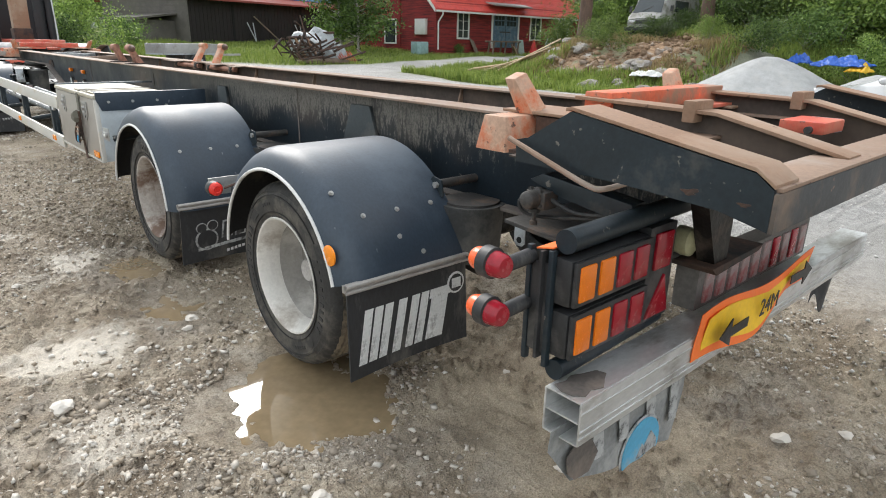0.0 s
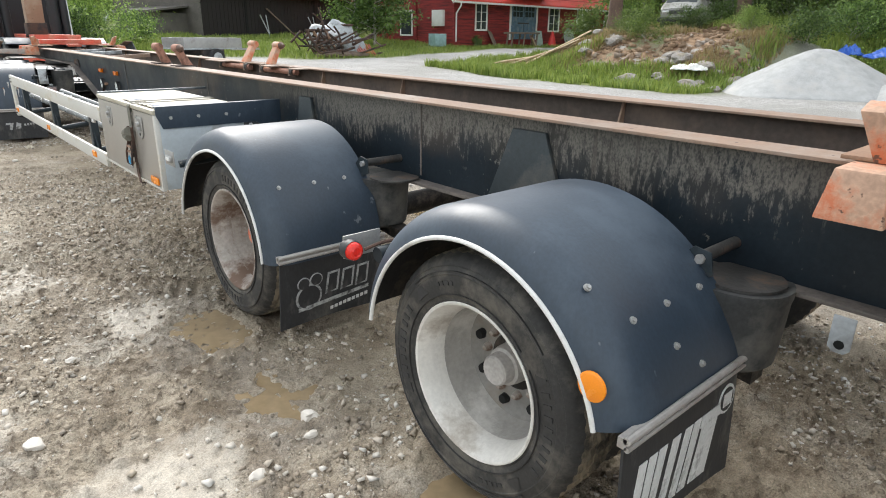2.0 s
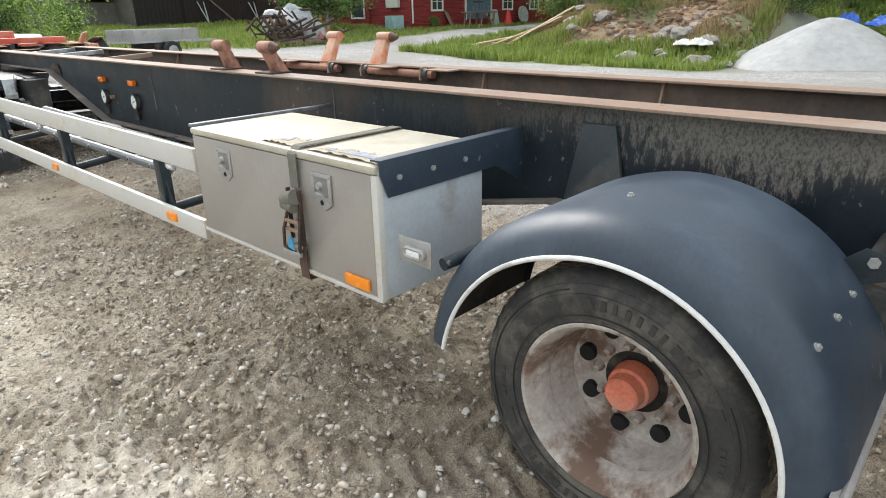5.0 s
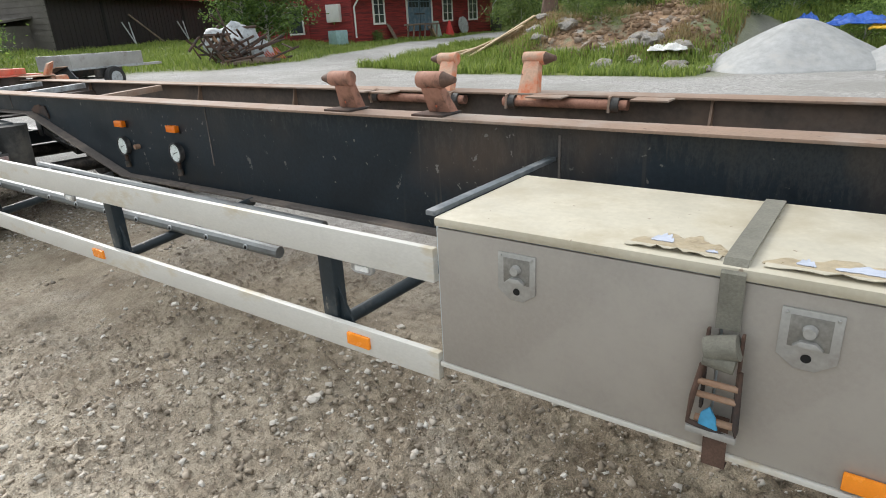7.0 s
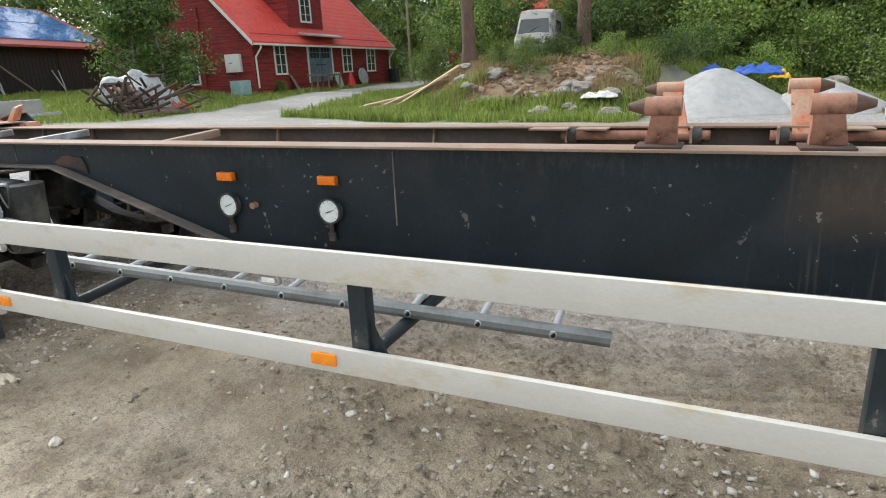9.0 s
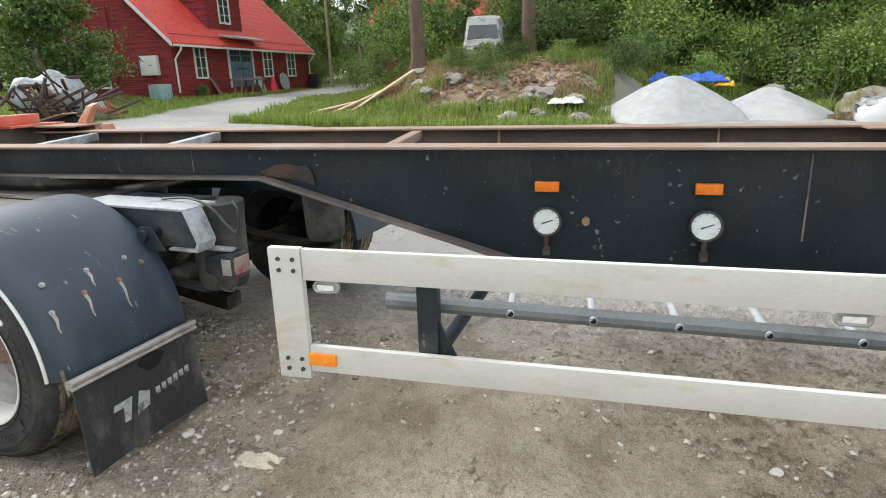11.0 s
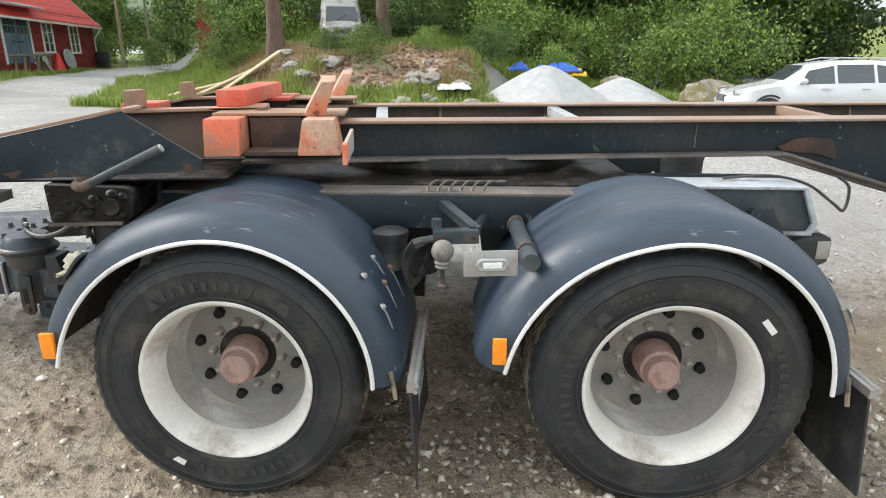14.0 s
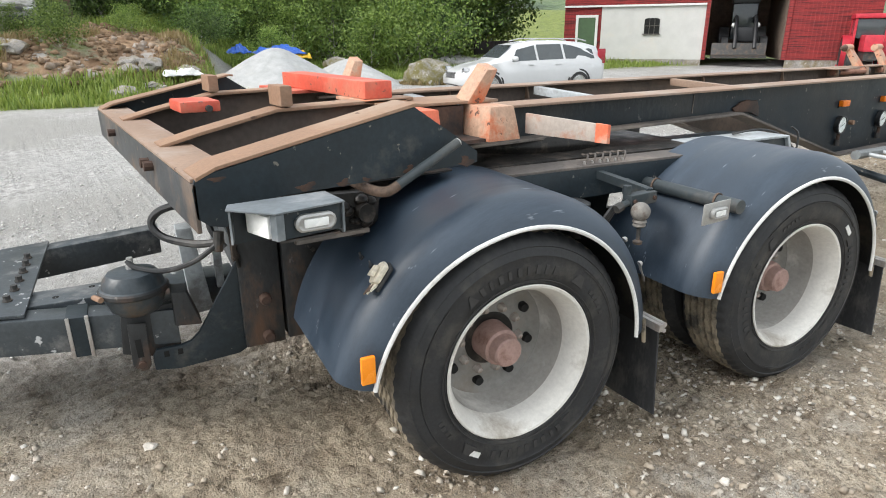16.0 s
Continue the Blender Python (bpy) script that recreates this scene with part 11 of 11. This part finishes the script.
XF[0] = pose(36.5, 19.0, float(ground_z(36.5, 19, False)) - 0.3, 0, 0, 82)
part("wall", box(-3.4, 3.4, -2.6, 2.6, -0.3, 2.5), M_REDWALL, rh)
part("gable", prism([(-2.6, 2.5), (2.6, 2.5), (0, 4.6)], "x", -3.4, 3.4), M_REDWALL, rh)
for s in (-1, 1):
    part("roof", prism([(0, 4.65), (s * 3.1, 2.15), (s * 3.1, 2.3), (0, 4.8)], "x", -3.8, 3.8), M_REDROOF, rh, "red tile roof")
XF[0] = Matrix.Identity(4)
# ---- poles and wire ----
for x, y, h, r in ((46.0, 31.2, 8.0, 0.13), (57.0, 33.2, 7.5, 0.12)):
    z = float(ground_z(x, y, False))
    tagged(part("utility_pole", rod((x, y, z - 0.3), (x, y, z + h), r, 12, r * 0.75), M_POLE), "weathered wooden utility pole beside the lane", "pole", "poles along the lane")
wire = part("overhead_wire", tube(bent([(46, 31.2, 8.6), (51.5, 32.2, 7.9), (57, 33.2, 8.3)], 6), 0.02, 5), M_BLACKPL)
tagged(wire, "thin black wire between the poles", "wire")
# ---- far wooded hills ----
bm = bmesh.new()
rows = []
for ring, (rad, hh) in enumerate(((150, 4), (230, 22), (340, 34), (480, 30))):
    rows.append([bm.verts.new((rad * math.cos(2 * math.pi * k / 140), rad * math.sin(2 * math.pi * k / 140), hh * (0.35 + 0.65 * abs(math.sin(k * 0.11 + ring * 0.4))) * (1 + 0.25 * noise.noise(Vector((k * 0.4, ring * 3.0, 0)))))) for k in range(140)])
for A, B in zip(rows, rows[1:]):
    for k in range(140):
        bm.faces.new((A[k], A[(k + 1) % 140], B[(k + 1) % 140], B[k]))
hills = part("backdrop", bm, mat("distant_forest", (0.06, 0.095, 0.05), 0.95, 0, 0.35, 0.06, 0.5, 0.6, bump_dist=2.0, stain=(0.15, 0.20, 0.10), stain_amt=0.4, stain_scale=0.03))
tagged(hills, "distant wooded hills round the valley", "hills", kind="structure")

# ---- loose stones on the yard ----
def stone_material():
    m = bpy.data.materials.new("loose_stones")
    m.use_nodes = True
    nt = m.node_tree
    bs = nt.nodes["Principled BSDF"]
    geo = nt.nodes.new("ShaderNodeNewGeometry")
    cr = nt.nodes.new("ShaderNodeValToRGB")
    e = cr.color_ramp.elements
    e[0].position, e[0].color = 0.0, (0.24, 0.21, 0.175, 1)
    e[1].position, e[1].color = 1.0, (0.76, 0.735, 0.69, 1)
    for p, c in ((0.3, (0.33, 0.275, 0.21, 1)), (0.50, (0.43, 0.37, 0.295, 1)), (0.60, (0.62, 0.59, 0.54, 1)), (0.88, (0.48, 0.41, 0.33, 1))):
        el = e.new(p)
        el.color = c
    nt.links.new(geo.outputs["Random Per Island"], cr.inputs["Fac"])
    nt.links.new(cr.outputs["Color"], bs.inputs["Base Color"])
    bs.inputs["Roughness"].default_value = 0.85
    tc = nt.nodes.new("ShaderNodeTexCoord")
    no = nt.nodes.new("ShaderNodeTexNoise")
    no.inputs["Scale"].default_value = 160
    bp_ = nt.nodes.new("ShaderNodeBump")
    bp_.inputs["Strength"].default_value, bp_.inputs["Distance"].default_value = 0.4, 0.004
    nt.links.new(tc.outputs["Object"], no.inputs["Vector"])
    nt.links.new(no.outputs["Fac"], bp_.inputs["Height"])
    nt.links.new(bp_.outputs["Normal"], bs.inputs["Normal"])
    return m


M_STONES = stone_material()
CHIP_V = np.array([(x, y, z) for x in (-1, 1) for y in (-1, 1) for z in (-1, 1)]) * 0.72
CHIP_F = np.array([(0, 1, 3), (0, 3, 2), (4, 6, 7), (4, 7, 5), (0, 4, 5), (0, 5, 1), (2, 3, 7), (2, 7, 6), (0, 2, 6), (0, 6, 4), (1, 5, 7), (1, 7, 3)])


def scatter(name, n, seed, area, lo, hi, power, label, patchy=0.0, material=None):
    r_ = np.random.default_rng(seed)
    x, y = r_.uniform(area[0], area[1], n * 2), r_.uniform(area[2], area[3], n * 2)
    keep = fbm(x * 0.9, y * 0.9, 3, 77) > patchy * (r_.uniform(-0.6, 0.6, n * 2))
    for px, py, rx, ry, dep in PUDDLES:
        keep &= ((x - px) / (rx * 0.95)) ** 2 + ((y - py) / (ry * 0.95)) ** 2 > 1.0
    for wy, _ in REAR + FRONT:
        keep &= ~((np.abs(y - wy) < 0.26) & (x > 1.0) & (x < 1.95))
    x, y = x[keep][:n], y[keep][:n]
    n = len(x)
    s = lo + (hi - lo) * r_.uniform(size=n) ** power
    z = ground_z(x, y) + s * 0.18
    a = r_.uniform(0, 6.283, n)
    sc = np.stack([s * r_.uniform(0.8, 1.3, n), s * r_.uniform(0.6, 1.0, n), s * r_.uniform(0.42, 0.75, n)], 1)
    V = (CHIP_V[None] + 0.30 * r_.normal(size=(n, 8, 3)).clip(-1.6, 1.6)) * sc[:, None, :]
    tilt = r_.uniform(-0.7, 0.7, n)[:, None]
    V = np.stack([V[..., 0], V[..., 1] * np.cos(tilt) - V[..., 2] * np.sin(tilt), V[..., 1] * np.sin(tilt) + V[..., 2] * np.cos(tilt)], -1)
    c, q = np.cos(a)[:, None], np.sin(a)[:, None]
    V = np.stack([V[..., 0] * c - V[..., 1] * q + x[:, None], V[..., 0] * q + V[..., 1] * c + y[:, None], V[..., 2] + z[:, None]], -1)
    F = (CHIP_F[None] + (np.arange(n) * 8)[:, None, None]).reshape(-1, 3)
    me = bpy.data.meshes.new(name)
    me.vertices.add(n * 8)
    me.vertices.foreach_set("co", V.astype(np.float32).ravel())
    me.loops.add(F.size)
    me.loops.foreach_set("vertex_index", F.ravel().astype(np.int32))
    me.polygons.add(len(F))
    me.polygons.foreach_set("loop_start", np.arange(0, F.size, 3, dtype=np.int32))
    me.update(calc_edges=True)
    me.materials.append(material or M_STONES)
    return tagged(new(name, me), label, "gravel", kind="stuff")


scatter("gravel", 46000, 1, (-1.9, 2.6, -0.3, 8.0), 0.003, 0.019, 5.2, "small mixed gravel pressed into the mud", 0.5)
scatter("gravel", 46000, 2, (-1.9, 2.6, 8.0, 16.5), 0.003, 0.018, 5.2, "small mixed gravel on the yard", 0.5)
scatter("gravel", 18000, 3, (3.0, 9.5, -0.5, 17.5), 0.004, 0.015, 3.2, "pale gravel beyond the trailer", 0.6, mat("pale_chips", (0.54, 0.53, 0.51), 0.85, 0, 0.35, 40, 60, 0.2))
scatter("bank_rubble", 2200, 6, (17.8, 25.0, 9.6, 17.5), 0.025, 0.15, 3.4, "loose brown earth clods and rubble on the bare bank", 0.6, mat("earth_clods", (0.26, 0.175, 0.11), 0.95, 0, 0.35, 1.2, 30, 0.5, stain=(0.42, 0.39, 0.36), stain_amt=0.22, stain_scale=0.9))
scatter("gravel", 15000, 4, (0.2, 3.8, -1.4, 2.6), 0.0035, 0.014, 3.4, "pale small chippings behind the trailer", 0.5)
# larger single stones lying about
rst = np.random.default_rng(23)
STONES = [(0.83, 1.52, 0.040), (0.55, 1.25, 0.026), (2.35, 0.62, 0.040), (2.55, 0.45, 0.030), (0.12, 3.72, 0.045), (0.38, 4.35, 0.03), (1.02, 3.20, 0.045), (0.95, 3.06, 0.03), (0.28, 2.62, 0.05), (1.6, 1.1, 0.03), (0.70, 3.0, 0.035),
          (1.35, 7.35, 0.035), (0.75, 6.55, 0.03), (0.6, 11.15, 0.04), (1.15, 14.35, 0.05), (0.95, 10.0, 0.035), (0.55, 9.5, 0.03)]
STONES += [(float(rst.uniform(-1.2, 2.2)), float(rst.uniform(0.2, 15.5)), float(rst.uniform(0.014, 0.030))) for _ in range(70)]
for k, (x, y, s) in enumerate(STONES):
    s *= 0.72
    if any(abs(y - wy) < 0.5 and x > 0.95 for wy, _ in REAR + FRONT):
        continue
    bm = bmesh.new()
    bmesh.ops.create_icosphere(bm, subdivisions=2, radius=s)
    o = Vector((k * 3.1, k * 1.7, 0))
    for v in bm.verts:
        v.co *= 1 + 0.65 * noise.noise(v.co / s * 1.1 + o)
        v.co.x *= 1.25
        v.co.z *= 0.65
    bmesh.ops.rotate(bm, verts=bm.verts, matrix=Matrix.Rotation(k * 1.3, 3, "Z"))
    bmesh.ops.translate(bm, verts=bm.verts, vec=(x, y, float(ground_z(x, y)) + s * 0.22))
    tagged(part("stone", bm, M_STONES, smooth=False), "loose grey-brown stone on the ground", "stone", "loose stones")
# pale broken slab near the front axle
crumpled("broken_slab", 1.24, 10.86, float(ground_z(1.24, 10.86)) - 0.005, 0.045, 0.095, 0.05, 12, mat("pale_slab", (0.58, 0.52, 0.42), 0.85, 0, 0.12, 8, 60, 0.3), "pale broken piece of foam board on the ground", "foam piece")
